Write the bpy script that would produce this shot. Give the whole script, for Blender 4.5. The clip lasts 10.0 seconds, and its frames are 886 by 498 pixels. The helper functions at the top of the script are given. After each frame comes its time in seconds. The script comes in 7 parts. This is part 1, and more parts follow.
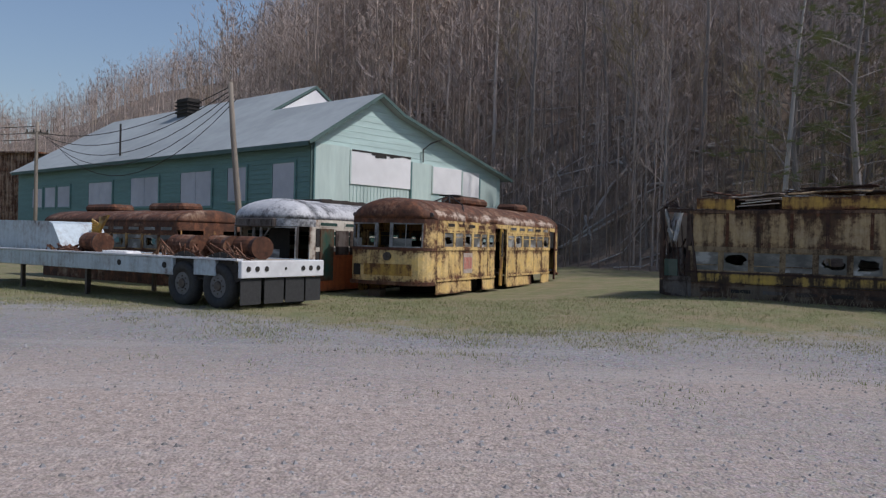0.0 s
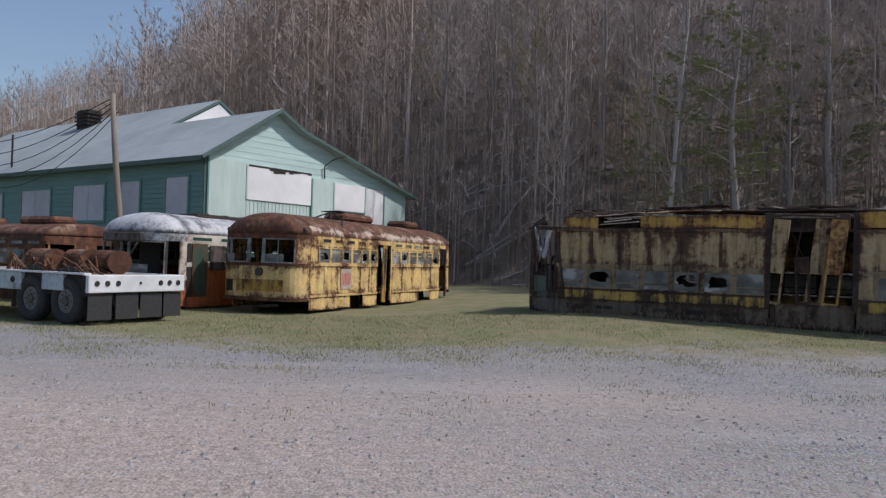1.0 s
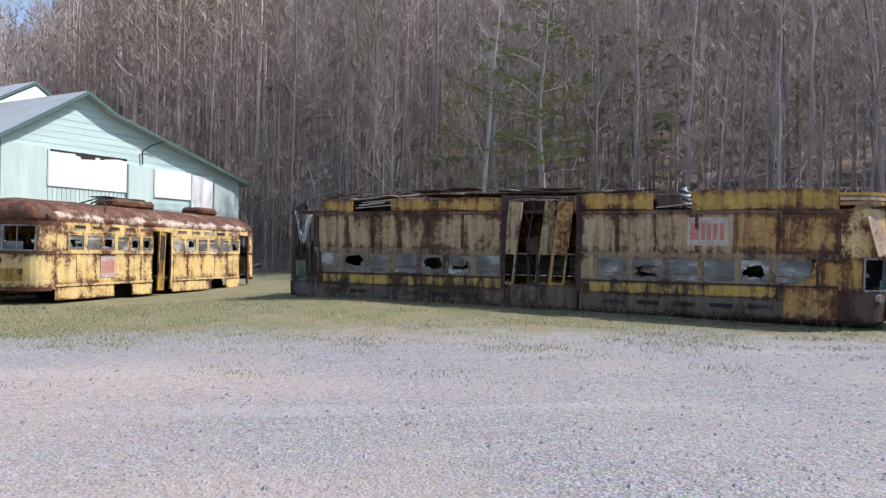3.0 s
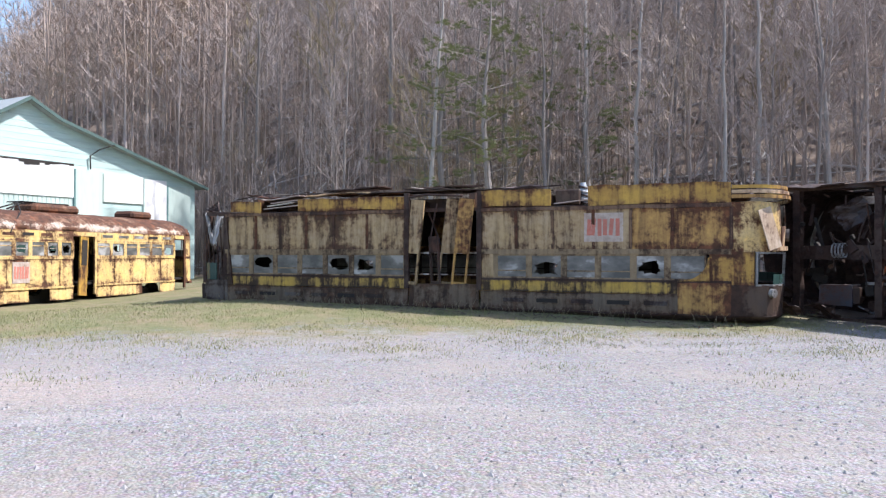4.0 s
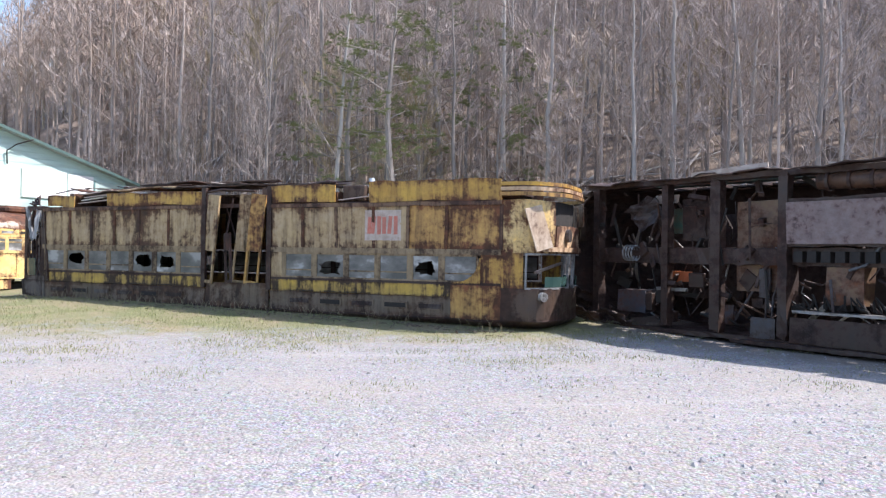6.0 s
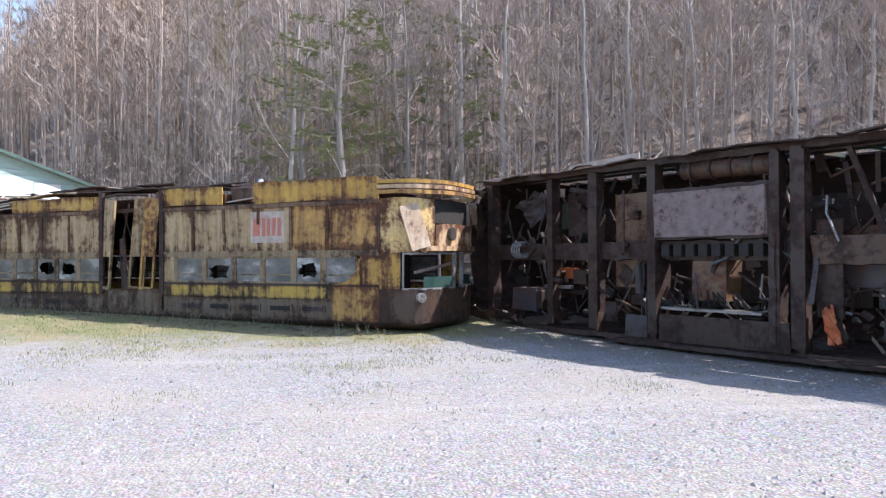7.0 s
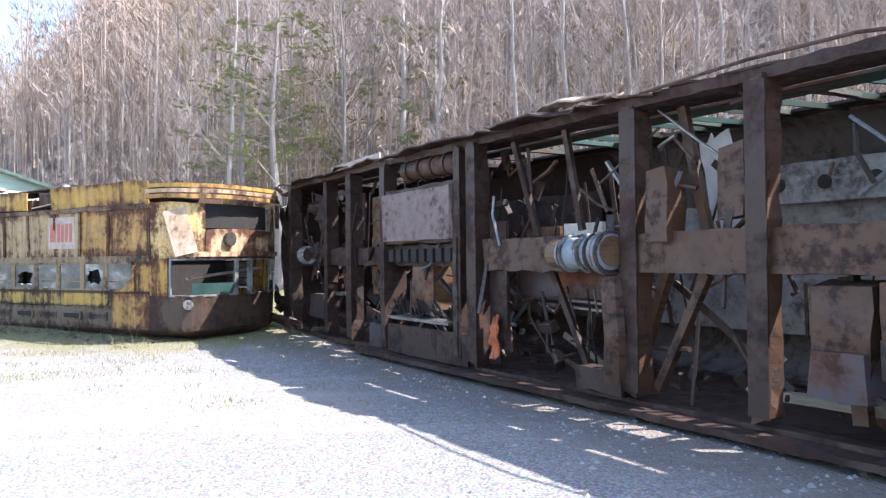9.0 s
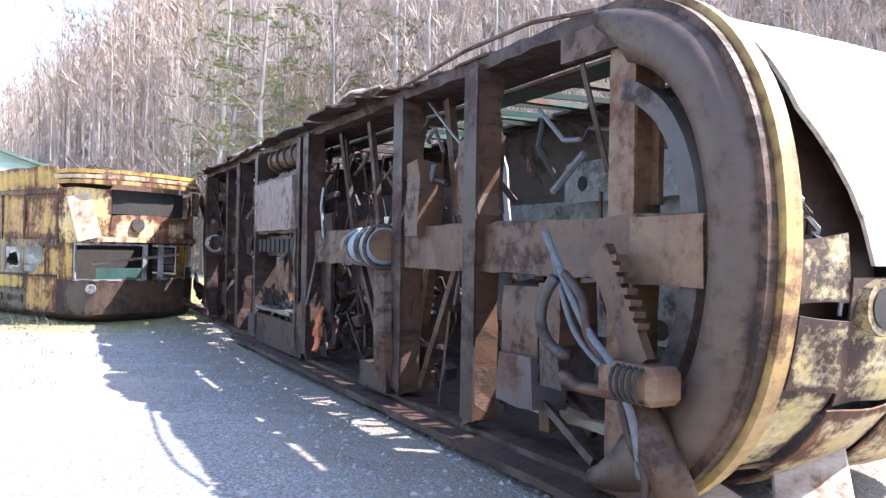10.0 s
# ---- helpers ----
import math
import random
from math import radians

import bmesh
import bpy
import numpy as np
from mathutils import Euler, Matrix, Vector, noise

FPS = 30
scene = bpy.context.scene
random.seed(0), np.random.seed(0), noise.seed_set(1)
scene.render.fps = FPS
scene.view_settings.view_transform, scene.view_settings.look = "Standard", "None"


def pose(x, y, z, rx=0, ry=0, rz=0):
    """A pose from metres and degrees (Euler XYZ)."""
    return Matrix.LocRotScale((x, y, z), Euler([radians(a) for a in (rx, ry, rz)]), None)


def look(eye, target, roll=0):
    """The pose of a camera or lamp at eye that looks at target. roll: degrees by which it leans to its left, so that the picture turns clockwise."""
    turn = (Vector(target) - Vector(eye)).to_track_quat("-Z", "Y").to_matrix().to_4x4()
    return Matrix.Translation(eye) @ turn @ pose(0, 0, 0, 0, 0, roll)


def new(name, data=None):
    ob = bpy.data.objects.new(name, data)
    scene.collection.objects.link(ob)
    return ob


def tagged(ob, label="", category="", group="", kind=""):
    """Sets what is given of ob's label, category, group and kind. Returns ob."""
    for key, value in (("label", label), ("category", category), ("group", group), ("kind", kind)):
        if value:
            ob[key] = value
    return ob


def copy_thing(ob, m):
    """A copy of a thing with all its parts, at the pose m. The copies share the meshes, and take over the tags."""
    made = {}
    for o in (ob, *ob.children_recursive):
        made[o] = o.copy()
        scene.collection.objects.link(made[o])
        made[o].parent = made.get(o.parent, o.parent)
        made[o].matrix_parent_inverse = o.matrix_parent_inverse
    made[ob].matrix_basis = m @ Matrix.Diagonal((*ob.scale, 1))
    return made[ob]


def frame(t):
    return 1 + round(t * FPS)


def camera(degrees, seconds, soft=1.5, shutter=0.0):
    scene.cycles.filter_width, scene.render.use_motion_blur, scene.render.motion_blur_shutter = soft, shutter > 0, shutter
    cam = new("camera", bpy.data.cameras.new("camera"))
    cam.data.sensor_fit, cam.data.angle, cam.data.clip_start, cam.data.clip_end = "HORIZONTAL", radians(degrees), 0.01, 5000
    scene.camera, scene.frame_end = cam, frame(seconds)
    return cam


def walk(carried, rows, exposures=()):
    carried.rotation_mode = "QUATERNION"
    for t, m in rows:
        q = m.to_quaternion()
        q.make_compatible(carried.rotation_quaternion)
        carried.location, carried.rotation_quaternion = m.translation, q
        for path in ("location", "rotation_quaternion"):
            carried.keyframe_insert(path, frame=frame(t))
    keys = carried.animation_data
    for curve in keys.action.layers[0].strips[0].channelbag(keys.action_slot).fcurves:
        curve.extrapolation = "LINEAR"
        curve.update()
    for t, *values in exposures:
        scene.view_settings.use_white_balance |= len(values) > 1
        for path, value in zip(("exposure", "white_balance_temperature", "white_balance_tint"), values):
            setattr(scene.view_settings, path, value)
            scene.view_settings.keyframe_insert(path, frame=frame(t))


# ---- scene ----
cam = camera(60.0, 10.0, soft=1.3)
# seconds, x, y, z, yaw, pitch, roll
ROWS = [
    (0.0, -0.000, 0.000, 1.616, -0.00, -0.62, -1.34),
    (0.5, 0.805, -0.075, 1.604, -2.06, -0.46, -1.73),
    (1.0, 1.638, -0.156, 1.591, -5.01, 0.89, -1.66),
    (1.5, 2.534, -0.253, 1.577, -8.49, 1.01, -1.52),
    (2.0, 3.499, -0.365, 1.563, -9.96, -0.47, -2.05),
    (2.5, 4.525, -0.485, 1.551, -10.47, -0.34, -1.94),
    (2.7, 4.951, -0.531, 1.546, -11.56, -0.07, -1.50),
    (3.8, 7.450, -0.741, 1.526, -12.19, 0.52, -0.37),
    (4.0, 7.935, -0.770, 1.524, -12.12, 0.35, -0.11),
    (4.5, 9.188, -0.831, 1.519, -10.90, 0.36, -0.38),
    (5.0, 10.497, -0.889, 1.516, -10.78, 0.82, -0.49),
    (5.5, 11.841, -0.949, 1.515, -10.47, 0.00, -0.08),
    (5.7, 12.377, -0.969, 1.516, -10.64, 0.57, -0.78),
    (6.8, 15.288, -1.027, 1.533, -9.35, -0.37, -0.07),
    (7.0, 15.816, -1.029, 1.536, -9.15, 0.39, 0.39),
    (7.5, 17.130, -1.029, 1.542, -8.55, 0.67, 0.16),
    (8.0, 18.437, -1.035, 1.545, -7.87, 0.90, 0.26),
    (8.5, 19.736, -1.057, 1.542, -6.56, 1.11, -0.60),
    (9.0, 21.038, -1.087, 1.534, -4.80, 0.64, 0.65),
    (9.5, 22.357, -1.121, 1.527, -3.31, -0.55, 0.97),
    (10.0, 23.677, -1.153, 1.524, -1.42, 0.20, -0.96),
]
EXPOSURES = [(t, s, 6050, 15) for t, s in ((0.0, -0.4), (1.0, -0.28), (2.0, 0.16), (2.7, 0.42), (3.8, 0.9), (4.5, 1.1), (5.5, 1.18), (7.0, 1.25), (8.5, 1.56), (9.2, 1.95), (10.0, 2.22))]
walk(cam, [(t, pose(x, y, z, 90 + pitch, roll, yaw)) for t, x, y, z, yaw, pitch, roll in ROWS], EXPOSURES)

# ---- light ----
SUN_ELEVATION = 52.0
world = bpy.data.worlds.new("world")
scene.world = world
world.use_nodes = True
wn = world.node_tree
sky = wn.nodes.new("ShaderNodeTexSky")
sky.sky_type, sky.sun_disc = "NISHITA", False
sky.sun_elevation, sky.sun_rotation = radians(SUN_ELEVATION), radians(90)
sky.air_density, sky.dust_density = 1.2, 1.5
wn.links.new(sky.outputs[0], wn.nodes["Background"].inputs[0])
wn.nodes["Background"].inputs[1].default_value = 0.13
sun = new("sun", bpy.data.lights.new("sun", "SUN"))
sun.data.energy, sun.data.angle, sun.data.color = 4.0, radians(0.6), (1.0, 0.95, 0.87)
sun.matrix_world = look((100 * math.cos(radians(SUN_ELEVATION)), -8, 100 * math.sin(radians(SUN_ELEVATION))), (0, 0, 0))


# ---- materials ----
class Nodes:
    """Short calls for building a node material."""

    def __init__(self, name):
        self.m = bpy.data.materials.new(name)
        self.m.use_nodes = True
        self.t = self.m.node_tree
        self.bsdf = self.t.nodes["Principled BSDF"]
        self.coord = self.t.nodes.new("ShaderNodeTexCoord").outputs["Object"]

    def link(self, a, b):
        self.t.links.new(a, b)

    def put(self, socket, value):
        if hasattr(value, "node"):
            self.link(value, socket)
        elif isinstance(value, tuple) and len(value) == 3 and socket.type == "RGBA":
            socket.default_value = (*value, 1)
        else:
            socket.default_value = value

    def scaled(self, scale, coord=None):
        n = self.t.nodes.new("ShaderNodeMapping")
        n.inputs["Scale"].default_value = scale
        self.link(coord or self.coord, n.inputs["Vector"])
        return n.outputs[0]

    def noise(self, scale, detail=4, rough=0.6, coord=None):
        n = self.t.nodes.new("ShaderNodeTexNoise")
        n.inputs["Scale"].default_value, n.inputs["Detail"].default_value, n.inputs["Roughness"].default_value = scale, detail, rough
        self.link(coord or self.coord, n.inputs["Vector"])
        return n.outputs["Fac"]

    def cells(self, scale, coord=None, out="Distance"):
        n = self.t.nodes.new("ShaderNodeTexVoronoi")
        n.inputs["Scale"].default_value = scale
        self.link(coord or self.coord, n.inputs["Vector"])
        return n.outputs[out]

    def ramp(self, fac, lo, hi):
        n = self.t.nodes.new("ShaderNodeMapRange")
        self.put(n.inputs["Value"], fac)
        n.inputs["From Min"].default_value, n.inputs["From Max"].default_value = lo, hi
        return n.outputs[0]

    def mix(self, fac, a, b, mode="MIX"):
        n = self.t.nodes.new("ShaderNodeMix")
        n.data_type, n.blend_type = "RGBA", mode
        self.put(n.inputs["Factor"], fac)
        self.put(n.inputs[6], a)
        self.put(n.inputs[7], b)
        return n.outputs[2]

    def math(self, op, a, b=0.0):
        n = self.t.nodes.new("ShaderNodeMath")
        n.operation = op
        self.put(n.inputs[0], a)
        self.put(n.inputs[1], b)
        return n.outputs[0]

    def attr(self, name):
        n = self.t.nodes.new("ShaderNodeAttribute")
        n.attribute_name = name
        return n.outputs["Fac"]

    def random(self):
        return self.t.nodes.new("ShaderNodeObjectInfo").outputs["Random"]

    def island(self):
        return self.t.nodes.new("ShaderNodeNewGeometry").outputs["Random Per Island"]

    def done(self, colour, rough=0.7, metal=0.0, bump=None, height=0.02):
        self.put(self.bsdf.inputs["Base Color"], colour)
        self.put(self.bsdf.inputs["Roughness"], rough)
        self.put(self.bsdf.inputs["Metallic"], metal)
        if bump is not None:
            n = self.t.nodes.new("ShaderNodeBump")
            n.inputs["Distance"].default_value, n.inputs["Strength"].default_value = height, 0.6
            self.link(bump, n.inputs["Height"])
            self.link(n.outputs[0], self.bsdf.inputs["Normal"])
        return self.m


RUST, DARK_RUST = (0.115, 0.042, 0.018), (0.035, 0.017, 0.011)


def worn_paint(name, paint, paint2, amount, rust=RUST, streaks=0.5, dirt=0.3, size=1.0):
    """Old paint, rusting through in patches and in runs down the metal. amount: 0 to 1, how much has rusted."""
    k = Nodes(name)
    big, fine = k.noise(1.1 * size, 6, 0.62), k.noise(9 * size, 5, 0.7)
    runs = k.noise(1.0, 5, 0.65, k.scaled((7.0, 7.0, 0.75)))
    base = k.mix(k.ramp(k.noise(2.3 * size, 4), 0.35, 0.65), paint, paint2)
    base = k.mix(k.ramp(fine, 0.35, 0.8), base, k.mix(0.5, paint2, tuple(0.6 * c for c in paint)))
    brown = k.mix(k.ramp(k.noise(5.0, 5), 0.35, 0.68), rust, tuple(0.32 * c for c in rust))
    brown = k.mix(k.ramp(k.noise(3.1, 3), 0.55, 0.75), brown, tuple(2.1 * c for c in rust))
    field = k.math("ADD", k.math("MULTIPLY", big, 0.6), k.math("ADD", k.math("MULTIPLY", fine, 0.32), k.math("MULTIPLY", runs, streaks * 0.5)))
    mid = 0.485 + streaks * 0.25 + (0.5 - amount) * 0.3
    field = k.math("ADD", field, k.math("MULTIPLY", k.attr("edge"), 0.105))
    mask = k.ramp(field, mid - 0.035, mid + 0.06)
    stain = k.mix(0.5, tuple(0.75 * c for c in paint2), tuple(1.7 * c for c in rust))
    base = k.mix(k.math("MULTIPLY", k.ramp(field, mid - 0.15, mid), 0.7), base, stain)
    colour = k.mix(mask, base, brown)
    colour = k.mix(k.math("MULTIPLY", k.ramp(runs, 0.45, 0.75), dirt), colour, tuple(0.12 * c + 0.006 for c in paint2))
    return k.done(colour, k.math("ADD", k.math("MULTIPLY", mask, 0.3), 0.52), 0.0, k.math("ADD", k.math("MULTIPLY", mask, 0.5), fine), 0.006)


def plain(name, a, b, scale=6.0, rough=0.8, metal=0.0, stretch=(1, 1, 1), height=0.006):
    k = Nodes(name)
    c = k.scaled(stretch)
    f = k.noise(scale, 6, 0.65, c)
    g = k.noise(scale * 0.17, 4, 0.6, c)
    colour = k.mix(k.ramp(f, 0.3, 0.7), a, b)
    colour = k.mix(k.math("MULTIPLY", k.ramp(g, 0.4, 0.7), 0.5), colour, tuple(0.6 * v for v in b))
    return k.done(colour, rough, metal, f, height)


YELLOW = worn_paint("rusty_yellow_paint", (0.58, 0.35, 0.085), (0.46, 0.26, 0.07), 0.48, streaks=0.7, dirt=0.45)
# Less rusted and brighter than YELLOW: sunlight on the car put into its paint.
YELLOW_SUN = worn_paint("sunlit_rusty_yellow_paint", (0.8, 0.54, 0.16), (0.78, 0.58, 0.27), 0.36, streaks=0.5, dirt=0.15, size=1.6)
RIM = plain("grey_rim_steel", (0.1, 0.1, 0.1), (0.15, 0.148, 0.148), 10, 0.6)
YELLOW_CLEAN = worn_paint("yellow_paint", (0.58, 0.36, 0.055), (0.45, 0.26, 0.05), 0.36, streaks=0.9, dirt=0.5)
TAN = worn_paint("faded_tan_paint", (0.43, 0.325, 0.205), (0.47, 0.33, 0.15), 0.42, rust=(0.1, 0.045, 0.024), streaks=0.9, dirt=0.75)
DRIPS = worn_paint("dark_rust_drips", (0.16, 0.1, 0.06), (0.2, 0.11, 0.05), 0.6, rust=(0.07, 0.032, 0.02), streaks=0.9, dirt=0.5)
BAND = worn_paint("striped_yellow_paint", (0.58, 0.38, 0.05), (0.42, 0.27, 0.06), 0.5, rust=(0.06, 0.035, 0.022), streaks=1.6, dirt=0.5)
PEACH_PLATE = worn_paint("pale_pink_plate", (0.6, 0.49, 0.38), (0.5, 0.37, 0.24), 0.28, streaks=0.4, dirt=0.35)
PEACH = worn_paint("peach_paint", (0.66, 0.5, 0.34), (0.58, 0.4, 0.22), 0.45, streaks=0.5, dirt=0.3)
RUSTED = worn_paint("rusted_roof", (0.30, 0.21, 0.12), (0.2, 0.11, 0.06), 0.82, streaks=0.25, dirt=0.25)
RUST_WHITE = worn_paint("rust_under_white_flakes", (0.68, 0.62, 0.56), (0.6, 0.48, 0.36), 0.52, streaks=0.35, dirt=0.2, size=1.8)
CHARRED = worn_paint("burnt_steel", (0.03, 0.021, 0.018), (0.046, 0.026, 0.018), 0.58, rust=(0.042, 0.017, 0.011), streaks=0.4, dirt=0.5)
FRAME_RUST = worn_paint("rusty_frame_steel", (0.07, 0.037, 0.023), (0.105, 0.052, 0.028), 0.45, rust=(0.048, 0.022, 0.013), streaks=1.0, dirt=0.5, size=1.6)
NOSE_STEEL = worn_paint("sooty_blue_steel", (0.05, 0.055, 0.07), (0.075, 0.06, 0.055), 0.5, rust=(0.04, 0.02, 0.015), streaks=0.4, dirt=0.4, size=2)
FLAKED_CREAM = worn_paint("flaking_cream_paint", (0.66, 0.58, 0.45), (0.55, 0.42, 0.16), 0.5, rust=(0.14, 0.06, 0.03), streaks=0.4, dirt=0.3, size=2.2)
TORN_YELLOW = worn_paint("flaking_yellow_and_white_paint", (0.56, 0.42, 0.08), (0.56, 0.47, 0.3), 0.58, rust=(0.06, 0.03, 0.02), streaks=0.4, dirt=0.3, size=2.6)
CABLE_BLUE = plain("dusty_blue_cable", (0.16, 0.19, 0.22), (0.34, 0.38, 0.42), 12)
OCHRE_STEEL = worn_paint("ochre_stained_steel", (0.2, 0.125, 0.055), (0.12, 0.085, 0.065), 0.5, streaks=0.5, dirt=0.4)
LID = worn_paint("blotched_purple_grey_paint", (0.2, 0.155, 0.15), (0.24, 0.18, 0.17), 0.42, rust=(0.085, 0.04, 0.032), streaks=0.6, dirt=0.4)
NOSE_BROWN = worn_paint("purple_brown_steel", (0.062, 0.041, 0.036), (0.085, 0.056, 0.034), 0.48, rust=(0.05, 0.023, 0.014), streaks=0.4, dirt=0.5)
RIB_OCHRE = worn_paint("rusting_ochre_bumper", (0.52, 0.38, 0.11), (0.42, 0.27, 0.11), 0.5, rust=(0.13, 0.055, 0.025), streaks=0.4, dirt=0.4)
LETTER = worn_paint("sooty_brown_paint", (0.115, 0.09, 0.07), (0.17, 0.13, 0.085), 0.5, rust=(0.08, 0.04, 0.022), streaks=0.7, dirt=0.6)
WINDOW_TAN = worn_paint("dull_brown_window_frame", (0.27, 0.205, 0.13), (0.32, 0.23, 0.12), 0.45, rust=(0.07, 0.038, 0.022), streaks=0.6, dirt=0.5)
SIGN_WHITE = worn_paint("chalky_white_paint", (0.54, 0.46, 0.41), (0.46, 0.37, 0.3), 0.3, streaks=0.5, dirt=0.2)
ROOF_WHITE = worn_paint("peeling_grey_white_roof", (0.64, 0.64, 0.64), (0.5, 0.5, 0.51), 0.46, rust=(0.2, 0.2, 0.21), streaks=0.2, dirt=0.1, size=1.6)
CREAM = worn_paint("cream_paint", (0.7, 0.66, 0.58), (0.6, 0.55, 0.46), 0.12, streaks=0.5, dirt=0.2)
ORANGE = worn_paint("orange_red_paint", (0.6, 0.17, 0.05), (0.5, 0.12, 0.04), 0.2, streaks=0.5, dirt=0.3)
GREEN_DARK = worn_paint("dark_green_paint", (0.018, 0.075, 0.056), (0.026, 0.095, 0.07), 0.3, streaks=0.5, dirt=0.3)
PALE_BLUE = worn_paint("pale_blue_grey_paint", (0.5, 0.58, 0.62), (0.42, 0.5, 0.55), 0.14, streaks=0.5, dirt=0.3)
GREY_PANEL = worn_paint("stained_grey_panel", (0.36, 0.365, 0.36), (0.25, 0.25, 0.25), 0.4, rust=(0.11, 0.095, 0.085), streaks=0.3, dirt=0.3, size=2.0)
BLUE_STEEL = worn_paint("blue_grey_steel", (0.06, 0.075, 0.105), (0.065, 0.065, 0.075), 0.45, streaks=0.3, dirt=0.3)
RED_PAINT = plain("faded_red_paint", (0.5, 0.14, 0.1), (0.55, 0.24, 0.18), 20)
WHITE_PAINT = plain("white_paint", (0.74, 0.74, 0.74), (0.6, 0.6, 0.61), 5)
DARK_METAL = plain("dark_lamp_metal", (0.05, 0.04, 0.035), (0.12, 0.1, 0.09), 10, 0.5, 0.5)
# Near black for soot and dark fittings; also paints shade into openings and insides.
DARK = plain("soot_and_shade_black", (0.012, 0.011, 0.01), (0.03, 0.024, 0.02), 8)
RUBBER = plain("black_rubber", (0.02, 0.02, 0.021), (0.04, 0.04, 0.04), 12)
STEEL = plain("bare_dull_steel", (0.35, 0.35, 0.36), (0.22, 0.2, 0.19), 14, 0.45, 0.8)
WIRE = plain("grey_cable", (0.07, 0.075, 0.085), (0.15, 0.155, 0.165), 20)
SCRAP = plain("dirty_pale_scrap", (0.36, 0.34, 0.32), (0.2, 0.19, 0.18), 9)
RAG = plain("white_cloth", (0.6, 0.6, 0.62), (0.42, 0.42, 0.45), 9)
POLE_WOOD = plain("weathered_pole_wood", (0.2, 0.165, 0.13), (0.3, 0.26, 0.21), 6, 0.9, 0, (6, 6, 0.5))
DARK_WOOD = plain("dark_old_timber", (0.07, 0.045, 0.03), (0.12, 0.08, 0.055), 6, 0.9)
TIMBER = plain("grey_timber", (0.26, 0.22, 0.17), (0.38, 0.33, 0.27), 6, 0.9, 0, (1, 6, 6))
# Barn boards in two greens, with side shade and gable sun in the colour.
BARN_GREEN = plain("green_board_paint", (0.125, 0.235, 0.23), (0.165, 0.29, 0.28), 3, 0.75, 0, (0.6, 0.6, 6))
BARN_SUNLIT = plain("sunlit_green_board_paint", (0.48, 0.64, 0.6), (0.56, 0.7, 0.66), 3, 0.8, 0, (0.6, 0.6, 6))
BARN_PANEL = plain("pale_grey_green_board", (0.58, 0.68, 0.62), (0.5, 0.61, 0.56), 2, 0.8, 0, (3, 3, 0.5))
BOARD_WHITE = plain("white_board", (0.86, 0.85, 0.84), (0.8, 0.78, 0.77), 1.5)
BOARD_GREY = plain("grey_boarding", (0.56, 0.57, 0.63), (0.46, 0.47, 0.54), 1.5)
ROOFING = plain("grey_green_roofing", (0.37, 0.4, 0.4), (0.3, 0.33, 0.335), 1.2, 0.85, 0, (1, 1, 1))
TRIM_GREEN = plain("dark_green_trim", (0.07, 0.115, 0.105), (0.09, 0.15, 0.135), 4)
RUSTY_SHEET = worn_paint("rusty_sheet_iron", (0.3, 0.17, 0.09), (0.4, 0.3, 0.22), 0.6, streaks=0.9, dirt=0.4)
GALVANISED = worn_paint("galvanised_sheet", (0.45, 0.48, 0.52), (0.36, 0.38, 0.42), 0.25, streaks=0.8, dirt=0.3)


def window_dirt_and_glare(name):
    k = Nodes(name)
    f = k.noise(1.3, 4, 0.55, k.scaled((1.4, 1, 2.2)))
    colour = k.mix(k.ramp(f, 0.38, 0.54), (0.07, 0.075, 0.072), (0.19, 0.185, 0.175))
    # Pale patches put reflected light into the pane's own colour.
    colour = k.mix(k.ramp(f, 0.55, 0.64), colour, (0.45, 0.45, 0.44))
    colour = k.mix(k.math("MULTIPLY", k.random(), 0.5), colour, (0.1, 0.095, 0.085))
    return k.done(colour, 0.45)


DUSTY_GLARE_GLASS = window_dirt_and_glare("dusty_glare_window")
SOOT_GREY = worn_paint("soot_grey_paint", (0.095, 0.088, 0.085), (0.14, 0.125, 0.115), 0.5, rust=(0.05, 0.03, 0.022), streaks=0.6, dirt=0.5)
GREEN_GLASS = plain("green_tinted_window", (0.03, 0.065, 0.058), (0.055, 0.1, 0.088), 4, 0.12)


# ---- building blocks ----
def part(name, bm, material, parent=None, label="", smooth=False):
    me = bpy.data.meshes.new(name)
    bm.normal_update()
    bm.to_mesh(me)
    bm.free()
    if smooth:
        me.polygons.foreach_set("use_smooth", [True] * len(me.polygons))
    me.materials.append(material)
    ob = new(name, me)
    if parent is not None:
        ob.parent = parent
    return tagged(ob, label) if label else ob


def thing(name, m, label, category, group="", kind=""):
    ob = new(name)
    ob.empty_display_size = 0.2
    ob.matrix_world = m
    return tagged(ob, label, category, group, kind)


def box(bm, x0, x1, y0, y1, z0, z1, m=None, bevel=0.0):
    r = bmesh.ops.create_cube(bm, size=1.0)
    vs = r["verts"]
    for v in vs:
        v.co = Vector(((x0 + x1) / 2 + v.co.x * (x1 - x0), (y0 + y1) / 2 + v.co.y * (y1 - y0), (z0 + z1) / 2 + v.co.z * (z1 - z0)))
    if bevel:
        es = list({e for v in vs for e in v.link_edges})
        r = bmesh.ops.bevel(bm, geom=es, offset=bevel, segments=1, affect="EDGES")
        vs = list({v for f in r["faces"] for v in f.verts} | {v for v in vs if v.is_valid})
    if m is not None:
        bmesh.ops.transform(bm, matrix=m, verts=[v for v in vs if v.is_valid])
    return bm


def boxed(*args, **kw):
    return box(bmesh.new(), *args, **kw)


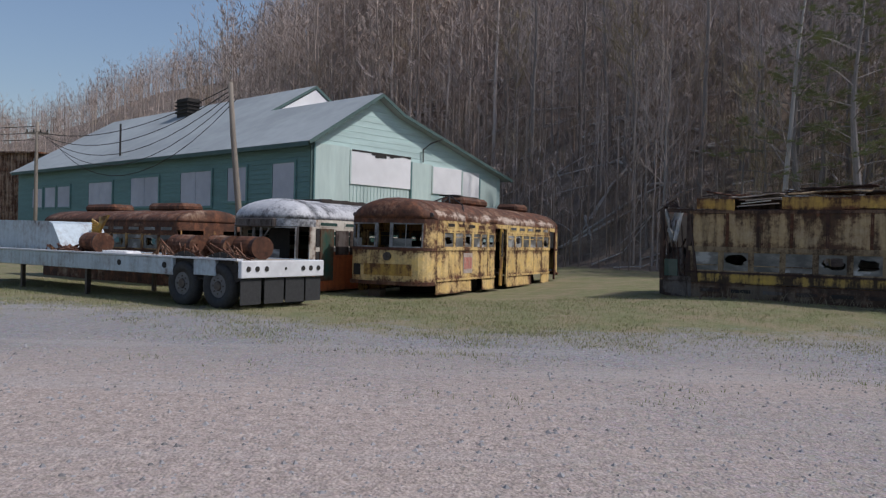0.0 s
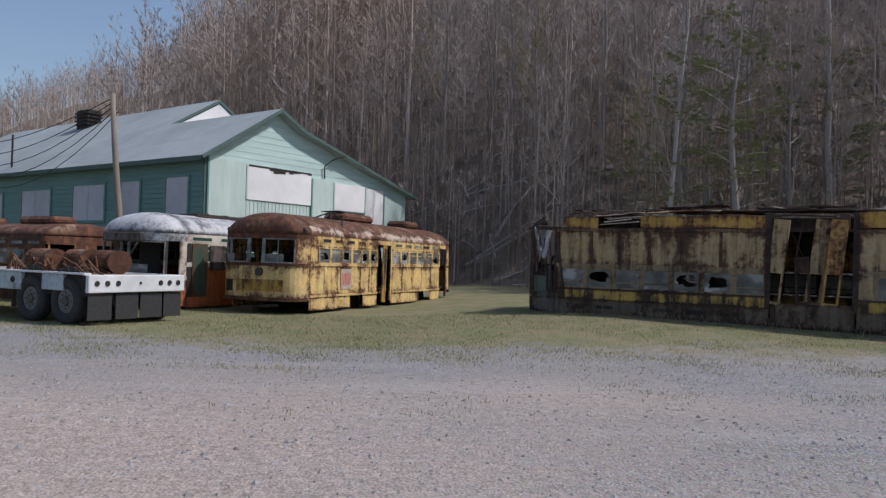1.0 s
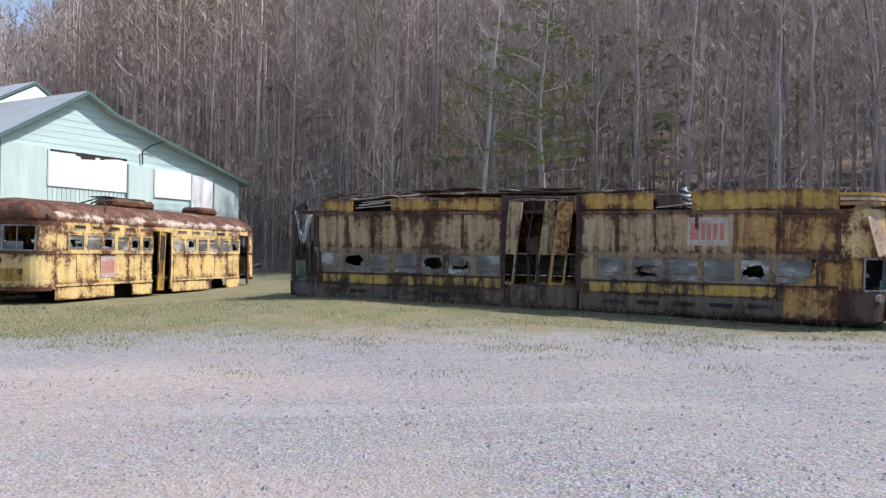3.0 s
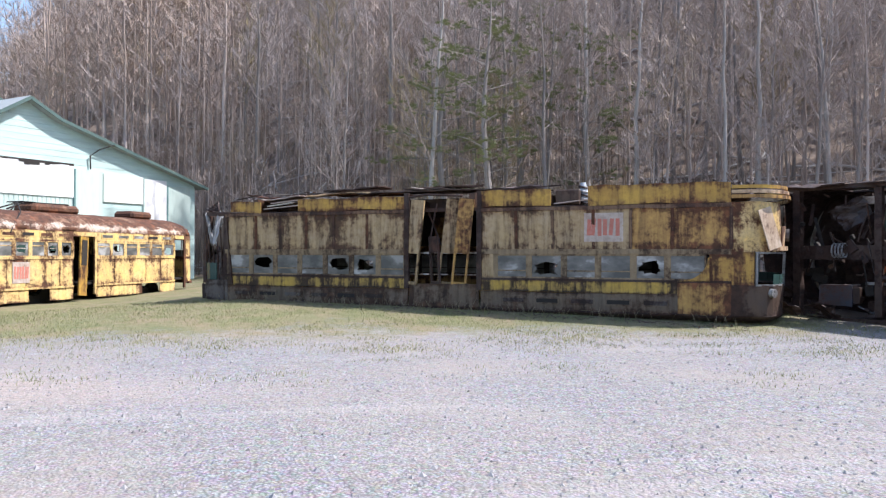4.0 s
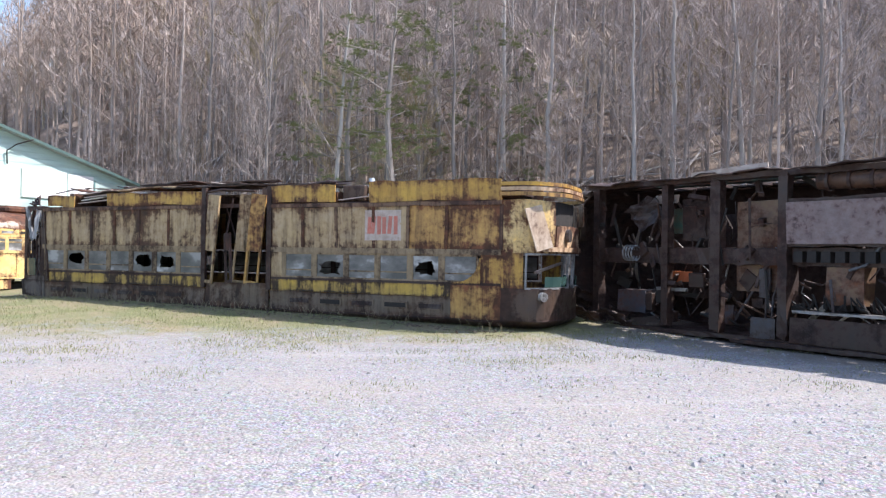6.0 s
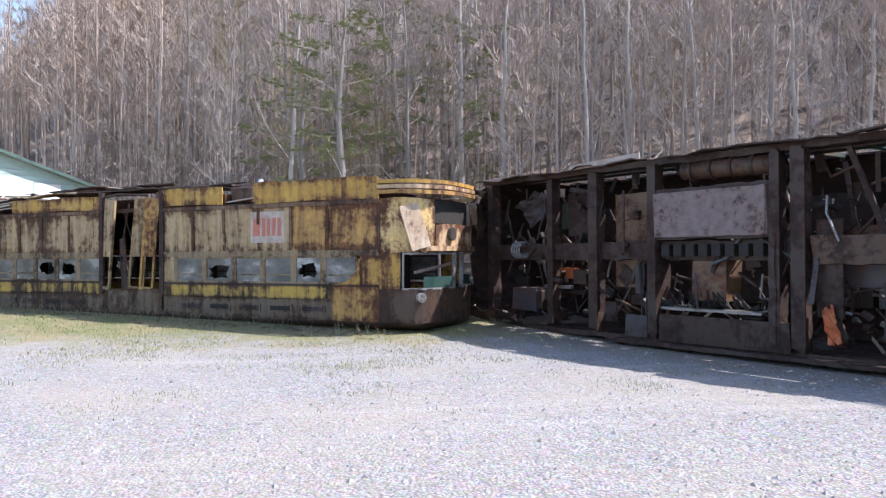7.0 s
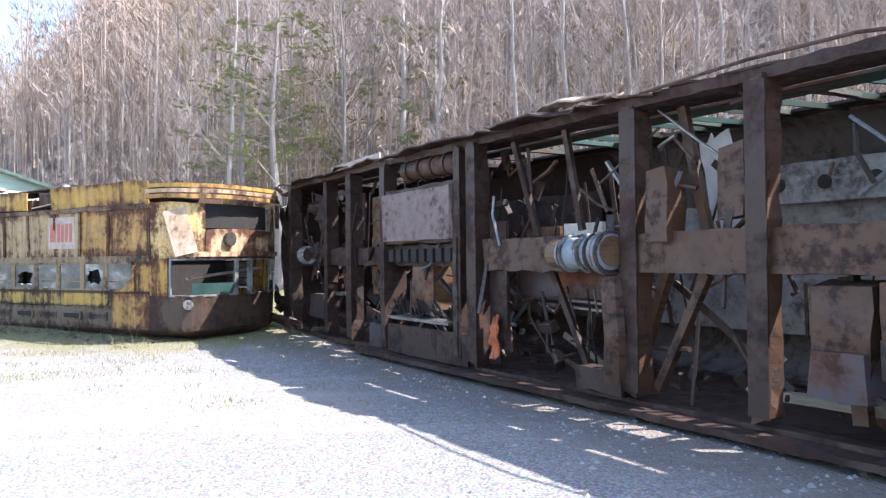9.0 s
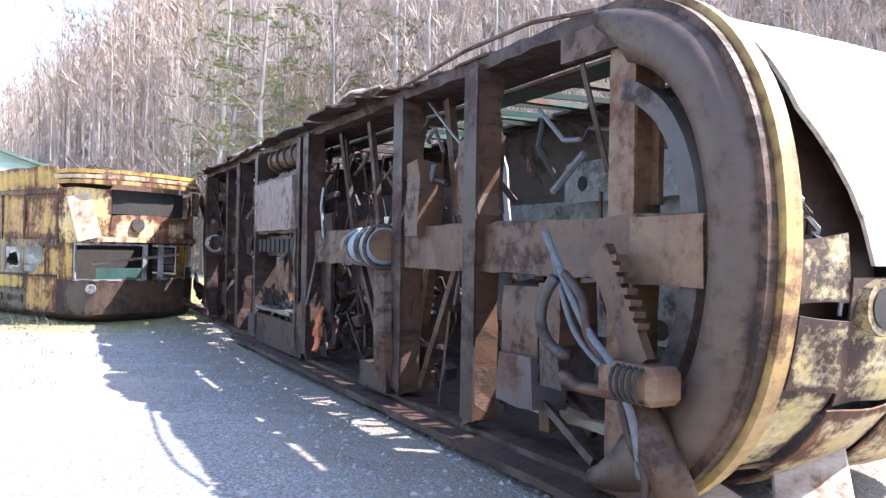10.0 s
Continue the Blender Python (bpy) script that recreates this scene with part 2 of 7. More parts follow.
def tube(bm, pts, radii, sides=8, caps=True):
    """A round bar along points; radii: one, or one each."""
    pts = [Vector(p) for p in pts]
    if not hasattr(radii, "__len__"):
        radii = [radii] * len(pts)
    rings = []
    for i, p in enumerate(pts):
        d = (pts[min(i + 1, len(pts) - 1)] - pts[max(i - 1, 0)]).normalized()
        a = d.cross(Vector((0, 0, 1)) if abs(d.z) < 0.9 else Vector((1, 0, 0))).normalized()
        b = d.cross(a)
        rings.append([bm.verts.new(p + radii[i] * (a * math.cos(2 * math.pi * j / sides) + b * math.sin(2 * math.pi * j / sides))) for j in range(sides)])
    for r, s in zip(rings, rings[1:]):
        for j in range(sides):
            bm.faces.new((r[j], r[(j + 1) % sides], s[(j + 1) % sides], s[j]))
    if caps:
        bm.faces.new(rings[0][::-1])
        bm.faces.new(rings[-1])
    return bm


def beam(bm, p, q, w, h, up=(0, 0, 1)):
    """A square bar from p to q."""
    p, q, up = Vector(p), Vector(q), Vector(up)
    d = (q - p).normalized()
    a = d.cross(up)
    a = a.normalized() if a.length > 1e-3 else d.cross(Vector((1, 0, 0))).normalized()
    b = a.cross(d)
    c = [[bm.verts.new(o + a * sx * w / 2 + b * sy * h / 2) for sx, sy in ((-1, -1), (1, -1), (1, 1), (-1, 1))] for o in (p, q)]
    for j in range(4):
        bm.faces.new((c[0][j], c[0][(j + 1) % 4], c[1][(j + 1) % 4], c[1][j]))
    bm.faces.new(c[0][::-1])
    bm.faces.new(c[1])
    return bm


def sweep(bm, pts, w, h):
    """A square bar along points that lie level, as one body."""
    pts, rings = [Vector(p) for p in pts], []
    for i, p in enumerate(pts):
        d = (pts[min(i + 1, len(pts) - 1)] - pts[max(i - 1, 0)]).normalized()
        a = d.cross(Vector((0, 0, 1))).normalized()
        rings.append([bm.verts.new(p + a * sx * w / 2 + Vector((0, 0, sz * h / 2))) for sx, sz in ((-1, -1), (1, -1), (1, 1), (-1, 1))])
    for q, s in zip(rings, rings[1:]):
        for j in range(4):
            bm.faces.new((q[j], q[(j + 1) % 4], s[(j + 1) % 4], s[j]))
    bm.faces.new(rings[0][::-1])
    bm.faces.new(rings[-1])
    bmesh.ops.recalc_face_normals(bm, faces=bm.faces[:])
    return bm


def ragged_sheet(bm, m, w, h, thick=0.012, seed=0, crumple=0.06, nx=7, ny=5):
    """A bent piece of sheet or cloth with a torn outline, in m's x-y plane."""
    rnd = random.Random(seed)
    top, low = [], []
    for j in range(ny + 1):
        for i in range(nx + 1):
            edge = i in (0, nx) or j in (0, ny)
            x = w * (i / nx - 0.5) + (rnd.uniform(-0.07, 0.07) * w if edge else 0)
            y = h * (j / ny - 0.5) + (rnd.uniform(-0.09, 0.09) * h if edge else 0)
            z = rnd.uniform(-1, 1) * crumple + crumple * math.sin(5 * i / nx + seed)
            top.append(bm.verts.new(m @ Vector((x, y, z))))
            low.append(bm.verts.new(m @ Vector((x, y, z - thick))))
    k = nx + 1
    for j in range(ny):
        for i in range(nx):
            a, b, c, d = j * k + i, j * k + i + 1, (j + 1) * k + i + 1, (j + 1) * k + i
            bm.faces.new((top[a], top[b], top[c], top[d]))
            bm.faces.new((low[d], low[c], low[b], low[a]))
    rim = [i for i in range(nx)] + [nx + j * k for j in range(ny)] + [ny * k + i for i in range(nx, 0, -1)] + [j * k for j in range(ny, 0, -1)]
    for a, b in zip(rim, rim[1:] + rim[:1]):
        bm.faces.new((top[b], top[a], low[a], low[b]))
    return bm


# ---- ground and hill ----
BASE_X = [-300, -150, -60, -12, 3, 7, 13, 22, 36, 60, 140]
BASE_Y = [330, 190, 115, 61.5, 49.5, 43, 35.5, 29, 21.5, 8, -40]
EDGE_X = [-60, -30, -9, -5.4, -1.6, 1, 4.7, 10, 15, 20, 24, 60]
EDGE_Y = [30, 21, 16.2, 15.3, 12.6, 12.0, 12.6, 12.6, 11.0, 10.6, 12.4, 8]


def smooth(v):
    v = np.clip(v, 0, 1)
    return v * v * (3 - 2 * v)


def behind(x, y):
    """How far a place lies behind the foot of the hill."""
    return (y - np.interp(x, BASE_X, BASE_Y)) * 0.78


def ground_z(x, y):
    x, y = np.asarray(x, float), np.asarray(y, float)
    s = np.maximum(behind(x, y), 0)
    cap = np.interp(x, [-300, -180, -110, -60, 0, 60], [42, 52, 72, 102, 160, 185])
    hill = cap * (1 - np.exp(-0.78 * s / cap)) * smooth(s / 6)
    hill = hill + np.clip(s / 25, 0, 1) * (1.6 * np.sin(x * 0.11 + y * 0.05) + 1.1 * np.sin(x * 0.05 - y * 0.13))
    flat = 0.3 * smooth((y - np.interp(x, EDGE_X, EDGE_Y)) / 7) * smooth((x - 1) / 7) * (1 - smooth((x - 21) / 4))
    flat = flat + 0.012 * np.sin(x * 1.3 + 0.6 * y) * np.sin(y * 0.9 - 0.4 * x)
    return flat + hill


def axis(lo, hi, a, b, step, grow=1.16):
    mid = list(np.arange(a, b + 1e-6, step))
    d, left, right = step, [a], [b]
    while left[-1] > lo or right[-1] < hi:
        d *= grow
        left.append(left[-1] - d)
        right.append(right[-1] + d)
    return np.array(left[:0:-1] + mid + right[1:])


gx, gy = axis(-700, 700, -16, 40, 0.4), axis(-700, 900, 3, 32, 0.4)
GX, GY = np.meshgrid(gx, gy)
GZ = ground_z(GX, GY)
ground_mesh = bpy.data.meshes.new("ground")
nx, ny = len(gx), len(gy)
quads = (np.arange(ny - 1)[:, None] * nx + np.arange(nx - 1)[None, :]).ravel()
ground_mesh.from_pydata(np.stack([GX, GY, GZ], -1).reshape(-1, 3).tolist(), [], np.stack([quads, quads + 1, quads + nx + 1, quads + nx], -1).tolist())
grass = smooth((GY - np.interp(GX, EDGE_X, EDGE_Y) + 2.6) / 7.5) * (1 - 0.85 * smooth((GX - 18) / 3))
earth = smooth((10 - GX + 2.0 * np.sin(0.7 * GY + 1) + 1.3 * np.sin(0.5 * GX + 1.3 * GY)) / 11) * smooth((12.5 - GY) / 6)
across, along = 0.895 * GX + 0.445 * GY, 0.445 * GX - 0.895 * GY
dirt = smooth((across - 21.6) / 1.8) * smooth((along + 9) / 3) * smooth((9.5 - along) / 2) * (across < 30)
bare = smooth((behind(GX, GY) + 15.5) / 1.2) * smooth((GX - 13) / 1.5) * smooth((18.6 - GX) / 1.2) * smooth((12.8 - GY) / 0.8) * smooth((GY - 10.6) / 1.0)
litter = smooth(behind(GX, GY) / 4 + 0.6)
for key, values in (("grass", grass), ("litter", litter), ("earth", earth), ("dirt", np.maximum(dirt, 0.75 * bare))):
    a = ground_mesh.attributes.new(key, "FLOAT", "POINT")
    a.data.foreach_set("value", values.ravel().astype(np.float32))
ground_mesh.polygons.foreach_set("use_smooth", [True] * len(ground_mesh.polygons))


def ground_material():
    k = Nodes("gravel_grass_and_leaf_litter")
    patch, mid, fine = k.noise(0.35, 5), k.noise(2.2, 5, 0.65), k.noise(24, 4, 0.7)
    stones = k.math("MULTIPLY", k.cells(38), k.math("ADD", k.noise(11, 3), 0.5))
    stone_tint = k.cells(26, None, "Color")
    gravel = k.mix(k.ramp(stones, 0.2, 0.7), (0.35, 0.337, 0.337), (0.165, 0.158, 0.156))
    gravel = k.mix(0.22, gravel, stone_tint, "SOFT_LIGHT")
    coarse = k.math("MULTIPLY", k.cells(11), k.math("ADD", k.noise(6, 3), 0.5))
    gravel = k.mix(k.math("MULTIPLY", k.ramp(coarse, 0.55, 0.85), 0.3), gravel, (0.13, 0.122, 0.118))
    gravel = k.mix(k.math("MULTIPLY", k.ramp(k.noise(9, 4, 0.7), 0.6, 0.72), 0.45), gravel, (0.46, 0.45, 0.45))
    gravel = k.mix(k.math("MULTIPLY", k.ramp(k.noise(3.0, 6, 0.75, k.scaled((0.35, 1.6, 1))), 0.52, 0.66), 0.4), gravel, (0.17, 0.16, 0.15))
    gravel = k.mix(k.math("MULTIPLY", k.ramp(patch, 0.42, 0.62), 0.45), gravel, (0.29, 0.25, 0.215))
    gravel = k.mix(k.math("MULTIPLY", k.ramp(mid, 0.5, 0.75), 0.35), gravel, (0.21, 0.195, 0.18))
    worn = k.math("ADD", k.attr("earth"), k.math("SUBTRACT", k.math("ADD", k.math("MULTIPLY", patch, 0.7), k.math("MULTIPLY", mid, 0.5)), 0.6))
    gravel = k.mix(k.math("MULTIPLY", k.ramp(worn, 0.05, 0.9), 0.85), gravel, k.mix(k.ramp(k.math("ADD", k.math("MULTIPLY", fine, 0.6), k.math("MULTIPLY", k.noise(7, 5, 0.7), 0.4)), 0.4, 0.6), (0.5, 0.41, 0.36), (0.24, 0.19, 0.16)))
    turf = k.mix(k.ramp(mid, 0.35, 0.65), (0.15, 0.165, 0.06), (0.25, 0.22, 0.125))
    turf = k.mix(k.ramp(fine, 0.35, 0.75), turf, (0.09, 0.1, 0.035))
    turf = k.mix(k.math("MULTIPLY", k.ramp(k.noise(0.9, 5, 0.7), 0.45, 0.62), 0.75), turf, (0.24, 0.185, 0.115))
    leaves = k.mix(k.ramp(k.noise(7, 6, 0.7), 0.35, 0.7), (0.15, 0.108, 0.08), (0.3, 0.235, 0.185))
    leaves = k.mix(k.ramp(k.noise(0.5, 5), 0.45, 0.65), leaves, (0.11, 0.082, 0.062))
    leaves = k.mix(k.math("MULTIPLY", k.ramp(k.noise(1.6, 6, 0.75, k.scaled((0.5, 1, 2.5))), 0.58, 0.68), 0.6), leaves, (0.36, 0.32, 0.28))
    ruts = k.ramp(k.noise(0.55, 4, 0.6, k.scaled((0.22, 1.5, 1))), 0.54, 0.64)
    gravel = k.mix(k.math("MULTIPLY", ruts, 0.35), gravel, (0.36, 0.33, 0.31))
    tufts = k.ramp(k.noise(5.5, 5, 0.75, k.scaled((0.6, 1.5, 1))), 0.56, 0.66)
    gravel = k.mix(k.math("MULTIPLY", tufts, 0.45), gravel, (0.17, 0.155, 0.115))
    gravel = k.mix(k.ramp(k.math("ADD", k.attr("dirt"), k.math("MULTIPLY", k.math("SUBTRACT", k.math("ADD", mid, fine), 1.0), 1.6)), 0.3, 0.9), gravel, k.mix(k.ramp(fine, 0.35, 0.65), (0.14, 0.11, 0.088), (0.26, 0.22, 0.185)))
    g = k.math("ADD", k.attr("grass"), k.math("MULTIPLY", k.math("SUBTRACT", k.math("ADD", k.math("MULTIPLY", patch, 0.4), k.math("ADD", k.math("MULTIPLY", mid, 0.35), k.math("MULTIPLY", fine, 0.25))), 0.5), 2.4))
    colour = k.mix(k.ramp(g, 0.38, 0.72), gravel, turf)
    colour = k.mix(k.ramp(k.math("ADD", k.attr("litter"), k.math("MULTIPLY", k.math("SUBTRACT", mid, 0.5), 0.8)), 0.4, 0.7), colour, leaves)
    return k.done(colour, 0.95, 0.0, k.math("ADD", k.math("ADD", stones, coarse), fine), 0.022)


ground_mesh.materials.append(ground_material())
ground = tagged(new("ground", ground_mesh), "grey gravel yard with worn grass and a leaf-littered hillside", "ground", kind="structure")


# ---- the barn ----
def polygon_wall(bm, pts, axis_y, thick):
    """A wall in the x-z plane at y, with thickness behind it."""
    front = [bm.verts.new((x, axis_y, z)) for x, z in pts]
    back = [bm.verts.new((x, axis_y + thick, z)) for x, z in pts]
    bm.faces.new(front)
    bm.faces.new(back[::-1])
    for i in range(len(pts)):
        j = (i + 1) % len(pts)
        bm.faces.new((front[j], front[i], back[i], back[j]))
    return bm


def slab(bm, a, b, c, d, thick):
    """A flat roof slab between four corners."""
    n = (Vector(b) - Vector(a)).cross(Vector(d) - Vector(a)).normalized()
    top = [bm.verts.new(Vector(p)) for p in (a, b, c, d)]
    low = [bm.verts.new(Vector(p) - n * thick) for p in (a, b, c, d)]
    bm.faces.new(top)
    bm.faces.new(low[::-1])
    for i in range(4):
        j = (i + 1) % 4
        bm.faces.new((top[j], top[i], low[i], low[j]))
    return bm


BARN = pose(-6.0, 34.5, -0.1, 0, 0, 48.7)
LEN, EAVE, PITCH = 34.0, 6.3, 0.607


def roof_profile(x):
    return float(np.interp(x, [0, 3.94, 5.46, 14.2], [EAVE, 8.7, 7.9, 5.45]))


def build_barn():
    barn = thing("barn", BARN, "old green boarded barn with a grey roof and boarded-up windows", "barn")
    bm = bmesh.new()
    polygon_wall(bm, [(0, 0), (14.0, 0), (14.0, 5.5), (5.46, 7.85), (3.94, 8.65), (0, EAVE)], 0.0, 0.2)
    part("gable_wall", bm, BARN_SUNLIT, barn, "green gable wall in a paler, sunlit tone")
    part("side_wall", boxed(0.0, 0.2, 0.2, LEN, 0, EAVE - 0.02), BARN_GREEN, barn, "green boarded side wall in a darker, shaded tone")
    part("back_wall", boxed(14.0, 14.2, 0.2, LEN, 0, 5.4), BARN_GREEN, barn)
    # lap boards of the side wall, one course after another
    for i in range(27):
        z = 0.1 + i * 0.23
        me = bmesh.new()
        box(me, -0.035, 0.0, 0.0, LEN, z, z + 0.225, Matrix.Translation((0, 0, 0)))
        for v in me.verts:
            if v.co.z > z + 0.2 and v.co.x < -0.01:
                v.co.x = -0.008
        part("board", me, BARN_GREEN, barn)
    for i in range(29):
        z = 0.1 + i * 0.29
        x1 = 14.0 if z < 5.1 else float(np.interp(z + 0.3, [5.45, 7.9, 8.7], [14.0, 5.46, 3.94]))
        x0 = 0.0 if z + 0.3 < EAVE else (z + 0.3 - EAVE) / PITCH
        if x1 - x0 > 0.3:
            part("board", boxed(x0, x1, -0.03, 0.0, z, z + 0.275), BARN_SUNLIT, barn)
    part("corner_board", boxed(-0.06, 0.14, -0.06, 0.0, 0, EAVE - 0.1), TRIM_GREEN, barn)
    bm = bmesh.new()
    slab(bm, (-0.5, -0.45, EAVE - 0.3), (3.94, -0.45, 8.78), (3.94, 9.1, 8.78), (-0.5, 9.1, EAVE - 0.3), 0.14)
    part("roof_slope", bm, ROOFING, barn)
    bm = bmesh.new()
    slab(bm, (3.94, -0.45, 8.78), (5.46, -0.45, 7.98), (5.46, 9.1, 7.98), (3.94, 9.1, 8.78), 0.14)
    part("roof_slope", bm, ROOFING, barn)
    bm = bmesh.new()
    slab(bm, (5.46, -0.45, 7.98), (14.6, -0.45, 5.4), (14.6, 9.1, 5.4), (5.46, 9.1, 7.98), 0.14)
    part("roof_slope", bm, ROOFING, barn)
    bm = bmesh.new()
    slab(bm, (-0.5, 9.1, EAVE - 0.3), (7.26, 9.1 - 0.4, 10.75), (7.26, LEN + 0.4, 10.75), (-0.5, LEN + 0.4, EAVE - 0.3), 0.14)
    part("roof_slope", bm, ROOFING, barn)
    bm = bmesh.new()
    slab(bm, (7.26, 9.1 - 0.4, 10.75), (14.8, 9.1 - 0.4, 6.2), (14.8, LEN + 0.4, 6.2), (7.26, LEN + 0.4, 10.75), 0.14)
    part("roof_slope", bm, ROOFING, barn)
    bm = bmesh.new()
    polygon_wall(bm, [(0.3, EAVE), (14.0, EAVE), (7.26, 10.5)], 8.72, 0.15)
    part("upper_gable", bm, BOARD_WHITE, barn, "white boarded upper gable")
    bm = bmesh.new()
    polygon_wall(bm, [(0.0, 0), (14.0, 0), (14.0, EAVE), (7.26, 10.5), (0, EAVE)], LEN - 0.2, 0.2)
    part("end_wall", bm, BARN_GREEN, barn)
    # verge boards along the gable
    for (xa, za), (xb, zb) in (((-0.5, EAVE - 0.38), (3.94, 8.68)), ((3.94, 8.68), (5.46, 7.9)), ((5.46, 7.9), (14.6, 5.3))):
        bm = bmesh.new()
        beam(bm, (xa, -0.48, za), (xb, -0.48, zb), 0.05, 0.15)
        part("verge_board", bm, TRIM_GREEN, barn)
    for (xa, za), (xb, zb) in (((2.6, 7.85), (7.26, 10.66)), ((7.26, 10.66), (12.0, 7.8))):
        bm = bmesh.new()
        beam(bm, (xa, 8.68, za), (xb, 8.66, zb), 0.05, 0.14)
        part("verge_board", bm, TRIM_GREEN, barn)
    part("eave_board", boxed(-0.52, -0.47, -0.4, LEN, EAVE - 0.52, EAVE - 0.32), TRIM_GREEN, barn)
    # boarded windows of the side wall
    for y0, y1, z0, z1, n in ((1.1, 2.75, 3.35, 5.15, 1), (4.9, 6.5, 3.45, 5.1, 1), (8.0, 11.0, 3.25, 5.05, 2), (13.4, 16.6, 3.3, 4.95, 2), (19.0, 22.2, 3.3, 4.85, 2), (25.0, 26.9, 3.4, 4.75, 1), (27.3, 29.0, 3.4, 4.75, 1), (29.5, 31.2, 3.4, 4.7, 1)):
        bm = bmesh.new()
        for a in ((y0 - 0.12, y0, z0 - 0.12, z1 + 0.12), (y1, y1 + 0.12, z0 - 0.12, z1 + 0.12), (y0, y1, z0 - 0.12, z0), (y0, y1, z1, z1 + 0.12)):
            box(bm, -0.1, 0.0, *a)
        w = part("window", bm, BARN_GREEN, barn, "boarded-up window")
        for i in range(n):
            a, b = y0 + (y1 - y0) * i / n, y0 + (y1 - y0) * (i + 1) / n
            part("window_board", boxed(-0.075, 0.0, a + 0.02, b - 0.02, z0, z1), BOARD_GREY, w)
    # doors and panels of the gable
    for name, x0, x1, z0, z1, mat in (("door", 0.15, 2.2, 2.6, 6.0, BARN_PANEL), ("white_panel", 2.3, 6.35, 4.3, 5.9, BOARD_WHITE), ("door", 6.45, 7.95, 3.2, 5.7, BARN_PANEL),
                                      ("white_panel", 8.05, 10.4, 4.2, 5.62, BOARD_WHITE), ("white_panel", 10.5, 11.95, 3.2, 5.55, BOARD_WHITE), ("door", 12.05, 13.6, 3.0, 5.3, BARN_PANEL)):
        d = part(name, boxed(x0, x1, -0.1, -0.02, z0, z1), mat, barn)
        part("door_trim", boxed(x0 - 0.08, x0, -0.13, -0.02, z0, z1), BARN_GREEN if mat is BARN_PANEL else BARN_PANEL, d)
    for i in range(18):
        x = 2.3 + i * 0.225
        part("sheet_rib", boxed(x, x + 0.17, -0.05, -0.03, 2.7, 4.28), BARN_PANEL, barn)
    rnd = random.Random(4)
    # torn dark strip above the panel
    bm = bmesh.new()
    for i in range(16):
        x = 2.35 + i * 0.25
        box(bm, x, x + 0.25, -0.115, -0.1, 5.86 - rnd.uniform(0.0, 0.22) * (1 if 4 < i < 13 else 0.2), 5.93)
    part("torn_edge", bm, DARK, barn)
    # bent downpipe bracket
    bm = bmesh.new()
    tube(bm, [(8.3, -0.55, 7.05), (7.6, -0.3, 6.75), (7.2, -0.15, 6.4), (7.25, -0.12, 5.75)], 0.035, 6)
    part("bent_pipe", bm, DARK, barn)
    # ventilator on the ridge
    bm = bmesh.new()
    box(bm, 5.6, 6.5, 20.2, 21.6, 9.6, 11.0)
    for i in range(4):
        box(bm, 5.5, 6.6, 20.1, 21.7, 10.0 + 0.25 * i, 10.08 + 0.25 * i)
    part("roof_ventilator", bm, DARK, barn)
    bm = bmesh.new()
    tube(bm, [(0.25, 18.7, 6.3), (0.25, 18.7, 8.4)], 0.06, 8)
    part("mast", bm, DARK, barn)
    return barn


build_barn()


def build_shed():
    shed = thing("sheet_iron_shed", pose(-33.2, 62.0, 0, 0, 0, -10), "rusty corrugated iron shed behind the barn", "shed")
    part("body", boxed(-16, 0, 0, 8, 0, 8.0), RUSTY_SHEET, shed)
    for i in range(48):
        x = -16 + i * 0.333
        part("sheet_rib", boxed(x, x + 0.16, -0.05, 0, 0, 8.0), RUSTY_SHEET, shed)
    for i in range(24):
        y = i * 0.333
        part("sheet_rib", boxed(0, 0.05, y, y + 0.16, 0, 7.6), GALVANISED, shed)
    part("eave_sheet", boxed(0.06, 0.1, -0.1, 8, 7.5, 8.1), RUSTY_SHEET, shed)
    bm = bmesh.new()
    slab(bm, (-16.4, -0.4, 8.0), (0.5, -0.4, 8.0), (0.5, 8.4, 8.4), (-16.4, 8.4, 8.4), 0.12)
    part("roof", bm, RUSTY_SHEET, shed)


build_shed()


def utility_pole(x, y, h, lean, label, arms):
    p = thing("utility_pole", pose(x, y, float(ground_z(x, y)) - 0.05, 0, lean, 0), label, "utility pole", "utility poles")
    bm = bmesh.new()
    tube(bm, [(0, 0, 0), (0.02, 0, h * 0.4), (-0.02, 0, h * 0.75), (0, 0, h)], [0.125, 0.115, 0.1, 0.085], 10)
    part("pole", bm, POLE_WOOD, p, smooth=True)
    if arms:
        part("crossarm", boxed(-0.7, 0.7, -0.06, 0.06, h - 0.75, h - 0.62), POLE_WOOD, p)
        for i in range(4):
            bm = bmesh.new()
            tube(bm, [(-0.6 + 0.4 * i, 0, h - 0.62), (-0.6 + 0.4 * i, 0, h - 0.45)], [0.045, 0.03], 8)
            part("insulator", bm, DARK, p)
    return p


utility_pole(-7.35, 28.2, 7.3, -4.5, "leaning grey wooden utility pole before the barn", False)
utility_pole(-24.5, 46.0, 8.2, 0.5, "grey wooden utility pole beside the barn", True)


def cable(p, q, sag, r=0.018):
    bm = bmesh.new()
    p, q = Vector(p), Vector(q)
    tube(bm, [p.lerp(q, i / 12) - Vector((0, 0, sag * 4 * (i / 12) * (1 - i / 12))) for i in range(13)], r, 4)
    tagged(part("overhead_cable", bm, DARK), "sagging black overhead cable before the barn roof", "cable", "overhead cables")


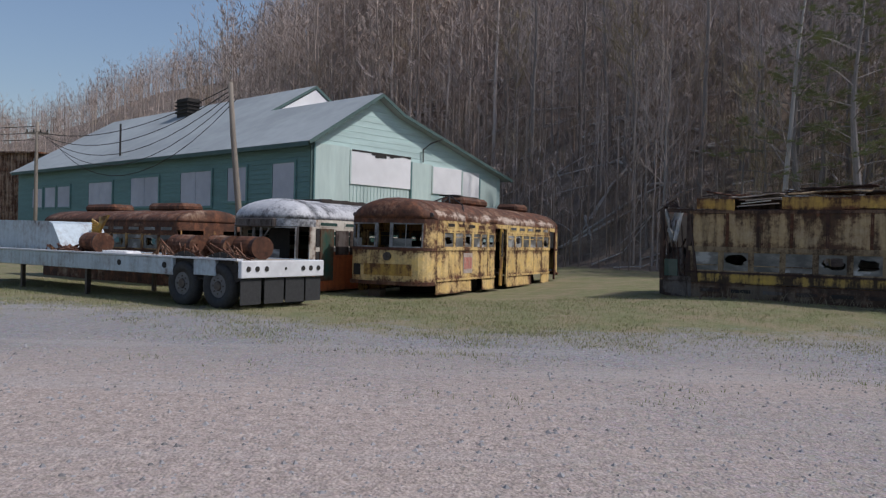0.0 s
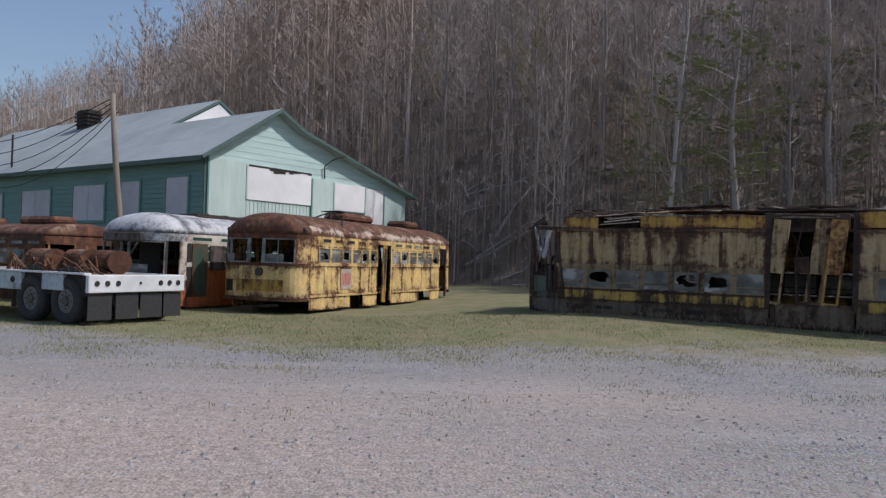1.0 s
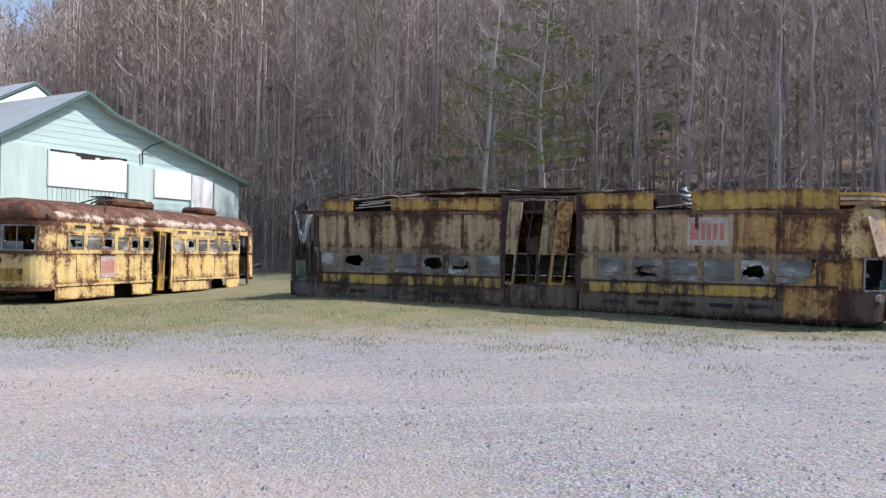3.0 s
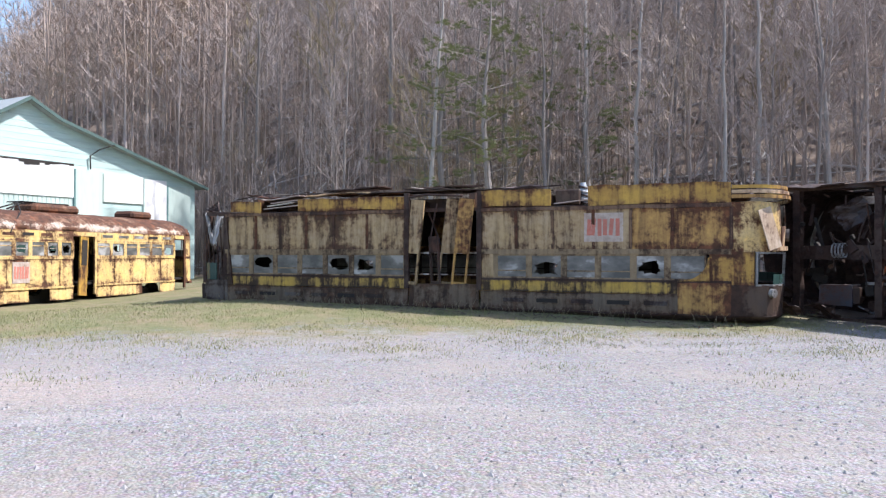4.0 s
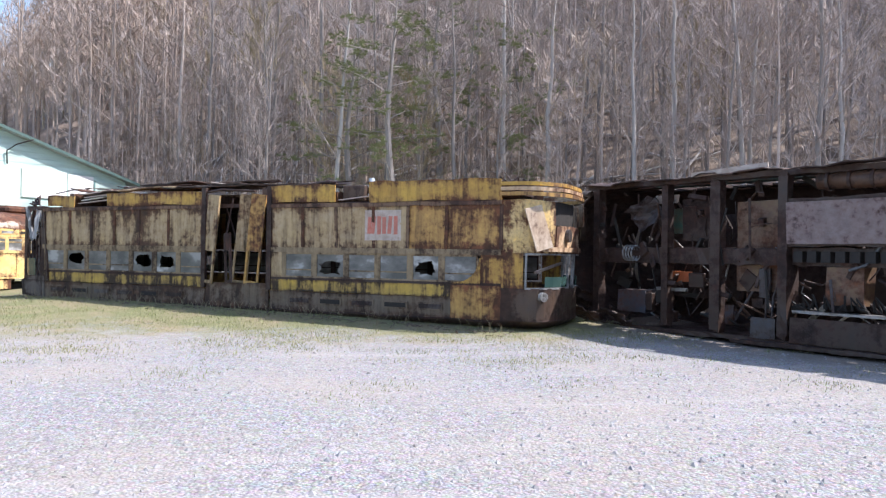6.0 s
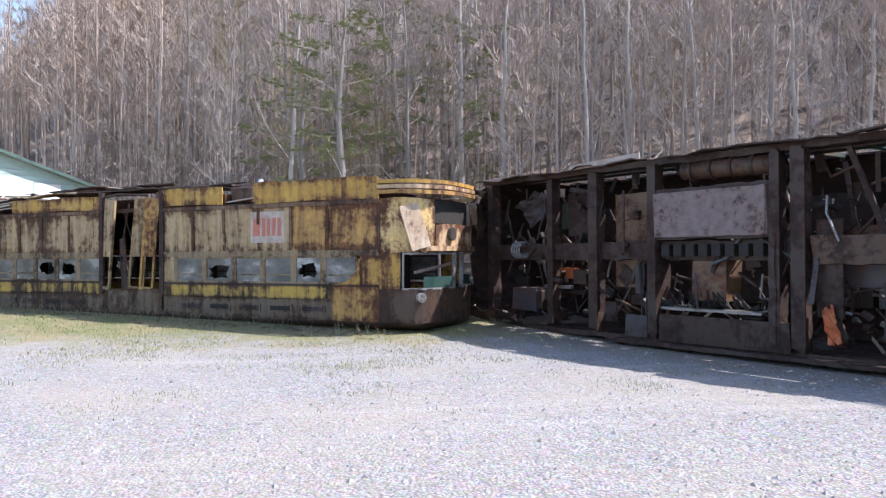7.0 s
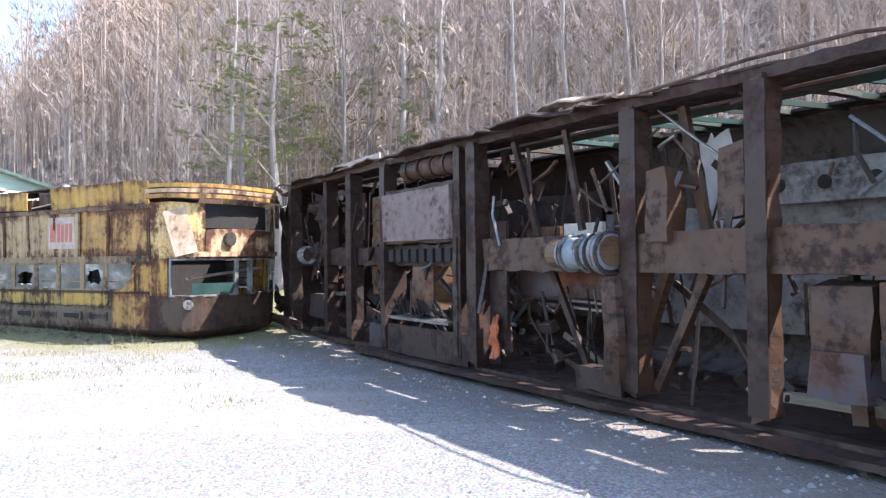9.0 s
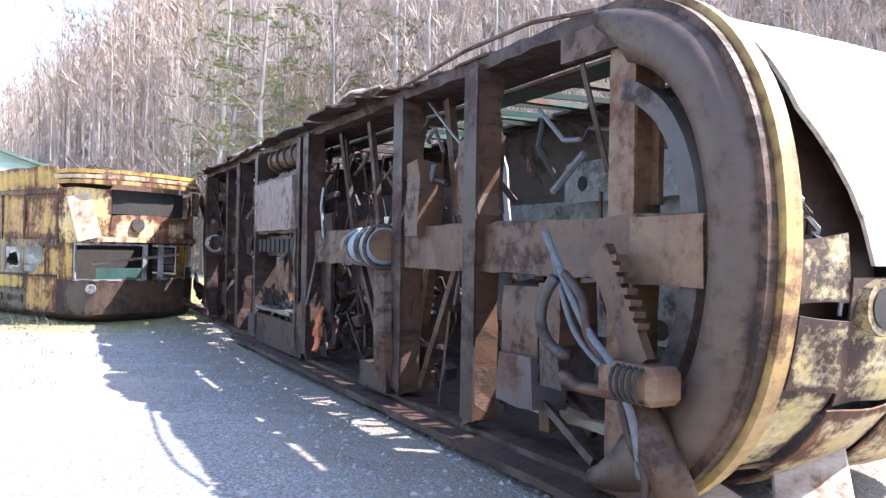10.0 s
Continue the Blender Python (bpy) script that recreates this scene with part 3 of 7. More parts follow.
for i in range(5):
    cable((-7.9 + 0.05 * i, 28.2, 7.1 - 0.12 * i), (-24.5 + 0.3 * i, 46.0, 7.6 - 0.2 * i), 0.9 + 0.35 * i)
for i in range(3):
    cable((-24.3, 46.0, 7.9 - 0.4 * i), (-60, 52, 9.5 - 0.3 * i), 0.8)


# ---- streetcars ----
class Shell:
    """The skin of a streetcar: upright sides up to v = 1, then the roof's curve to its middle at v = 2. x is its length, +x its front."""

    def __init__(self, half, side, width, eaves, height, nose=0.95, power=2.5):
        self.half, self.side, self.hw, self.zr, self.h, self.nose, self.power = half, side, width / 2, eaves, height, nose, power

    def prof(self, v, off):
        if v <= 1:
            return 0.0, v * self.zr
        a = (v - 1) * math.pi / 2
        return (self.hw - off) * (1 - math.cos(a)), self.zr + (self.h - self.zr - off) * math.sin(a)

    def on_side(self, x, v, s, off=0.0):
        i, z = self.prof(v, off)
        return Vector((x, s * (self.hw - off - i), z))

    def on_end(self, a, v, e, off=0.0):
        """a: -1 to 1 round the nose from one corner to the other."""
        i, z = self.prof(v, off)
        t = a * math.pi / 2
        c, s = abs(math.cos(t)) ** (2 / self.power), abs(math.sin(t)) ** (2 / self.power)
        k = 1 - i / self.hw
        lean = 0.12 * max(0.0, v - 0.55) if v < 1 else 0.054
        return Vector((e * (self.side + (self.nose - off - lean) * c * k), math.copysign(s, a) * (self.hw - off - i), z))


def patch(bm, point, u0, u1, v0, v1, nu, nv, out=0.0, thick=0.03, dent=0.0, seed=0):
    """A plate on a shell, from u0 to u1 and v0 to v1, out metres proud of it."""
    layer = bm.verts.layers.float.get("edge") or bm.verts.layers.float.new("edge")
    rows = []
    for off in (-out, thick - out):
        grid = []
        for j in range(nv + 1):
            for i in range(nu + 1):
                p = point(u0 + (u1 - u0) * i / nu, v0 + (v1 - v0) * j / nv, off)
                if dent:
                    p = p + Vector((noise.noise(p * 1.7 + Vector((seed, 0, 0))), noise.noise(p * 1.7 + Vector((0, seed, 9))), noise.noise(p * 1.7 + Vector((5, 0, seed))))) * dent
                vert = bm.verts.new(p)
                vert[layer] = (1.0 if min(nu, nv) > 1 else 0.3) if i in (0, nu) or j in (0, nv) else 0.0
                grid.append(vert)
        rows.append(grid)
    a, b = rows
    k = nu + 1
    for j in range(nv):
        for i in range(nu):
            q = (j * k + i, j * k + i + 1, (j + 1) * k + i + 1, (j + 1) * k + i)
            bm.faces.new([a[n] for n in q])
            bm.faces.new([b[n] for n in q[::-1]])
    rim = list(range(nu)) + [nu + j * k for j in range(nv)] + [nv * k + i for i in range(nu, 0, -1)] + [j * k for j in range(nv, 0, -1)]
    for m, n in zip(rim, rim[1:] + rim[:1]):
        bm.faces.new((a[n], a[m], b[m], b[n]))
    bmesh.ops.recalc_face_normals(bm, faces=bm.faces[:])
    return bm


def vz(shell, z):
    return z / shell.zr


def side_plate(name, car, shell, s, x0, x1, z0, z1, mat, out=0.0, thick=0.03, dent=0.0, label="", seed=0, nu=6, nv=5):
    bm = patch(bmesh.new(), lambda u, v, o: shell.on_side(u, v, s, o), x0, x1, vz(shell, z0), vz(shell, z1), nu, nv, out, thick, dent, seed)
    return part(name, bm, mat, car, label)


def end_plate(name, car, shell, e, a0, a1, z0, z1, mat, out=0.0, thick=0.03, dent=0.0, label="", nu=8, nv=2, seed=0):
    bm = patch(bmesh.new(), lambda u, v, o: shell.on_end(u, v, e, o), a0, a1, vz(shell, z0), vz(shell, z1), nu, nv, out, thick, dent, seed)
    return part(name, bm, mat, car, label, smooth=False)


def roof(name, car, shell, mat, dent=0.0, label="", v0=1.0, sides=(1, -1), x0=None, x1=None, ends=(1, -1)):
    bm = bmesh.new()
    for s in sides:
        patch(bm, lambda u, v, o: shell.on_side(u, v, s, o), x0 if x0 is not None else -shell.side, x1 if x1 is not None else shell.side, v0, 2.0, 24, 8, 0, 0.03, dent)
    for e in ends:
        patch(bm, lambda u, v, o: shell.on_end(u, v, e, o), -1, 1, v0, 1.985, 20, 8, 0, 0.03, dent)
    return part(name, bm, mat, car, label, smooth=True)


def window_row(car, shell, s, edges, z0, z1, glass, frame_mat, broken=(), post=0.07):
    """Side windows between the x-values of edges, each with its frame and pane."""
    for i, (a, b) in enumerate(zip(edges, edges[1:])):
        bm = bmesh.new()
        f = lambda u, v, o: shell.on_side(u, v, s, o)
        t = 0.035
        zz0, zz1 = vz(shell, z0), vz(shell, z1)
        tv = t / shell.zr
        bars = ((a + post / 2, a + post / 2 + t, zz0, zz1), (b - post / 2 - t, b - post / 2, zz0, zz1), (a + post / 2 + t, b - post / 2 - t, zz0, zz0 + tv), (a + post / 2 + t, b - post / 2 - t, zz1 - tv, zz1),
                               (a + post / 2 + t, b - post / 2 - t, zz0 + (zz1 - zz0) * 0.66, zz0 + (zz1 - zz0) * 0.66 + tv * 0.7))
        for u0, u1, v0, v1 in bars[:4] if i in broken else bars:
            patch(bm, f, u0, u1, v0, v1, 1, 1, 0.0, 0.03)
        w = part("window", bm, frame_mat, car)
        bm = bmesh.new()
        if i in broken:
            # what is left of a smashed pane: glass round an uneven hole
            y = shell.on_side(0, zz0, s, 0.02).y
            rnd = random.Random(i + int(abs(a) * 10))
            cx, cz, hx, hz = (a + b) / 2, (z0 + z1) / 2, (b - a) / 2 - post, (z1 - z0) / 2 - 0.02
            drop = rnd.uniform(-0.25, 0.25)
            loops = []
            for k in range(16):
                c, q = math.cos(k * math.pi / 8), math.sin(k * math.pi / 8)
                m = max(abs(c), abs(q))
                g = rnd.uniform(0.55, 0.93)
                u = (hx * g * math.copysign(abs(c) ** 0.6, c), hz * (0.7 * g * math.copysign(abs(q) ** 0.6, q) + drop))
                loops.append([bm.verts.new((cx + p, y - d, cz + r)) for p, r in ((hx * c / m, hz * q / m), u) for d in (0.0, s * 0.006)])
            for p, q in zip(loops, loops[1:] + loops[:1]):
                bm.faces.new((p[0], q[0], q[2], p[2]))
                bm.faces.new((p[1], p[3], q[3], q[1]))
                bm.faces.new((p[2], q[2], q[3], p[3]))
        else:
            patch(bm, f, a + post / 2 + t, b - post / 2 - t, zz0 + tv, zz1 - tv, 1, 1, -0.012, 0.008)
        part("pane", bm, glass, w)
        # the post before the window
        part("post", patch(bmesh.new(), f, a - post / 2, a + post / 2, zz0 - 0.01, zz1 + 0.01, 1, 1, 0.004, 0.05), frame_mat, car)


def small_windows(car, shell, s, edges, z0, z1, pane_mat, rim_mat, open_ones=()):
    """The low windows for standing riders, just below the roof."""
    for i, (a, b) in enumerate(zip(edges, edges[1:])):
        m, h = (b - a) * 0.14, (z1 - z0) * 0.14
        w = side_plate("standee_window", car, shell, s, a + m, b - m, z0 + h, z1 - h, rim_mat, 0.012, 0.02, nu=1, nv=1)
        # Open ones get a near-black pane for the unlit inside.
        side_plate("pane", w, shell, s, a + m + 0.04, b - m - 0.04, z0 + h + 0.035, z1 - h - 0.035, DARK if i in open_ones else pane_mat, 0.017, 0.01, nu=1, nv=1)


def emblem_sign(car, m, w, h, label):
    """A white square with a worn red emblem of plain strokes."""
    sign = part("sign", box(bmesh.new(), -w / 2, w / 2, -h / 2, h / 2, 0, 0.008, m), SIGN_WHITE, car, label)
    t = 0.1 * w
    for x0, y0, x1, y1 in ((-0.36, -0.3, -0.36, 0.3), (-0.22, -0.3, -0.18, 0.28), (-0.04, 0.28, -0.04, -0.28), (0.1, -0.3, 0.1, 0.3), (0.24, -0.3, 0.28, 0.28), (0.38, 0.28, 0.36, -0.28)):
        bm = beam(bmesh.new(), (x0 * w, y0 * h, 0.01), (x1 * w, y1 * h, 0.01), t, 0.006)
        bmesh.ops.transform(bm, matrix=m, verts=bm.verts[:])
        part("emblem_stroke", bm, RED_PAINT, sign)


def wheel_truck(car, x, mat):
    """A four-wheeled bogie under a standing car."""
    t = part("truck", boxed(x - 1.1, x + 1.1, -0.8, 0.8, -0.15, 0.2, bevel=0.05), mat, car)
    for dx in (-0.8, 0.8):
        for s in (-1, 1):
            bm = bmesh.new()
            tube(bm, [(x + dx, s * 0.66, 0.05), (x + dx, s * 0.8, 0.05)], 0.32, 16)
            part("wheel", bm, mat, t)


# ---- the upright yellow streetcar ----
def standing_car():
    m = Matrix(((-0.46, 0.888, 0, 0), (-0.888, -0.46, 0, 0), (0, 0, 1, 0), (0, 0, 0, 1)))
    nose = Vector((-1.65, 21.35, 0.1))
    fwd = Vector((-0.46, -0.888, 0))
    sh = Shell(6.0, 5.0, 2.6, 2.1, 2.72, nose=0.75, power=3.2)
    c = nose - fwd * 5.72
    car = thing("streetcar", Matrix.Translation(c) @ m, "upright rusty yellow streetcar with a brown roof on grass", "streetcar", "streetcars")
    S = sh.side
    door = (-0.1, 0.95)
    back_door = (-4.95, -4.3)
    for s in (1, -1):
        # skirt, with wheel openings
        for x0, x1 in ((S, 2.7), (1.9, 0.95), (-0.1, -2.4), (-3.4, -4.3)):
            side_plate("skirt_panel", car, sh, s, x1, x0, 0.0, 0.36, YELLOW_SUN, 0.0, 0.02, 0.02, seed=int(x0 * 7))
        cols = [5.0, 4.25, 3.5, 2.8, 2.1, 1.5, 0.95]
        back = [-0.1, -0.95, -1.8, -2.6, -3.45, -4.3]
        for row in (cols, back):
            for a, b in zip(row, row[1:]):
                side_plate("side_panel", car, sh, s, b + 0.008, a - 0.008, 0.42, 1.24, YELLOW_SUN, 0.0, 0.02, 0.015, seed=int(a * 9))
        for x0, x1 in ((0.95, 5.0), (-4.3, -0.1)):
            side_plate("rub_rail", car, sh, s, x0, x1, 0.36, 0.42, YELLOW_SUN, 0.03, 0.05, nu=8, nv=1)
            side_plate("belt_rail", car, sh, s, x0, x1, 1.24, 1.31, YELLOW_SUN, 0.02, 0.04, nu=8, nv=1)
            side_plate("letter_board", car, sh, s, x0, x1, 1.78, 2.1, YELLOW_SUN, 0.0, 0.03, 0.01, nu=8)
        window_row(car, sh, s, [0.95, 1.5, 2.05, 2.65, 3.25, 3.9, 4.6][::1], 1.31, 1.78, DUSTY_GLARE_GLASS, YELLOW_SUN, broken=(0, 1, 3, 5))
        window_row(car, sh, s, [-4.3, -3.6, -2.9, -2.2, -1.5, -0.8, -0.1], 1.31, 1.78, DUSTY_GLARE_GLASS, YELLOW_SUN, broken=(0, 4))
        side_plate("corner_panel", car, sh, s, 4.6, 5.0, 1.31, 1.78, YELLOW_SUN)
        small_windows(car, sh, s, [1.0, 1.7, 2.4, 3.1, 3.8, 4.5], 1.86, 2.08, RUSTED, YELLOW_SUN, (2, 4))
        small_windows(car, sh, s, [-4.2, -3.4, -2.6, -1.8, -1.0, -0.2], 1.86, 2.08, DUSTY_GLARE_GLASS, YELLOW_SUN, (1,))
        side_plate("door_header", car, sh, s, door[0], door[1], 1.95, 2.1, YELLOW_SUN)
        side_plate("door_header", car, sh, s, back_door[0], back_door[1], 1.95, 2.1, YELLOW_SUN)
        side_plate("door_post", car, sh, s, -0.12, 0.0, 0.1, 1.95, YELLOW_SUN, 0.01, 0.06)
        side_plate("end_post", car, sh, s, -5.0, -4.9, 0.1, 2.1, RUSTED, 0.01, 0.06)
    # half-open folding door leaf
    leaf = part("door", boxed(0, 0.5, -0.02, 0.02, 0.05, 1.9, Matrix.Translation((0.42, 1.33, 0.02)) @ Matrix.Rotation(radians(14), 4, "Z") @ Matrix.Rotation(radians(-4), 4, "Y")), YELLOW_CLEAN, car, "leaning pale yellow door leaf")
    part("pane", boxed(0.08, 0.42, -0.03, 0.03, 1.0, 1.8, Matrix.Translation((0.42, 1.33, 0.02)) @ Matrix.Rotation(radians(14), 4, "Z") @ Matrix.Rotation(radians(-4), 4, "Y")), DARK, leaf)
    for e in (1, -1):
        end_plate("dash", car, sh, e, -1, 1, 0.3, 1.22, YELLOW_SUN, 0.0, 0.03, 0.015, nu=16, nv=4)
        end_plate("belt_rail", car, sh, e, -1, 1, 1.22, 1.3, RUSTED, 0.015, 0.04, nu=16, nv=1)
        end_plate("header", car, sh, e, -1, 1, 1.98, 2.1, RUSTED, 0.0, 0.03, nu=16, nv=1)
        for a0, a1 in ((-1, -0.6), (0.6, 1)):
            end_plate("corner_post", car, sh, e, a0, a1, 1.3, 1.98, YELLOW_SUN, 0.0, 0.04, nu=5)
        end_plate("bumper", car, sh, e, -0.95, 0.95, 0.26, 0.36, RUSTED, 0.05, 0.09, nu=16, nv=1)
        for a0, a1 in ((-0.6, -0.03), (0.03, 0.6)):
            bm = bmesh.new()
            f = lambda u, v, o: sh.on_end(u, v, e, o)
            for p in ((a0, a0 + 0.03, 1.3, 1.98), (a1 - 0.03, a1, 1.3, 1.98), (a0 + 0.03, a1 - 0.03, 1.3, 1.335), (a0 + 0.03, a1 - 0.03, 1.945, 1.98), (a0 + 0.2, a0 + 0.215, 1.335, 1.945)):
                patch(bm, f, p[0], p[1], vz(sh, p[2]), vz(sh, p[3]), 3, 1, 0.01, 0.05)
            w = part("windscreen", bm, GREY_PANEL, car, "two-light windscreen in a bare metal frame")
            bm = bmesh.new()
            patch(bm, f, a0 + 0.03, a1 - 0.25, vz(sh, 1.335), vz(sh, 1.55), 3, 1, -0.01, 0.01)
            part("pane", bm, DUSTY_GLARE_GLASS, w)
    # the dash opening, its unlit inside a near-black plate, and the patches
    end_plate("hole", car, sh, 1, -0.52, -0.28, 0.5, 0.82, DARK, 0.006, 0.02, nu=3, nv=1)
    end_plate("patch_plate", car, sh, 1, -0.2, 0.36, 0.52, 0.84, YELLOW_CLEAN, 0.012, 0.02, nu=5, nv=1, label="plain yellow cover plate")
    bm = bmesh.new()
    p = sh.on_end(0.02, vz(sh, 1.05), 1)
    tube(bm, [p + Vector((-0.03, 0, 0)), p + Vector((0.06, 0, 0))], 0.12, 14)
    part("headlamp", bm, DARK_METAL, car)
    for a in (-0.86, 0.86):
        bm = bmesh.new()
        p = sh.on_end(a, 1.12, 1)
        tube(bm, [p + Vector((-0.04, 0, 0)), p + Vector((0.05, 0, 0.01))], 0.06, 10)
        part("marker_lamp", bm, DARK_METAL, car)
    roof("roof", car, sh, RUSTED, 0.02, "brown rusted roof with white paint flakes")
    bm = patch(bmesh.new(), lambda u, v, o: sh.on_side(u, v, 1, o), -5.0, 5.0, 1.0, 1.28, 16, 2, 0.006, 0.012)
    part("roof_edge", bm, RUST_WHITE, car, "roof edge with flaking white paint")
    for x, l in ((0.6, 2.0), (-3.6, 1.2)):
        bm = bmesh.new()
        box(bm, x - l / 2, x + l / 2, -0.42, 0.42, sh.h - 0.06, sh.h + 0.24, bevel=0.1)
        part("roof_hood", bm, RUSTED, car)
    bm = bmesh.new()
    tube(bm, [(2.2, 0, 2.75), (1.6, 0.05, 2.98), (-0.2, 0.1, 3.0)], 0.03, 6)
    tube(bm, [(2.3, -0.3, 2.75), (1.7, 0.0, 2.99)], 0.025, 6)
    tube(bm, [(2.4, 0.35, 2.7), (1.8, 0.0, 2.98)], 0.025, 6)
    for i in range(6):
        tube(bm, [(1.4 + 0.1 * i, -0.3, 2.98), (1.4 + 0.1 * i, 0.3, 2.99)], 0.015, 5)
    part("trolley_base", bm, DARK, car, "dark trolley pole base on the roof")
    bm = bmesh.new()
    tube(bm, [(1.9, 0.1, 2.96), (2.6, 0.9, 2.62), (3.2, 1.25, 2.25), (3.4, 1.33, 2.0)], 0.02, 5)
    part("rope", bm, DARK, car)
    part("floor", boxed(-5.2, 5.2, -1.2, 1.2, 0.42, 0.5), DARK, car)
    for x in (2.3, -2.9):
        wheel_truck(car, x, DARK)
    rnd = random.Random(2)
    for i in range(8):
        x = -4 + i * 1.1
        bm = bmesh.new()
        box(bm, x, x + 0.42, -0.95, -0.5, 0.5, 1.35)
        box(bm, x, x + 0.1, -0.95, -0.5, 1.0, 1.5)
        part("bench", bm, DARK, car)
    part("support_block", boxed(5.2, 5.55, -0.6, -0.2, -0.14, 0.1, bevel=0.02), DARK_WOOD, car)
    emblem_sign(car, Matrix.Translation((3.0, 1.308, 0.86)) @ Matrix.Rotation(radians(180), 4, "Z") @ Matrix.Rotation(radians(90), 4, "X"), 0.62, 0.6, "faded white sign with a red emblem")
    return car


standing_car()


# ---- the overturned yellow streetcar ----
def overturned_car():
    """It lies on its roof: its +z points down, its +y side faces the yard."""
    U, N = Vector((0.819, -0.575, 0)), Vector((0.575, 0.819, 0))
    c = N * 21.82 + U * -0.1 + Vector((0, 0, 3.02))
    m = Matrix(((U.x, -N.x, 0, c.x), (U.y, -N.y, 0, c.y), (0, 0, -1, c.z), (0, 0, 0, 1)))
    car = thing("streetcar", m, "rusty yellow streetcar lying upside down on its roof", "streetcar", "streetcars")
    sh = Shell(7.15, 6.35, 2.64, 2.74, 2.98, nose=1.02, power=3.0)
    back = Shell(7.15, 6.2, 2.64, 2.74, 2.98, nose=0.95, power=7.0)
    s = 1
    # skirt strips (now the top edge), partly torn off
    for x0, x1, z0 in ((-6.1, -5.15, 0.14), (-4.0, -0.98, 0.12), (0.97, 2.6, 0.06), (3.45, 6.35, 0.02)):
        side_plate("skirt_panel", car, sh, s, x0, x1, z0, 0.43, YELLOW_CLEAN, 0.01, 0.02, 0.05, seed=int(x0 * 3), nu=8, nv=3)
    for x0, x1 in ((-6.3, -0.9), (0.95, 6.35)):
        side_plate("rub_rail", car, sh, s, x0, x1, 0.45, 0.53, DRIPS, 0.03, 0.05, 0.02, nu=12, nv=1)
        side_plate("belt_rail", car, sh, s, x0, x1, 1.39, 1.5, WINDOW_TAN, 0.018, 0.04, nu=12, nv=1)
        side_plate("upper_band", car, sh, s, x0, min(x1, 5.3), 2.08, 2.33, BAND, 0.0, 0.03, 0.015, nu=12)
        side_plate("window_rail", car, sh, s, x0, x1, 2.04, 2.09, CHARRED, 0.012, 0.04, nu=12, nv=1)
        side_plate("letter_board", car, sh, s, x0, x1, 2.34, 2.74, LETTER, -0.01, 0.03, 0.04, nu=18, nv=4)
    left, right = [-6.2, -5.3, -4.55, -3.75, -2.95, -2.0, -0.9], [0.95, 1.8, 2.65, 3.55, 4.35, 5.2, 6.35]
    for row in (left, right):
        for i, (a, b) in enumerate(zip(row, row[1:])):
            side_plate("side_panel", car, sh, s, a + 0.006, b - 0.006, 0.53, 1.39, TAN if b < 4.4 else YELLOW, 0.0, 0.02, 0.018, seed=int(a * 11))
            side_plate("seam_strip", car, sh, s, b - 0.035, b + 0.035, 0.53, 1.39, (RUSTED, DRIPS)[i % 2], 0.012, 0.02, 0.02, nu=2, nv=6)
    window_row(car, sh, s, [-6.2, -5.45, -4.7, -3.95, -3.2, -2.45, -1.7, -0.95], 1.5, 2.04, DUSTY_GLARE_GLASS, WINDOW_TAN, broken=(1, 4, 5))
    window_row(car, sh, s, [1.3, 2.1, 2.9, 3.65, 4.4, 5.1, 5.9], 1.5, 2.04, DUSTY_GLARE_GLASS, WINDOW_TAN, broken=(1, 4))
    # last window ends in a curve; yellow corner behind it
    bm = bmesh.new()
    rim = [(5.93, 2.06), (5.3, 2.06)] + [(5.4 + 0.5 * math.sin(k * math.pi / 16), 1.56 + 0.48 * math.cos(k * math.pi / 16)) for k in range(9)] + [(5.93, 1.56)]
    fr, bk = [bm.verts.new((x, 1.332, z)) for x, z in rim], [bm.verts.new((x, 1.31, z)) for x, z in rim]
    bm.faces.new(fr)
    bm.faces.new(bk[::-1])
    for k in range(len(rim)):
        bm.faces.new((fr[(k + 1) % len(rim)], fr[k], bk[k], bk[(k + 1) % len(rim)]))
    bmesh.ops.recalc_face_normals(bm, faces=bm.faces[:])
    part("window_corner", bm, YELLOW_CLEAN, car)
    side_plate("corner_panel", car, sh, s, 5.93, 6.35, 1.5, 2.08, YELLOW_CLEAN)
    side_plate("corner_panel", car, sh, s, 5.3, 6.35, 2.06, 2.74, YELLOW, 0.004, 0.03, 0.02)
    side_plate("corner_panel", car, sh, s, 0.95, 1.3, 1.5, 2.04, TAN)
    small = [-6.1 + 0.78 * i for i in range(7)]
    small_windows(car, sh, s, small, 2.42, 2.64, SOOT_GREY, LETTER, (1, 4))
    small_windows(car, sh, s, [1.35 + 0.78 * i for i in range(6)], 2.42, 2.64, NOSE_STEEL, LETTER, (1, 3))
    # centre doors: four tall leaves, two of them bare
    for i, (x, mat, tilt) in enumerate(((-0.8, TAN, -6), (-0.4, CHARRED, 3), (0.1, TAN, -7), (0.42, YELLOW, -6))):
        mm = Matrix.Translation((x, 1.3, 0.2)) @ Matrix.Rotation(radians(tilt), 4, "Y") @ Matrix.Rotation(radians((8, 30, -25, -10)[i]), 4, "Z")
        leaf = part("door_leaf", boxed(0, 0.36, -0.025, 0.025, 0.0 if i != 1 else 0.9, 1.28, mm), mat, car, "narrow folding door leaf")
        bm = bmesh.new()
        for z0, z1, x0, x1 in ((1.28, 1.95, 0, 0.05), (1.28, 1.95, 0.31, 0.36), (1.95, 2.02, 0, 0.36)):
            box(bm, x0, x1, -0.025, 0.025, z0, z1, mm)
        part("leaf_frame", bm, mat, leaf)
    for x in (-0.93, 0.92):
        side_plate("door_post", car, sh, s, x - 0.06, x + 0.06, 0.05, 2.33, CHARRED, 0.03, 0.07, nu=1)
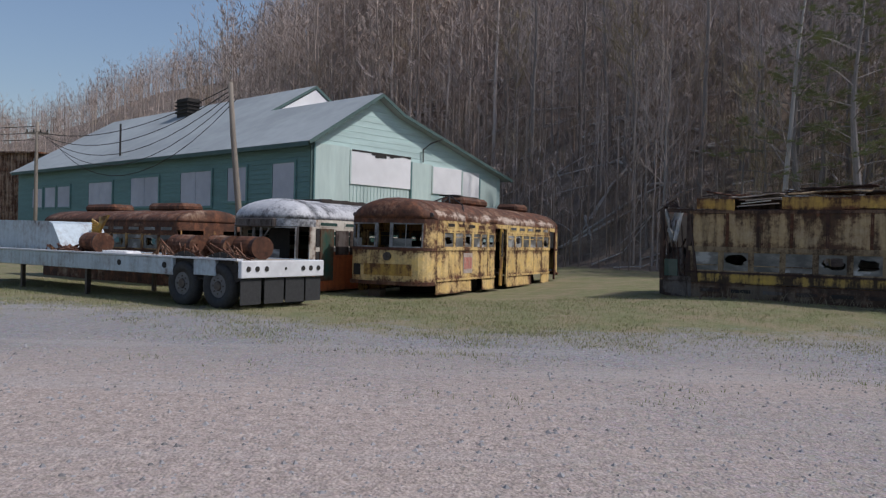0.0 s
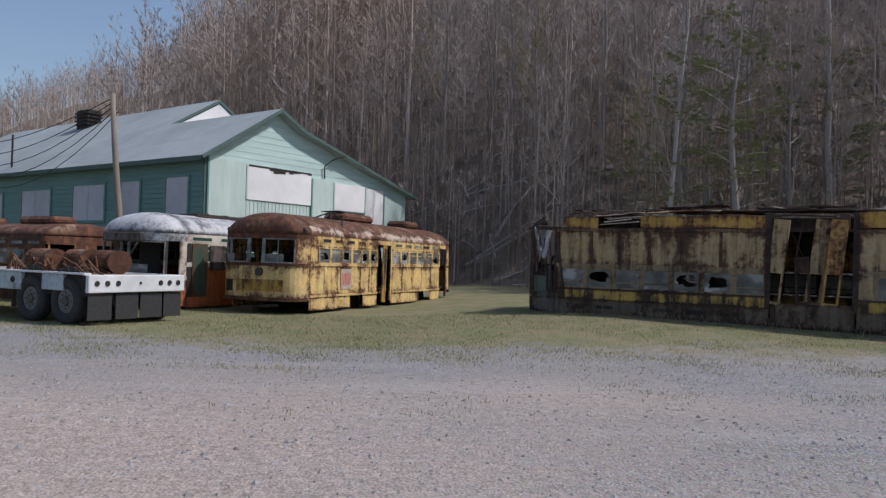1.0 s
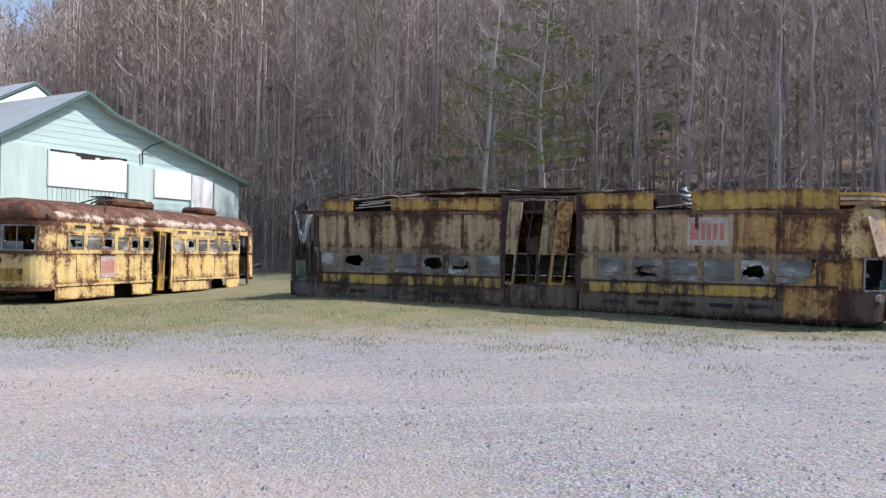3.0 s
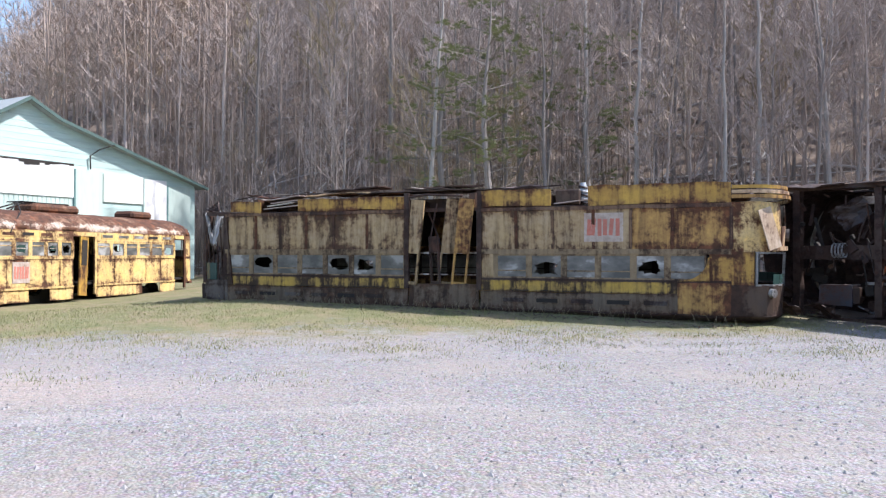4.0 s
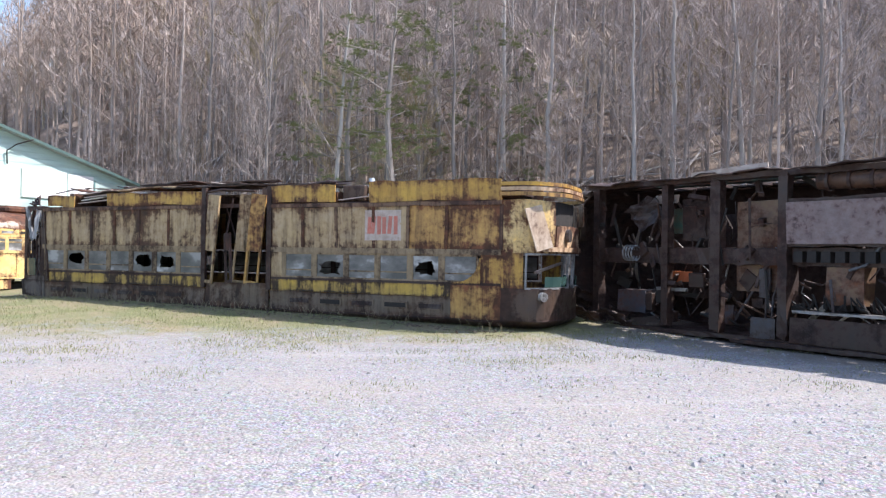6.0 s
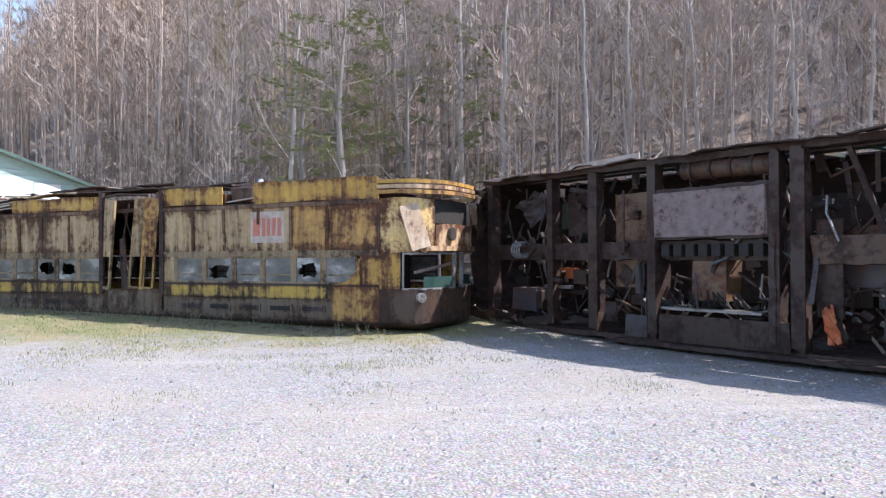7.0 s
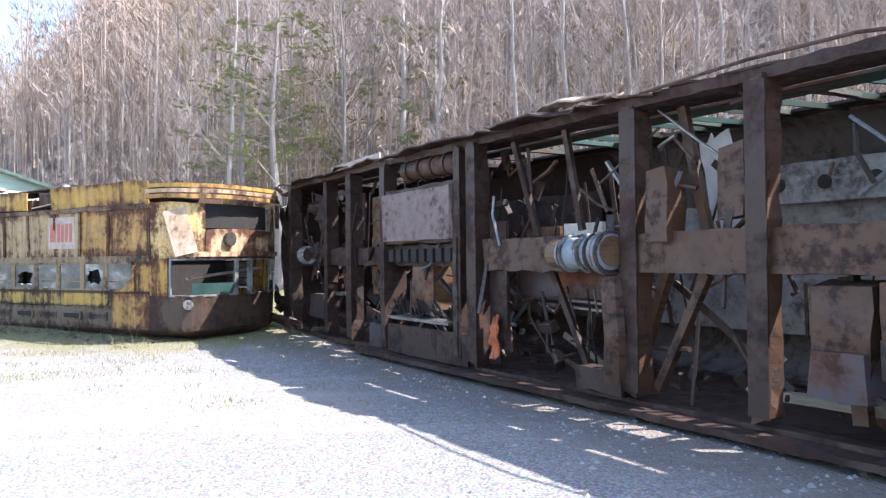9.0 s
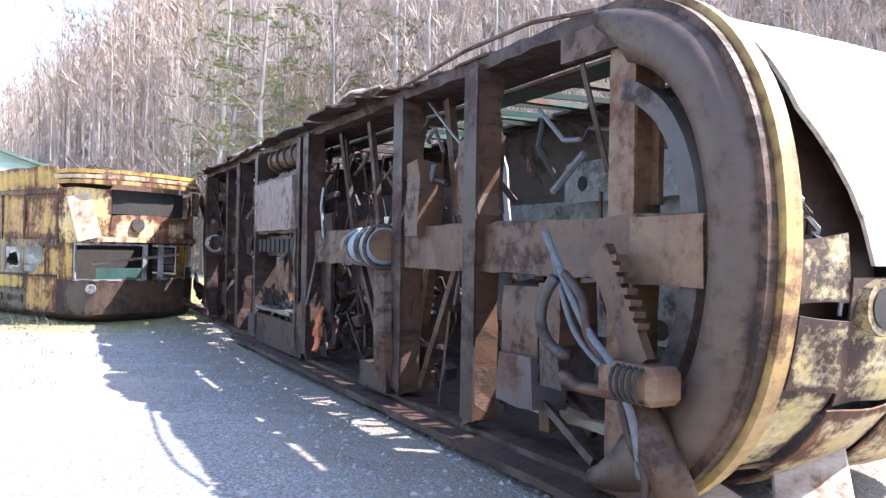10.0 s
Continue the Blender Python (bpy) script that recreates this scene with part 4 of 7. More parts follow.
    side_plate("door_sill", car, sh, s, -0.87, 0.9, 2.2, 2.74, LETTER, 0.0, 0.04, 0.03)
    bm = bmesh.new()
    tube(bm, [(-1.0, 1.28, 0.16), (-0.4, 1.34, 0.1), (0.5, 1.3, 0.15)], 0.03, 6)
    tube(bm, [(-0.2, 1.2, 0.3), (-0.35, 1.25, 1.2), (-0.15, 1.2, 1.9)], 0.02, 6)
    tube(bm, [(-0.5, 1.1, 0.4), (-0.1, 1.15, 1.3)], 0.02, 6)
    part("door_gear", bm, CHARRED, car)
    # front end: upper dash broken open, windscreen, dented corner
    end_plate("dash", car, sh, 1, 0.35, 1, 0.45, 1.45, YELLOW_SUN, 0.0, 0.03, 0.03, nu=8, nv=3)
    end_plate("dash", car, sh, 1, -1, -0.35, 0.45, 1.45, PEACH, 0.0, 0.03, 0.03, nu=8, nv=3)
    end_plate("dash", car, sh, 1, -0.35, 0.35, 0.92, 1.45, PEACH, 0.0, 0.03, 0.05, nu=6, nv=3)
    for k, z in enumerate((0.1, 0.2, 0.3)):
        end_plate("bumper", car, sh, 1, -1, 1, z, z + 0.07, (YELLOW_CLEAN, PEACH, YELLOW)[k], 0.05 + 0.03 * k, 0.06, 0.01, nu=16, nv=1)
    end_plate("corner_post", car, sh, 1, 0.82, 1, 1.45, 2.12, YELLOW_CLEAN, 0.0, 0.04, nu=5)
    end_plate("corner_post", car, sh, 1, -1, -0.82, 1.45, 2.12, YELLOW_CLEAN, 0.0, 0.04, nu=5)
    end_plate("header", car, sh, 1, -1, 1, 2.12, 2.74, NOSE_BROWN, 0.0, 0.03, 0.02, nu=16, nv=3)
    for a0, a1 in ((-0.8, -0.02), (0.02, 0.8)):
        bm = bmesh.new()
        f = lambda u, v, o: sh.on_end(u, v, 1, o)
        for p in ((a0, a0 + 0.025, 1.45, 2.14), (a1 - 0.025, a1, 1.45, 2.14), (a0 + 0.025, a1 - 0.025, 1.45, 1.485), (a0 + 0.025, a1 - 0.025, 2.105, 2.14)):
            patch(bm, f, p[0], p[1], vz(sh, p[2]), vz(sh, p[3]), 3, 1, 0.01, 0.05)
        w = part("windscreen", bm, GREY_PANEL, car)
        bm = bmesh.new()
        patch(bm, f, a0 + 0.03, a1 - 0.3, vz(sh, 1.9), vz(sh, 2.1), 3, 1, -0.01, 0.01)
        part("pane", bm, GREEN_GLASS, w)
    bm = bmesh.new()
    p = sh.on_end(0.64, vz(sh, 0.98), 1, -0.07)
    box(bm, -0.42, 0.42, -0.2, 0.2, -0.012, 0.012, Matrix.Translation(p) @ Matrix.Rotation(radians(38), 4, "Z") @ Matrix.Rotation(radians(98), 4, "Y") @ Matrix.Rotation(radians(14), 4, "Z"), bevel=0.006)
    part("torn_plate", bm, PEACH_PLATE, car, "bent pale plate torn from the dash")
    bm = bmesh.new()
    p = sh.on_end(0.55, vz(sh, 2.28), 1)
    tube(bm, [p, p + Vector((0.07, 0.05, 0))], 0.09, 12)
    part("marker_lamp", bm, GREY_PANEL, car)
    bm = bmesh.new()
    p = sh.on_end(0.1, vz(sh, 1.1), 1)
    tube(bm, [p, p + Vector((0.08, 0, 0))], 0.13, 14)
    part("headlamp", bm, DARK_METAL, car)
    # Near-black plate standing for the unlit space behind the broken dash.
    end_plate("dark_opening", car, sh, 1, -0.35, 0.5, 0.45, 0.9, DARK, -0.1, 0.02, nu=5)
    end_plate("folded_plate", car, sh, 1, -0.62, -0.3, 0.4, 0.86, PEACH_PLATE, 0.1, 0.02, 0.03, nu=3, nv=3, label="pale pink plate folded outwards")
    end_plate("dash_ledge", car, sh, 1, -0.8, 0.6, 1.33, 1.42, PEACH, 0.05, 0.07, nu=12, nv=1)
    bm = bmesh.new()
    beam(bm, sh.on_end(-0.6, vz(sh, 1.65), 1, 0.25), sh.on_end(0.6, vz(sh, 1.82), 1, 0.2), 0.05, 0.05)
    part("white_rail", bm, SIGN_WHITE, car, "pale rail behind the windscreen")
    part("cab_wall", boxed(5.6, 5.65, -1.2, 1.2, 0.5, 2.7), DARK, car, "near-black sheet closing the cab")
    # far end: cab stripped to its posts
    for a in (0.6, 0.2, -0.3, -0.75):
        end_plate("end_post", car, back, -1, max(-1, a - 0.05), min(1, a + 0.05), 0.4, 2.74, CHARRED, 0.0, 0.05, 0.03, nu=1, nv=5)
    end_plate("end_rail", car, back, -1, -1, 1, 0.4, 0.5, CHARRED, 0.0, 0.05, 0.03, nu=12, nv=1)
    end_plate("end_header", car, back, -1, -1, 1, 2.2, 2.74, SOOT_GREY, 0.0, 0.04, 0.03, nu=12, nv=1)
    # Added near-black sheet: closes the view through and paints the cab's shade.
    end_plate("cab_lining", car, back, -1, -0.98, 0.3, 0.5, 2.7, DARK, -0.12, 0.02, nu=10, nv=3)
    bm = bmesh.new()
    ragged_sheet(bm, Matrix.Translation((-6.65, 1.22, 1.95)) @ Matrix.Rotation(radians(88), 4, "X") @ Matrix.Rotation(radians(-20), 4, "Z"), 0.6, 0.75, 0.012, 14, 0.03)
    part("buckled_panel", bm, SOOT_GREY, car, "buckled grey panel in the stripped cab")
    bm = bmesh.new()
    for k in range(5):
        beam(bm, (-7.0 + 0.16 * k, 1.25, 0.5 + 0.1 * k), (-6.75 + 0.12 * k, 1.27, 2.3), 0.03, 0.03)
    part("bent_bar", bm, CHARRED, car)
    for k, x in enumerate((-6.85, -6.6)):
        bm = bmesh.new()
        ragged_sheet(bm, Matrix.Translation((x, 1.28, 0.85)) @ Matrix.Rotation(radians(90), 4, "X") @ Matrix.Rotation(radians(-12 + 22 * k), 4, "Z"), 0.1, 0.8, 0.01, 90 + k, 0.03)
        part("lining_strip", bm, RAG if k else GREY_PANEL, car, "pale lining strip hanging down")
    # Added dark panel that paints the unlit inside black.
    part("cab_shade_panel", boxed(-6.15, -6.1, -1.2, 1.2, 0.5, 2.7), DARK, car)
    end_plate("quarter_pane", car, back, -1, 0.55, 0.97, 1.75, 2.2, GREEN_GLASS, -0.01, 0.01, nu=3, nv=1)
    side_plate("cab_post", car, sh, s, -6.36, -6.24, 0.4, 2.4, CHARRED, 0.0, 0.06, 0.02, nu=1, nv=4)
    for x, y in ((-7.05, 1.18), (-7.05, -1.18)):
        part("corner_post", boxed(x - 0.05, x + 0.05, y - 0.05, y + 0.05, 0.42, 2.3), CHARRED, car)
    side_plate("cab_skirt", car, sh, s, -7.05, -6.3, 2.3, 2.72, SOOT_GREY, 0.0, 0.03, 0.03)
    bm = bmesh.new()
    beam(bm, (-7.1, 1.22, 0.45), (-6.3, 1.3, 0.45), 0.08, 0.06)
    beam(bm, (-6.3, 1.3, 0.4), (-6.05, 1.34, 2.3), 0.05, 0.05)
    beam(bm, (-6.95, 0.9, 1.1), (-6.4, 1.25, 2.0), 0.04, 0.04)
    beam(bm, (-6.9, 0.7, 2.0), (-6.4, 1.25, 1.2), 0.04, 0.04)
    part("loose_brace", bm, CHARRED, car)
    bm = bmesh.new()
    ragged_sheet(bm, Matrix.Translation((-6.75, 1.1, 0.75)) @ Matrix.Rotation(radians(95), 4, "X") @ Matrix.Rotation(radians(25), 4, "Z"), 0.22, 0.75, 0.01, 8, 0.05)
    part("hanging_sheet", bm, RAG, car, "pale torn lining hanging in the stripped cab")
    # the hidden side
    for z0, z1, mat in ((0.05, 0.43, YELLOW), (0.45, 1.45, YELLOW), (2.08, 2.74, YELLOW)):
        side_plate("far_side_plate", car, sh, -1, -6.35, 6.35, z0, z1, mat, nu=12)
    window_row(car, sh, -1, [-6.3, -5.4, -4.5, -3.6, -2.7, -1.8, -0.9, 0, 0.9, 1.8, 2.7, 3.6, 4.5, 5.4, 6.3], 1.5, 2.04, DUSTY_GLARE_GLASS, CHARRED, broken=(3, 9))
    roof("roof", car, sh, CHARRED, 0.05, "soot-grey crushed roof lying on the ground", ends=(1,))
    # floor and what is left of the underframe on top
    part("floor", boxed(-6.3, 6.4, -1.25, 1.22, 0.42, 0.5), CHARRED, car)
    part("centre_sill", boxed(-6.0, 6.0, -0.2, 0.2, 0.12, 0.42), FRAME_RUST, car)
    for i, x in enumerate((-5.4, -3.9, -2.4, -0.9, 0.7, 2.5, 4.0, 5.5)):
        part("cross_beam", boxed(x - 0.08, x + 0.08, -1.2, 1.2, 0.2 if i % 2 else 0.08, 0.42), FRAME_RUST, car)
    rnd = random.Random(11)
    # flat layers of torn floor plates and boards lying along the top
    for i, (x, y, w, l, mat, tip) in enumerate(((-4.7, 0.75, 0.7, 1.2, SIGN_WHITE, 3), (-4.3, 0.3, 0.5, 1.5, CREAM, -2), (-2.2, 0.5, 0.8, 2.2, RUSTED, -1), (-0.9, 0.6, 0.9, 2.6, NOSE_BROWN, 1), (0.3, 0.5, 0.9, 2.8, NOSE_BROWN, -1),
                                              (0.9, 0.2, 0.8, 2.2, LID, 2), (-1.4, 0.2, 0.6, 1.8, RUSTED, 3), (-0.2, 0.8, 0.35, 2.0, FRAME_RUST, 0), (-3.0, 0.95, 0.3, 1.8, TAN, 1), (1.7, 0.4, 0.7, 1.4, CHARRED, -3), (-2.9, 0.2, 0.7, 1.6, CHARRED, 4), (-5.5, 0.4, 0.6, 1.0, RUSTED, -5))):
        bm = bmesh.new()
        ragged_sheet(bm, Matrix.Translation((x, y, 0.06 - 0.022 * i * (1 if -3 < x < 1.5 else 0.3))) @ Matrix.Rotation(radians(tip), 4, "Y"), l, w, 0.025, i, 0.018)
        part("torn_sheet", bm, mat, car)
    for i in range(16):
        bm = bmesh.new()
        x, z = rnd.uniform(-6.0, 2.0), rnd.uniform(-0.12, 0.1)
        beam(bm, (x, rnd.uniform(0.5, 1.2), z), (x + rnd.uniform(0.3, 1.1), rnd.uniform(0.5, 1.2), z + rnd.uniform(-0.1, 0.1)), rnd.uniform(0.03, 0.1), 0.02)
        part("loose_strip", bm, rnd.choice((RUSTED, FRAME_RUST, SIGN_WHITE, TIMBER, CHARRED)), car)
    for x0, x1, z in ((-5.1, -4.1, 0.34), (-5.0, -4.3, 0.27), (-4.9, -4.05, 0.2), (2.65, 3.4, 0.38)):
        bm = bmesh.new()
        beam(bm, (x0, 1.2, z), (x1, 1.15, z - 0.08), 0.12, 0.025)
        part("loose_board", bm, SIGN_WHITE if z != 0.27 else CREAM, car, "pale loose board in the gap of the skirt")
    # cable-wrapped couplings standing on the underframe
    for x, lean in ((-3.97, 0.05), (3.3, -0.04)):
        bm = bmesh.new()
        tube(bm, [(x, 0.86, 0.42), (x + lean, 0.86, 0.22), (x + 2 * lean, 0.86, -0.1)], [0.07, 0.1, 0.06], 10)
        post = part("wrapped_coupling", bm, CABLE_BLUE, car, "dusty blue and white wrapped coupling", True)
        for k in range(5):
            bm = bmesh.new()
            z, r = 0.36 - 0.09 * k, 0.13 - 0.01 * k
            tube(bm, [(x + lean * (0.4 - z) * 4 + r * math.cos(n * math.pi / 6), 0.86 + r * math.sin(n * math.pi / 6), z + 0.02 * math.sin(n)) for n in range(13)], 0.025, 6, False)
            part("cable_loop", bm, WHITE_PAINT if k % 2 else NOSE_STEEL, post)
    part("equipment_box", boxed(2.65, 3.2, 0.2, 1.1, 0.06, 0.4, bevel=0.02), NOSE_BROWN, car)
    bm = bmesh.new()
    for i in range(9):
        x = 5.9 + rnd.uniform(0, 0.8)
        tube(bm, [(x, rnd.uniform(0.2, 1.1), 0.25), (x + rnd.uniform(-0.2, 0.3), rnd.uniform(0.2, 1.1), rnd.uniform(-0.2, 0.05)), (x + rnd.uniform(-0.1, 0.5), rnd.uniform(0.2, 1.1), 0.2)], 0.022, 5)
    part("tangled_pipe", bm, CHARRED, car)
    part("broken_casting", boxed(6.1, 6.7, 0.4, 1.2, 0.08, 0.4, bevel=0.06), CHARRED, car)
    bm = bmesh.new()
    for i in range(5):
        tube(bm, [(-6.9 - 0.1 * i, 0.9, 0.45), (-7.1 + 0.1 * i, 1.1, 0.3 - 0.05 * i), (-6.6, 1.2, 0.35)], 0.02, 5)
    part("tangled_pipe", bm, CHARRED, car)
    # seats hanging inside
    for i in range(9):
        x = -5.4 + i * 1.25
        part("bench", boxed(x, x + 0.45, -1.0, -0.2, 0.5, 1.3, bevel=0.05), DARK, car)
    emblem_sign(car, Matrix.Translation((3.77, 1.325, 0.92)) @ Matrix.Rotation(radians(180), 4, "Z") @ Matrix.Rotation(radians(90), 4, "X"), 0.84, 0.62, "white sign with a faded red emblem, upside down")
    return car


overturned_car()


# ---- the wreck on its side ----
def side_wreck():
    """It lies on its side: +z (its roof) points away from the yard, +y down."""
    U, N = Vector((0.445, -0.895, 0)), Vector((0.895, 0.445, 0))
    c = N * 23.6 + U * 2.0 + Vector((0, 0, 1.56))
    m = Matrix(((U.x, 0, N.x, c.x), (U.y, 0, N.y, c.y), (0, -1, 0, c.z), (0, 0, 0, 1)))
    car = thing("streetcar", m, "burnt streetcar wreck lying on its side, stripped underframe showing", "streetcar", "streetcars")
    sh = Shell(7.15, 5.85, 2.92, 2.25, 2.85, nose=1.27, power=2.3)

    def bar(name, x0, x1, y0, y1, z0, z1, mat, label="", bevel=0.012):
        """A bar of old steel: its edges wander, and its ends are chewed."""
        r = random.Random(int(1000 * (x0 + 3 * y0 + 7 * z0)))
        size, lo = (x1 - x0, y1 - y0, z1 - z0), (x0, y0, z0)
        ax = size.index(max(size))
        b, c = [i for i in range(3) if i != ax]
        n = max(2, int(size[ax] / 0.16))
        w = min(0.016, 0.12 * min(size[b], size[c]))
        bm, rings = bmesh.new(), []
        for i in range(n + 1):
            ring = []
            for sb, sc in ((0, 0), (1, 0), (1, 1), (0, 1)):
                p = [0, 0, 0]
                p[ax] = lo[ax] + size[ax] * i / n + (r.uniform(-w, w) * (3 if i in (0, n) else 2))
                p[b] = lo[b] + sb * size[b] + r.gauss(0, w * 0.6)
                p[c] = lo[c] + sc * size[c] + r.gauss(0, w * 0.6)
                ring.append(bm.verts.new(p))
            rings.append(ring)
        for q, s in zip(rings, rings[1:]):
            for j in range(4):
                bm.faces.new((q[j], q[(j + 1) % 4], s[(j + 1) % 4], s[j]))
        bm.faces.new(rings[0][::-1])
        bm.faces.new(rings[-1])
        bmesh.ops.recalc_face_normals(bm, faces=bm.faces[:])
        return part(name, bm, mat, car, label)

    # x here is the u-place less 2.0; y = 1.56 - height
    for y0, y1, mat in ((-1.48, -1.38, CHARRED), (1.4, 1.48, CHARRED)):
        bar("side_sill", -6.6, 5.8, y0, y1, 0.12, 0.28, mat)
    bar("bottom_flange", -3.0, 6.1, 1.44, 1.5, -0.12, 0.3, CHARRED)
    bar("centre_sill", 0.5, 6.8, -0.19, 0.19, 0.12, 0.42, FRAME_RUST, "long rusty centre sill")
    bar("centre_sill", -6.4, 0.4, -0.16, 0.14, 0.2, 0.45, CHARRED)
    bar("sill_plate", 6.2, 6.75, -0.18, 0.2, 0.09, 0.12, OCHRE_STEEL, "ochre-stained plate on the sill", 0.0)
    for x, w, z0, mat in ((-6.3, 0.18, 0.1, CHARRED), (-4.6, 0.16, 0.15, CHARRED), (-3.45, 0.26, 0.08, CHARRED), (-2.15, 0.2, 0.06, CHARRED), (-0.02, 0.16, 0.06, CHARRED), (0.32, 0.26, 0.05, CHARRED), (2.98, 0.22, 0.1, FRAME_RUST), (4.42, 0.2, 0.06, FRAME_RUST), (6.05, 0.24, 0.16, OCHRE_STEEL)):
        w *= 0.62 if mat is CHARRED else 0.75
        bar("cross_beam", x - w / 2, x + w / 2, -1.4, 1.36, z0, z0 + 0.22, mat)
        bar("beam_flange", x - w / 2 - 0.012, x + w / 2 + 0.03, -1.36, 1.33, z0 - 0.02, z0, CHARRED if mat is not OCHRE_STEEL else mat, bevel=0.004)
    for a, b, w in (((0.9, -1.35, 0.3), (1.35, -0.2, 0.3), 0.07), ((2.1, -0.25, 0.3), (1.9, -1.35, 0.25), 0.07), ((3.4, -1.35, 0.4), (3.75, 0.2, 0.4), 0.09), ((3.3, 0.15, 0.3), (2.7, 1.3, 0.45), 0.1),
                    ((3.7, 0.2, 0.35), (3.15, 1.3, 0.3), 0.09), ((1.6, 0.2, 0.3), (2.1, 1.3, 0.4), 0.07), ((3.1, 0.3, 0.6), (4.3, 1.2, 0.7), 0.06), ((5.0, 0.2, 0.35), (5.1, 1.3, 0.35), 0.12), ((4.9, 0.9, 0.2), (5.9, 1.3, 0.1), 0.05)):
        bm = bmesh.new()
        beam(bm, a, b, w, w * 0.8, (0, 0.2, 1))
        part("diagonal_brace", bm, FRAME_RUST if w > 0.08 else CHARRED, car)
    # thin straps, pipes and torn strips hanging across the frame
    r = random.Random(31)
    for k in range(110):
        bm = bmesh.new()
        x, y = r.uniform(-6.2, 5.6), r.uniform(-1.3, 0.6)
        a = Vector((x, y, r.uniform(0.1, 0.9)))
        b = a + Vector((r.gauss(0, 0.2), r.uniform(0.4, 1.1), r.uniform(-0.15, 0.15)))
        b.y = min(b.y, 1.38)
        if k % 3:
            tube(bm, [a, a.lerp(b, 0.5) + Vector((r.gauss(0, 0.05), 0, r.gauss(0, 0.05))), b], r.uniform(0.01, 0.022), 6)
        else:
            beam(bm, a, b, r.uniform(0.03, 0.09), 0.012, (0.3 * r.random(), 0, 1))
        part("hanging_strap", bm, r.choice((CHARRED, CHARRED, FRAME_RUST, DARK, NOSE_STEEL)), car)
    # coil-wrapped coupling on the sill
    bm = bmesh.new()
    tube(bm, [(1.95, 0.0, 0.05), (2.85, -0.02, 0.02)], 0.15, 14)
    part("drum", bm, OCHRE_STEEL, car)
    bm = bmesh.new()
    tube(bm, [(2.12, 0.0, 0.045), (2.3, 0.0, 0.04), (2.42, 0.0, 0.04), (2.6, -0.01, 0.03), (2.82, -0.02, 0.02)], [0.16, 0.17, 0.155, 0.17, 0.19], 14)
    part("wrapping", bm, CABLE_BLUE, car, "dusty blue wrapping round the drum", True)
    for i in range(7):
        bm = bmesh.new()
        x, r = (2.2, 2.23, 2.5, 2.62, 2.7, 2.76, 2.8)[i], 0.17 + 0.006 * i
        tube(bm, [(x, r * math.cos(k * math.pi / 10), 0.04 + r * math.sin(k * math.pi / 10)) for k in range(21)], 0.022, 6, False)
        part("cable_loop", bm, GREY_PANEL if i % 3 else NOSE_STEEL, car, "loop of dusty blue cable")
    for i in range(4):
        bm = bmesh.new()
        x, r = -5.45 + 0.07 * i, 0.15
        tube(bm, [(x, -0.05 + r * math.cos(k * math.pi / 7), 0.08 + r * math.sin(k * math.pi / 7)) for k in range(15)], 0.018, 6, False)
        part("cable_loop", bm, GREY_PANEL, car)
    # hung equipment boxes
    bar("equipment_lid", -2.05, -0.12, -0.92, -0.22, 0.0, 0.06, LID, "rust-blotched purple-grey equipment lid", 0.01)
    bar("equipment_box", -2.1, -0.06, -0.98, -0.18, 0.06, 0.55, CHARRED)
    for k in range(8):
        part("contact_block", boxed(-1.95 + 0.23 * k, -1.8 + 0.23 * k, -0.1, 0.08, 0.05, 0.3), DARK, car)
    bar("yellow_plank", 4.3, 5.6, 1.18, 1.26, 0.5, 0.62, TIMBER, "weathered plank fallen inside the frame")
    bar("box_frame", -2.15, -2.05, -0.2, 1.3, 0.02, 0.4, CHARRED)
    bar("box_frame", -0.1, 0.0, -0.2, 1.3, 0.02, 0.4, CHARRED)
    bar("motor_case", -1.5, -0.9, 0.15, 0.75, 0.2, 0.6, OCHRE_STEEL, "", 0.06)
    rnd = random.Random(21)
    for k in range(16):
        bm = bmesh.new()
        x = -1.9 + k * 0.11
        tube(bm, [(x, 0.82, 0.12), (x + rnd.uniform(-0.1, 0.1), rnd.uniform(0.6, 0.8), 0.06), (x + rnd.uniform(-0.1, 0.15), 0.84, 0.15)], 0.02, 5)
        part("loose_wire", bm, DARK, car)
    bar("tray", -1.95, -0.2, 0.88, 0.92, 0.02, 0.3, STEEL, "bare metal tray edge")
    bar("skirt_panel", -2.0, 0.2, 1.0, 1.42, 0.05, 0.09, CHARRED)
    bm = bmesh.new()
    tube(bm, [(-1.6, -1.25, 0.2), (-0.1, -1.22, 0.2)], 0.14, 14)
    part("air_tank", bm, FRAME_RUST, car, smooth=True)
    for x in (-1.45, -1.1, -0.75, -0.4):
        bm = bmesh.new()
        tube(bm, [(x, -1.24, 0.2), (x + 0.05, -1.24, 0.2)], 0.165, 14)
        part("tank_band", bm, CHARRED, car)
    bar("shield_plate", 0.5, 0.85, -0.4, 0.9, 0.2, 0.24, CHARRED)
    bar("panel", 0.75, 1.5, -0.32, 0.0, 0.5, 0.54, OCHRE_STEEL)
    bar("panel", 1.55, 2.2, -0.34, -0.03, 0.5, 0.54, CREAM)
    bar("panel", 0.7, 2.5, 0.05, 0.5, 0.52, 0.56, BLUE_STEEL)
    bar("panel", -3.2, -2.4, -1.0, 0.6, 0.4, 0.44, OCHRE_STEEL)
    bar("panel", -4.4, -3.6, -1.1, -0.3, 0.45, 0.49, CHARRED)
    bar("blue_box", -5.9, -5.2, 0.7, 1.15, 0.35, 0.7, BLUE_STEEL)
    bar("motor_case", 3.95, 4.2, -0.9, -0.3, 0.2, 0.5, FRAME_RUST)
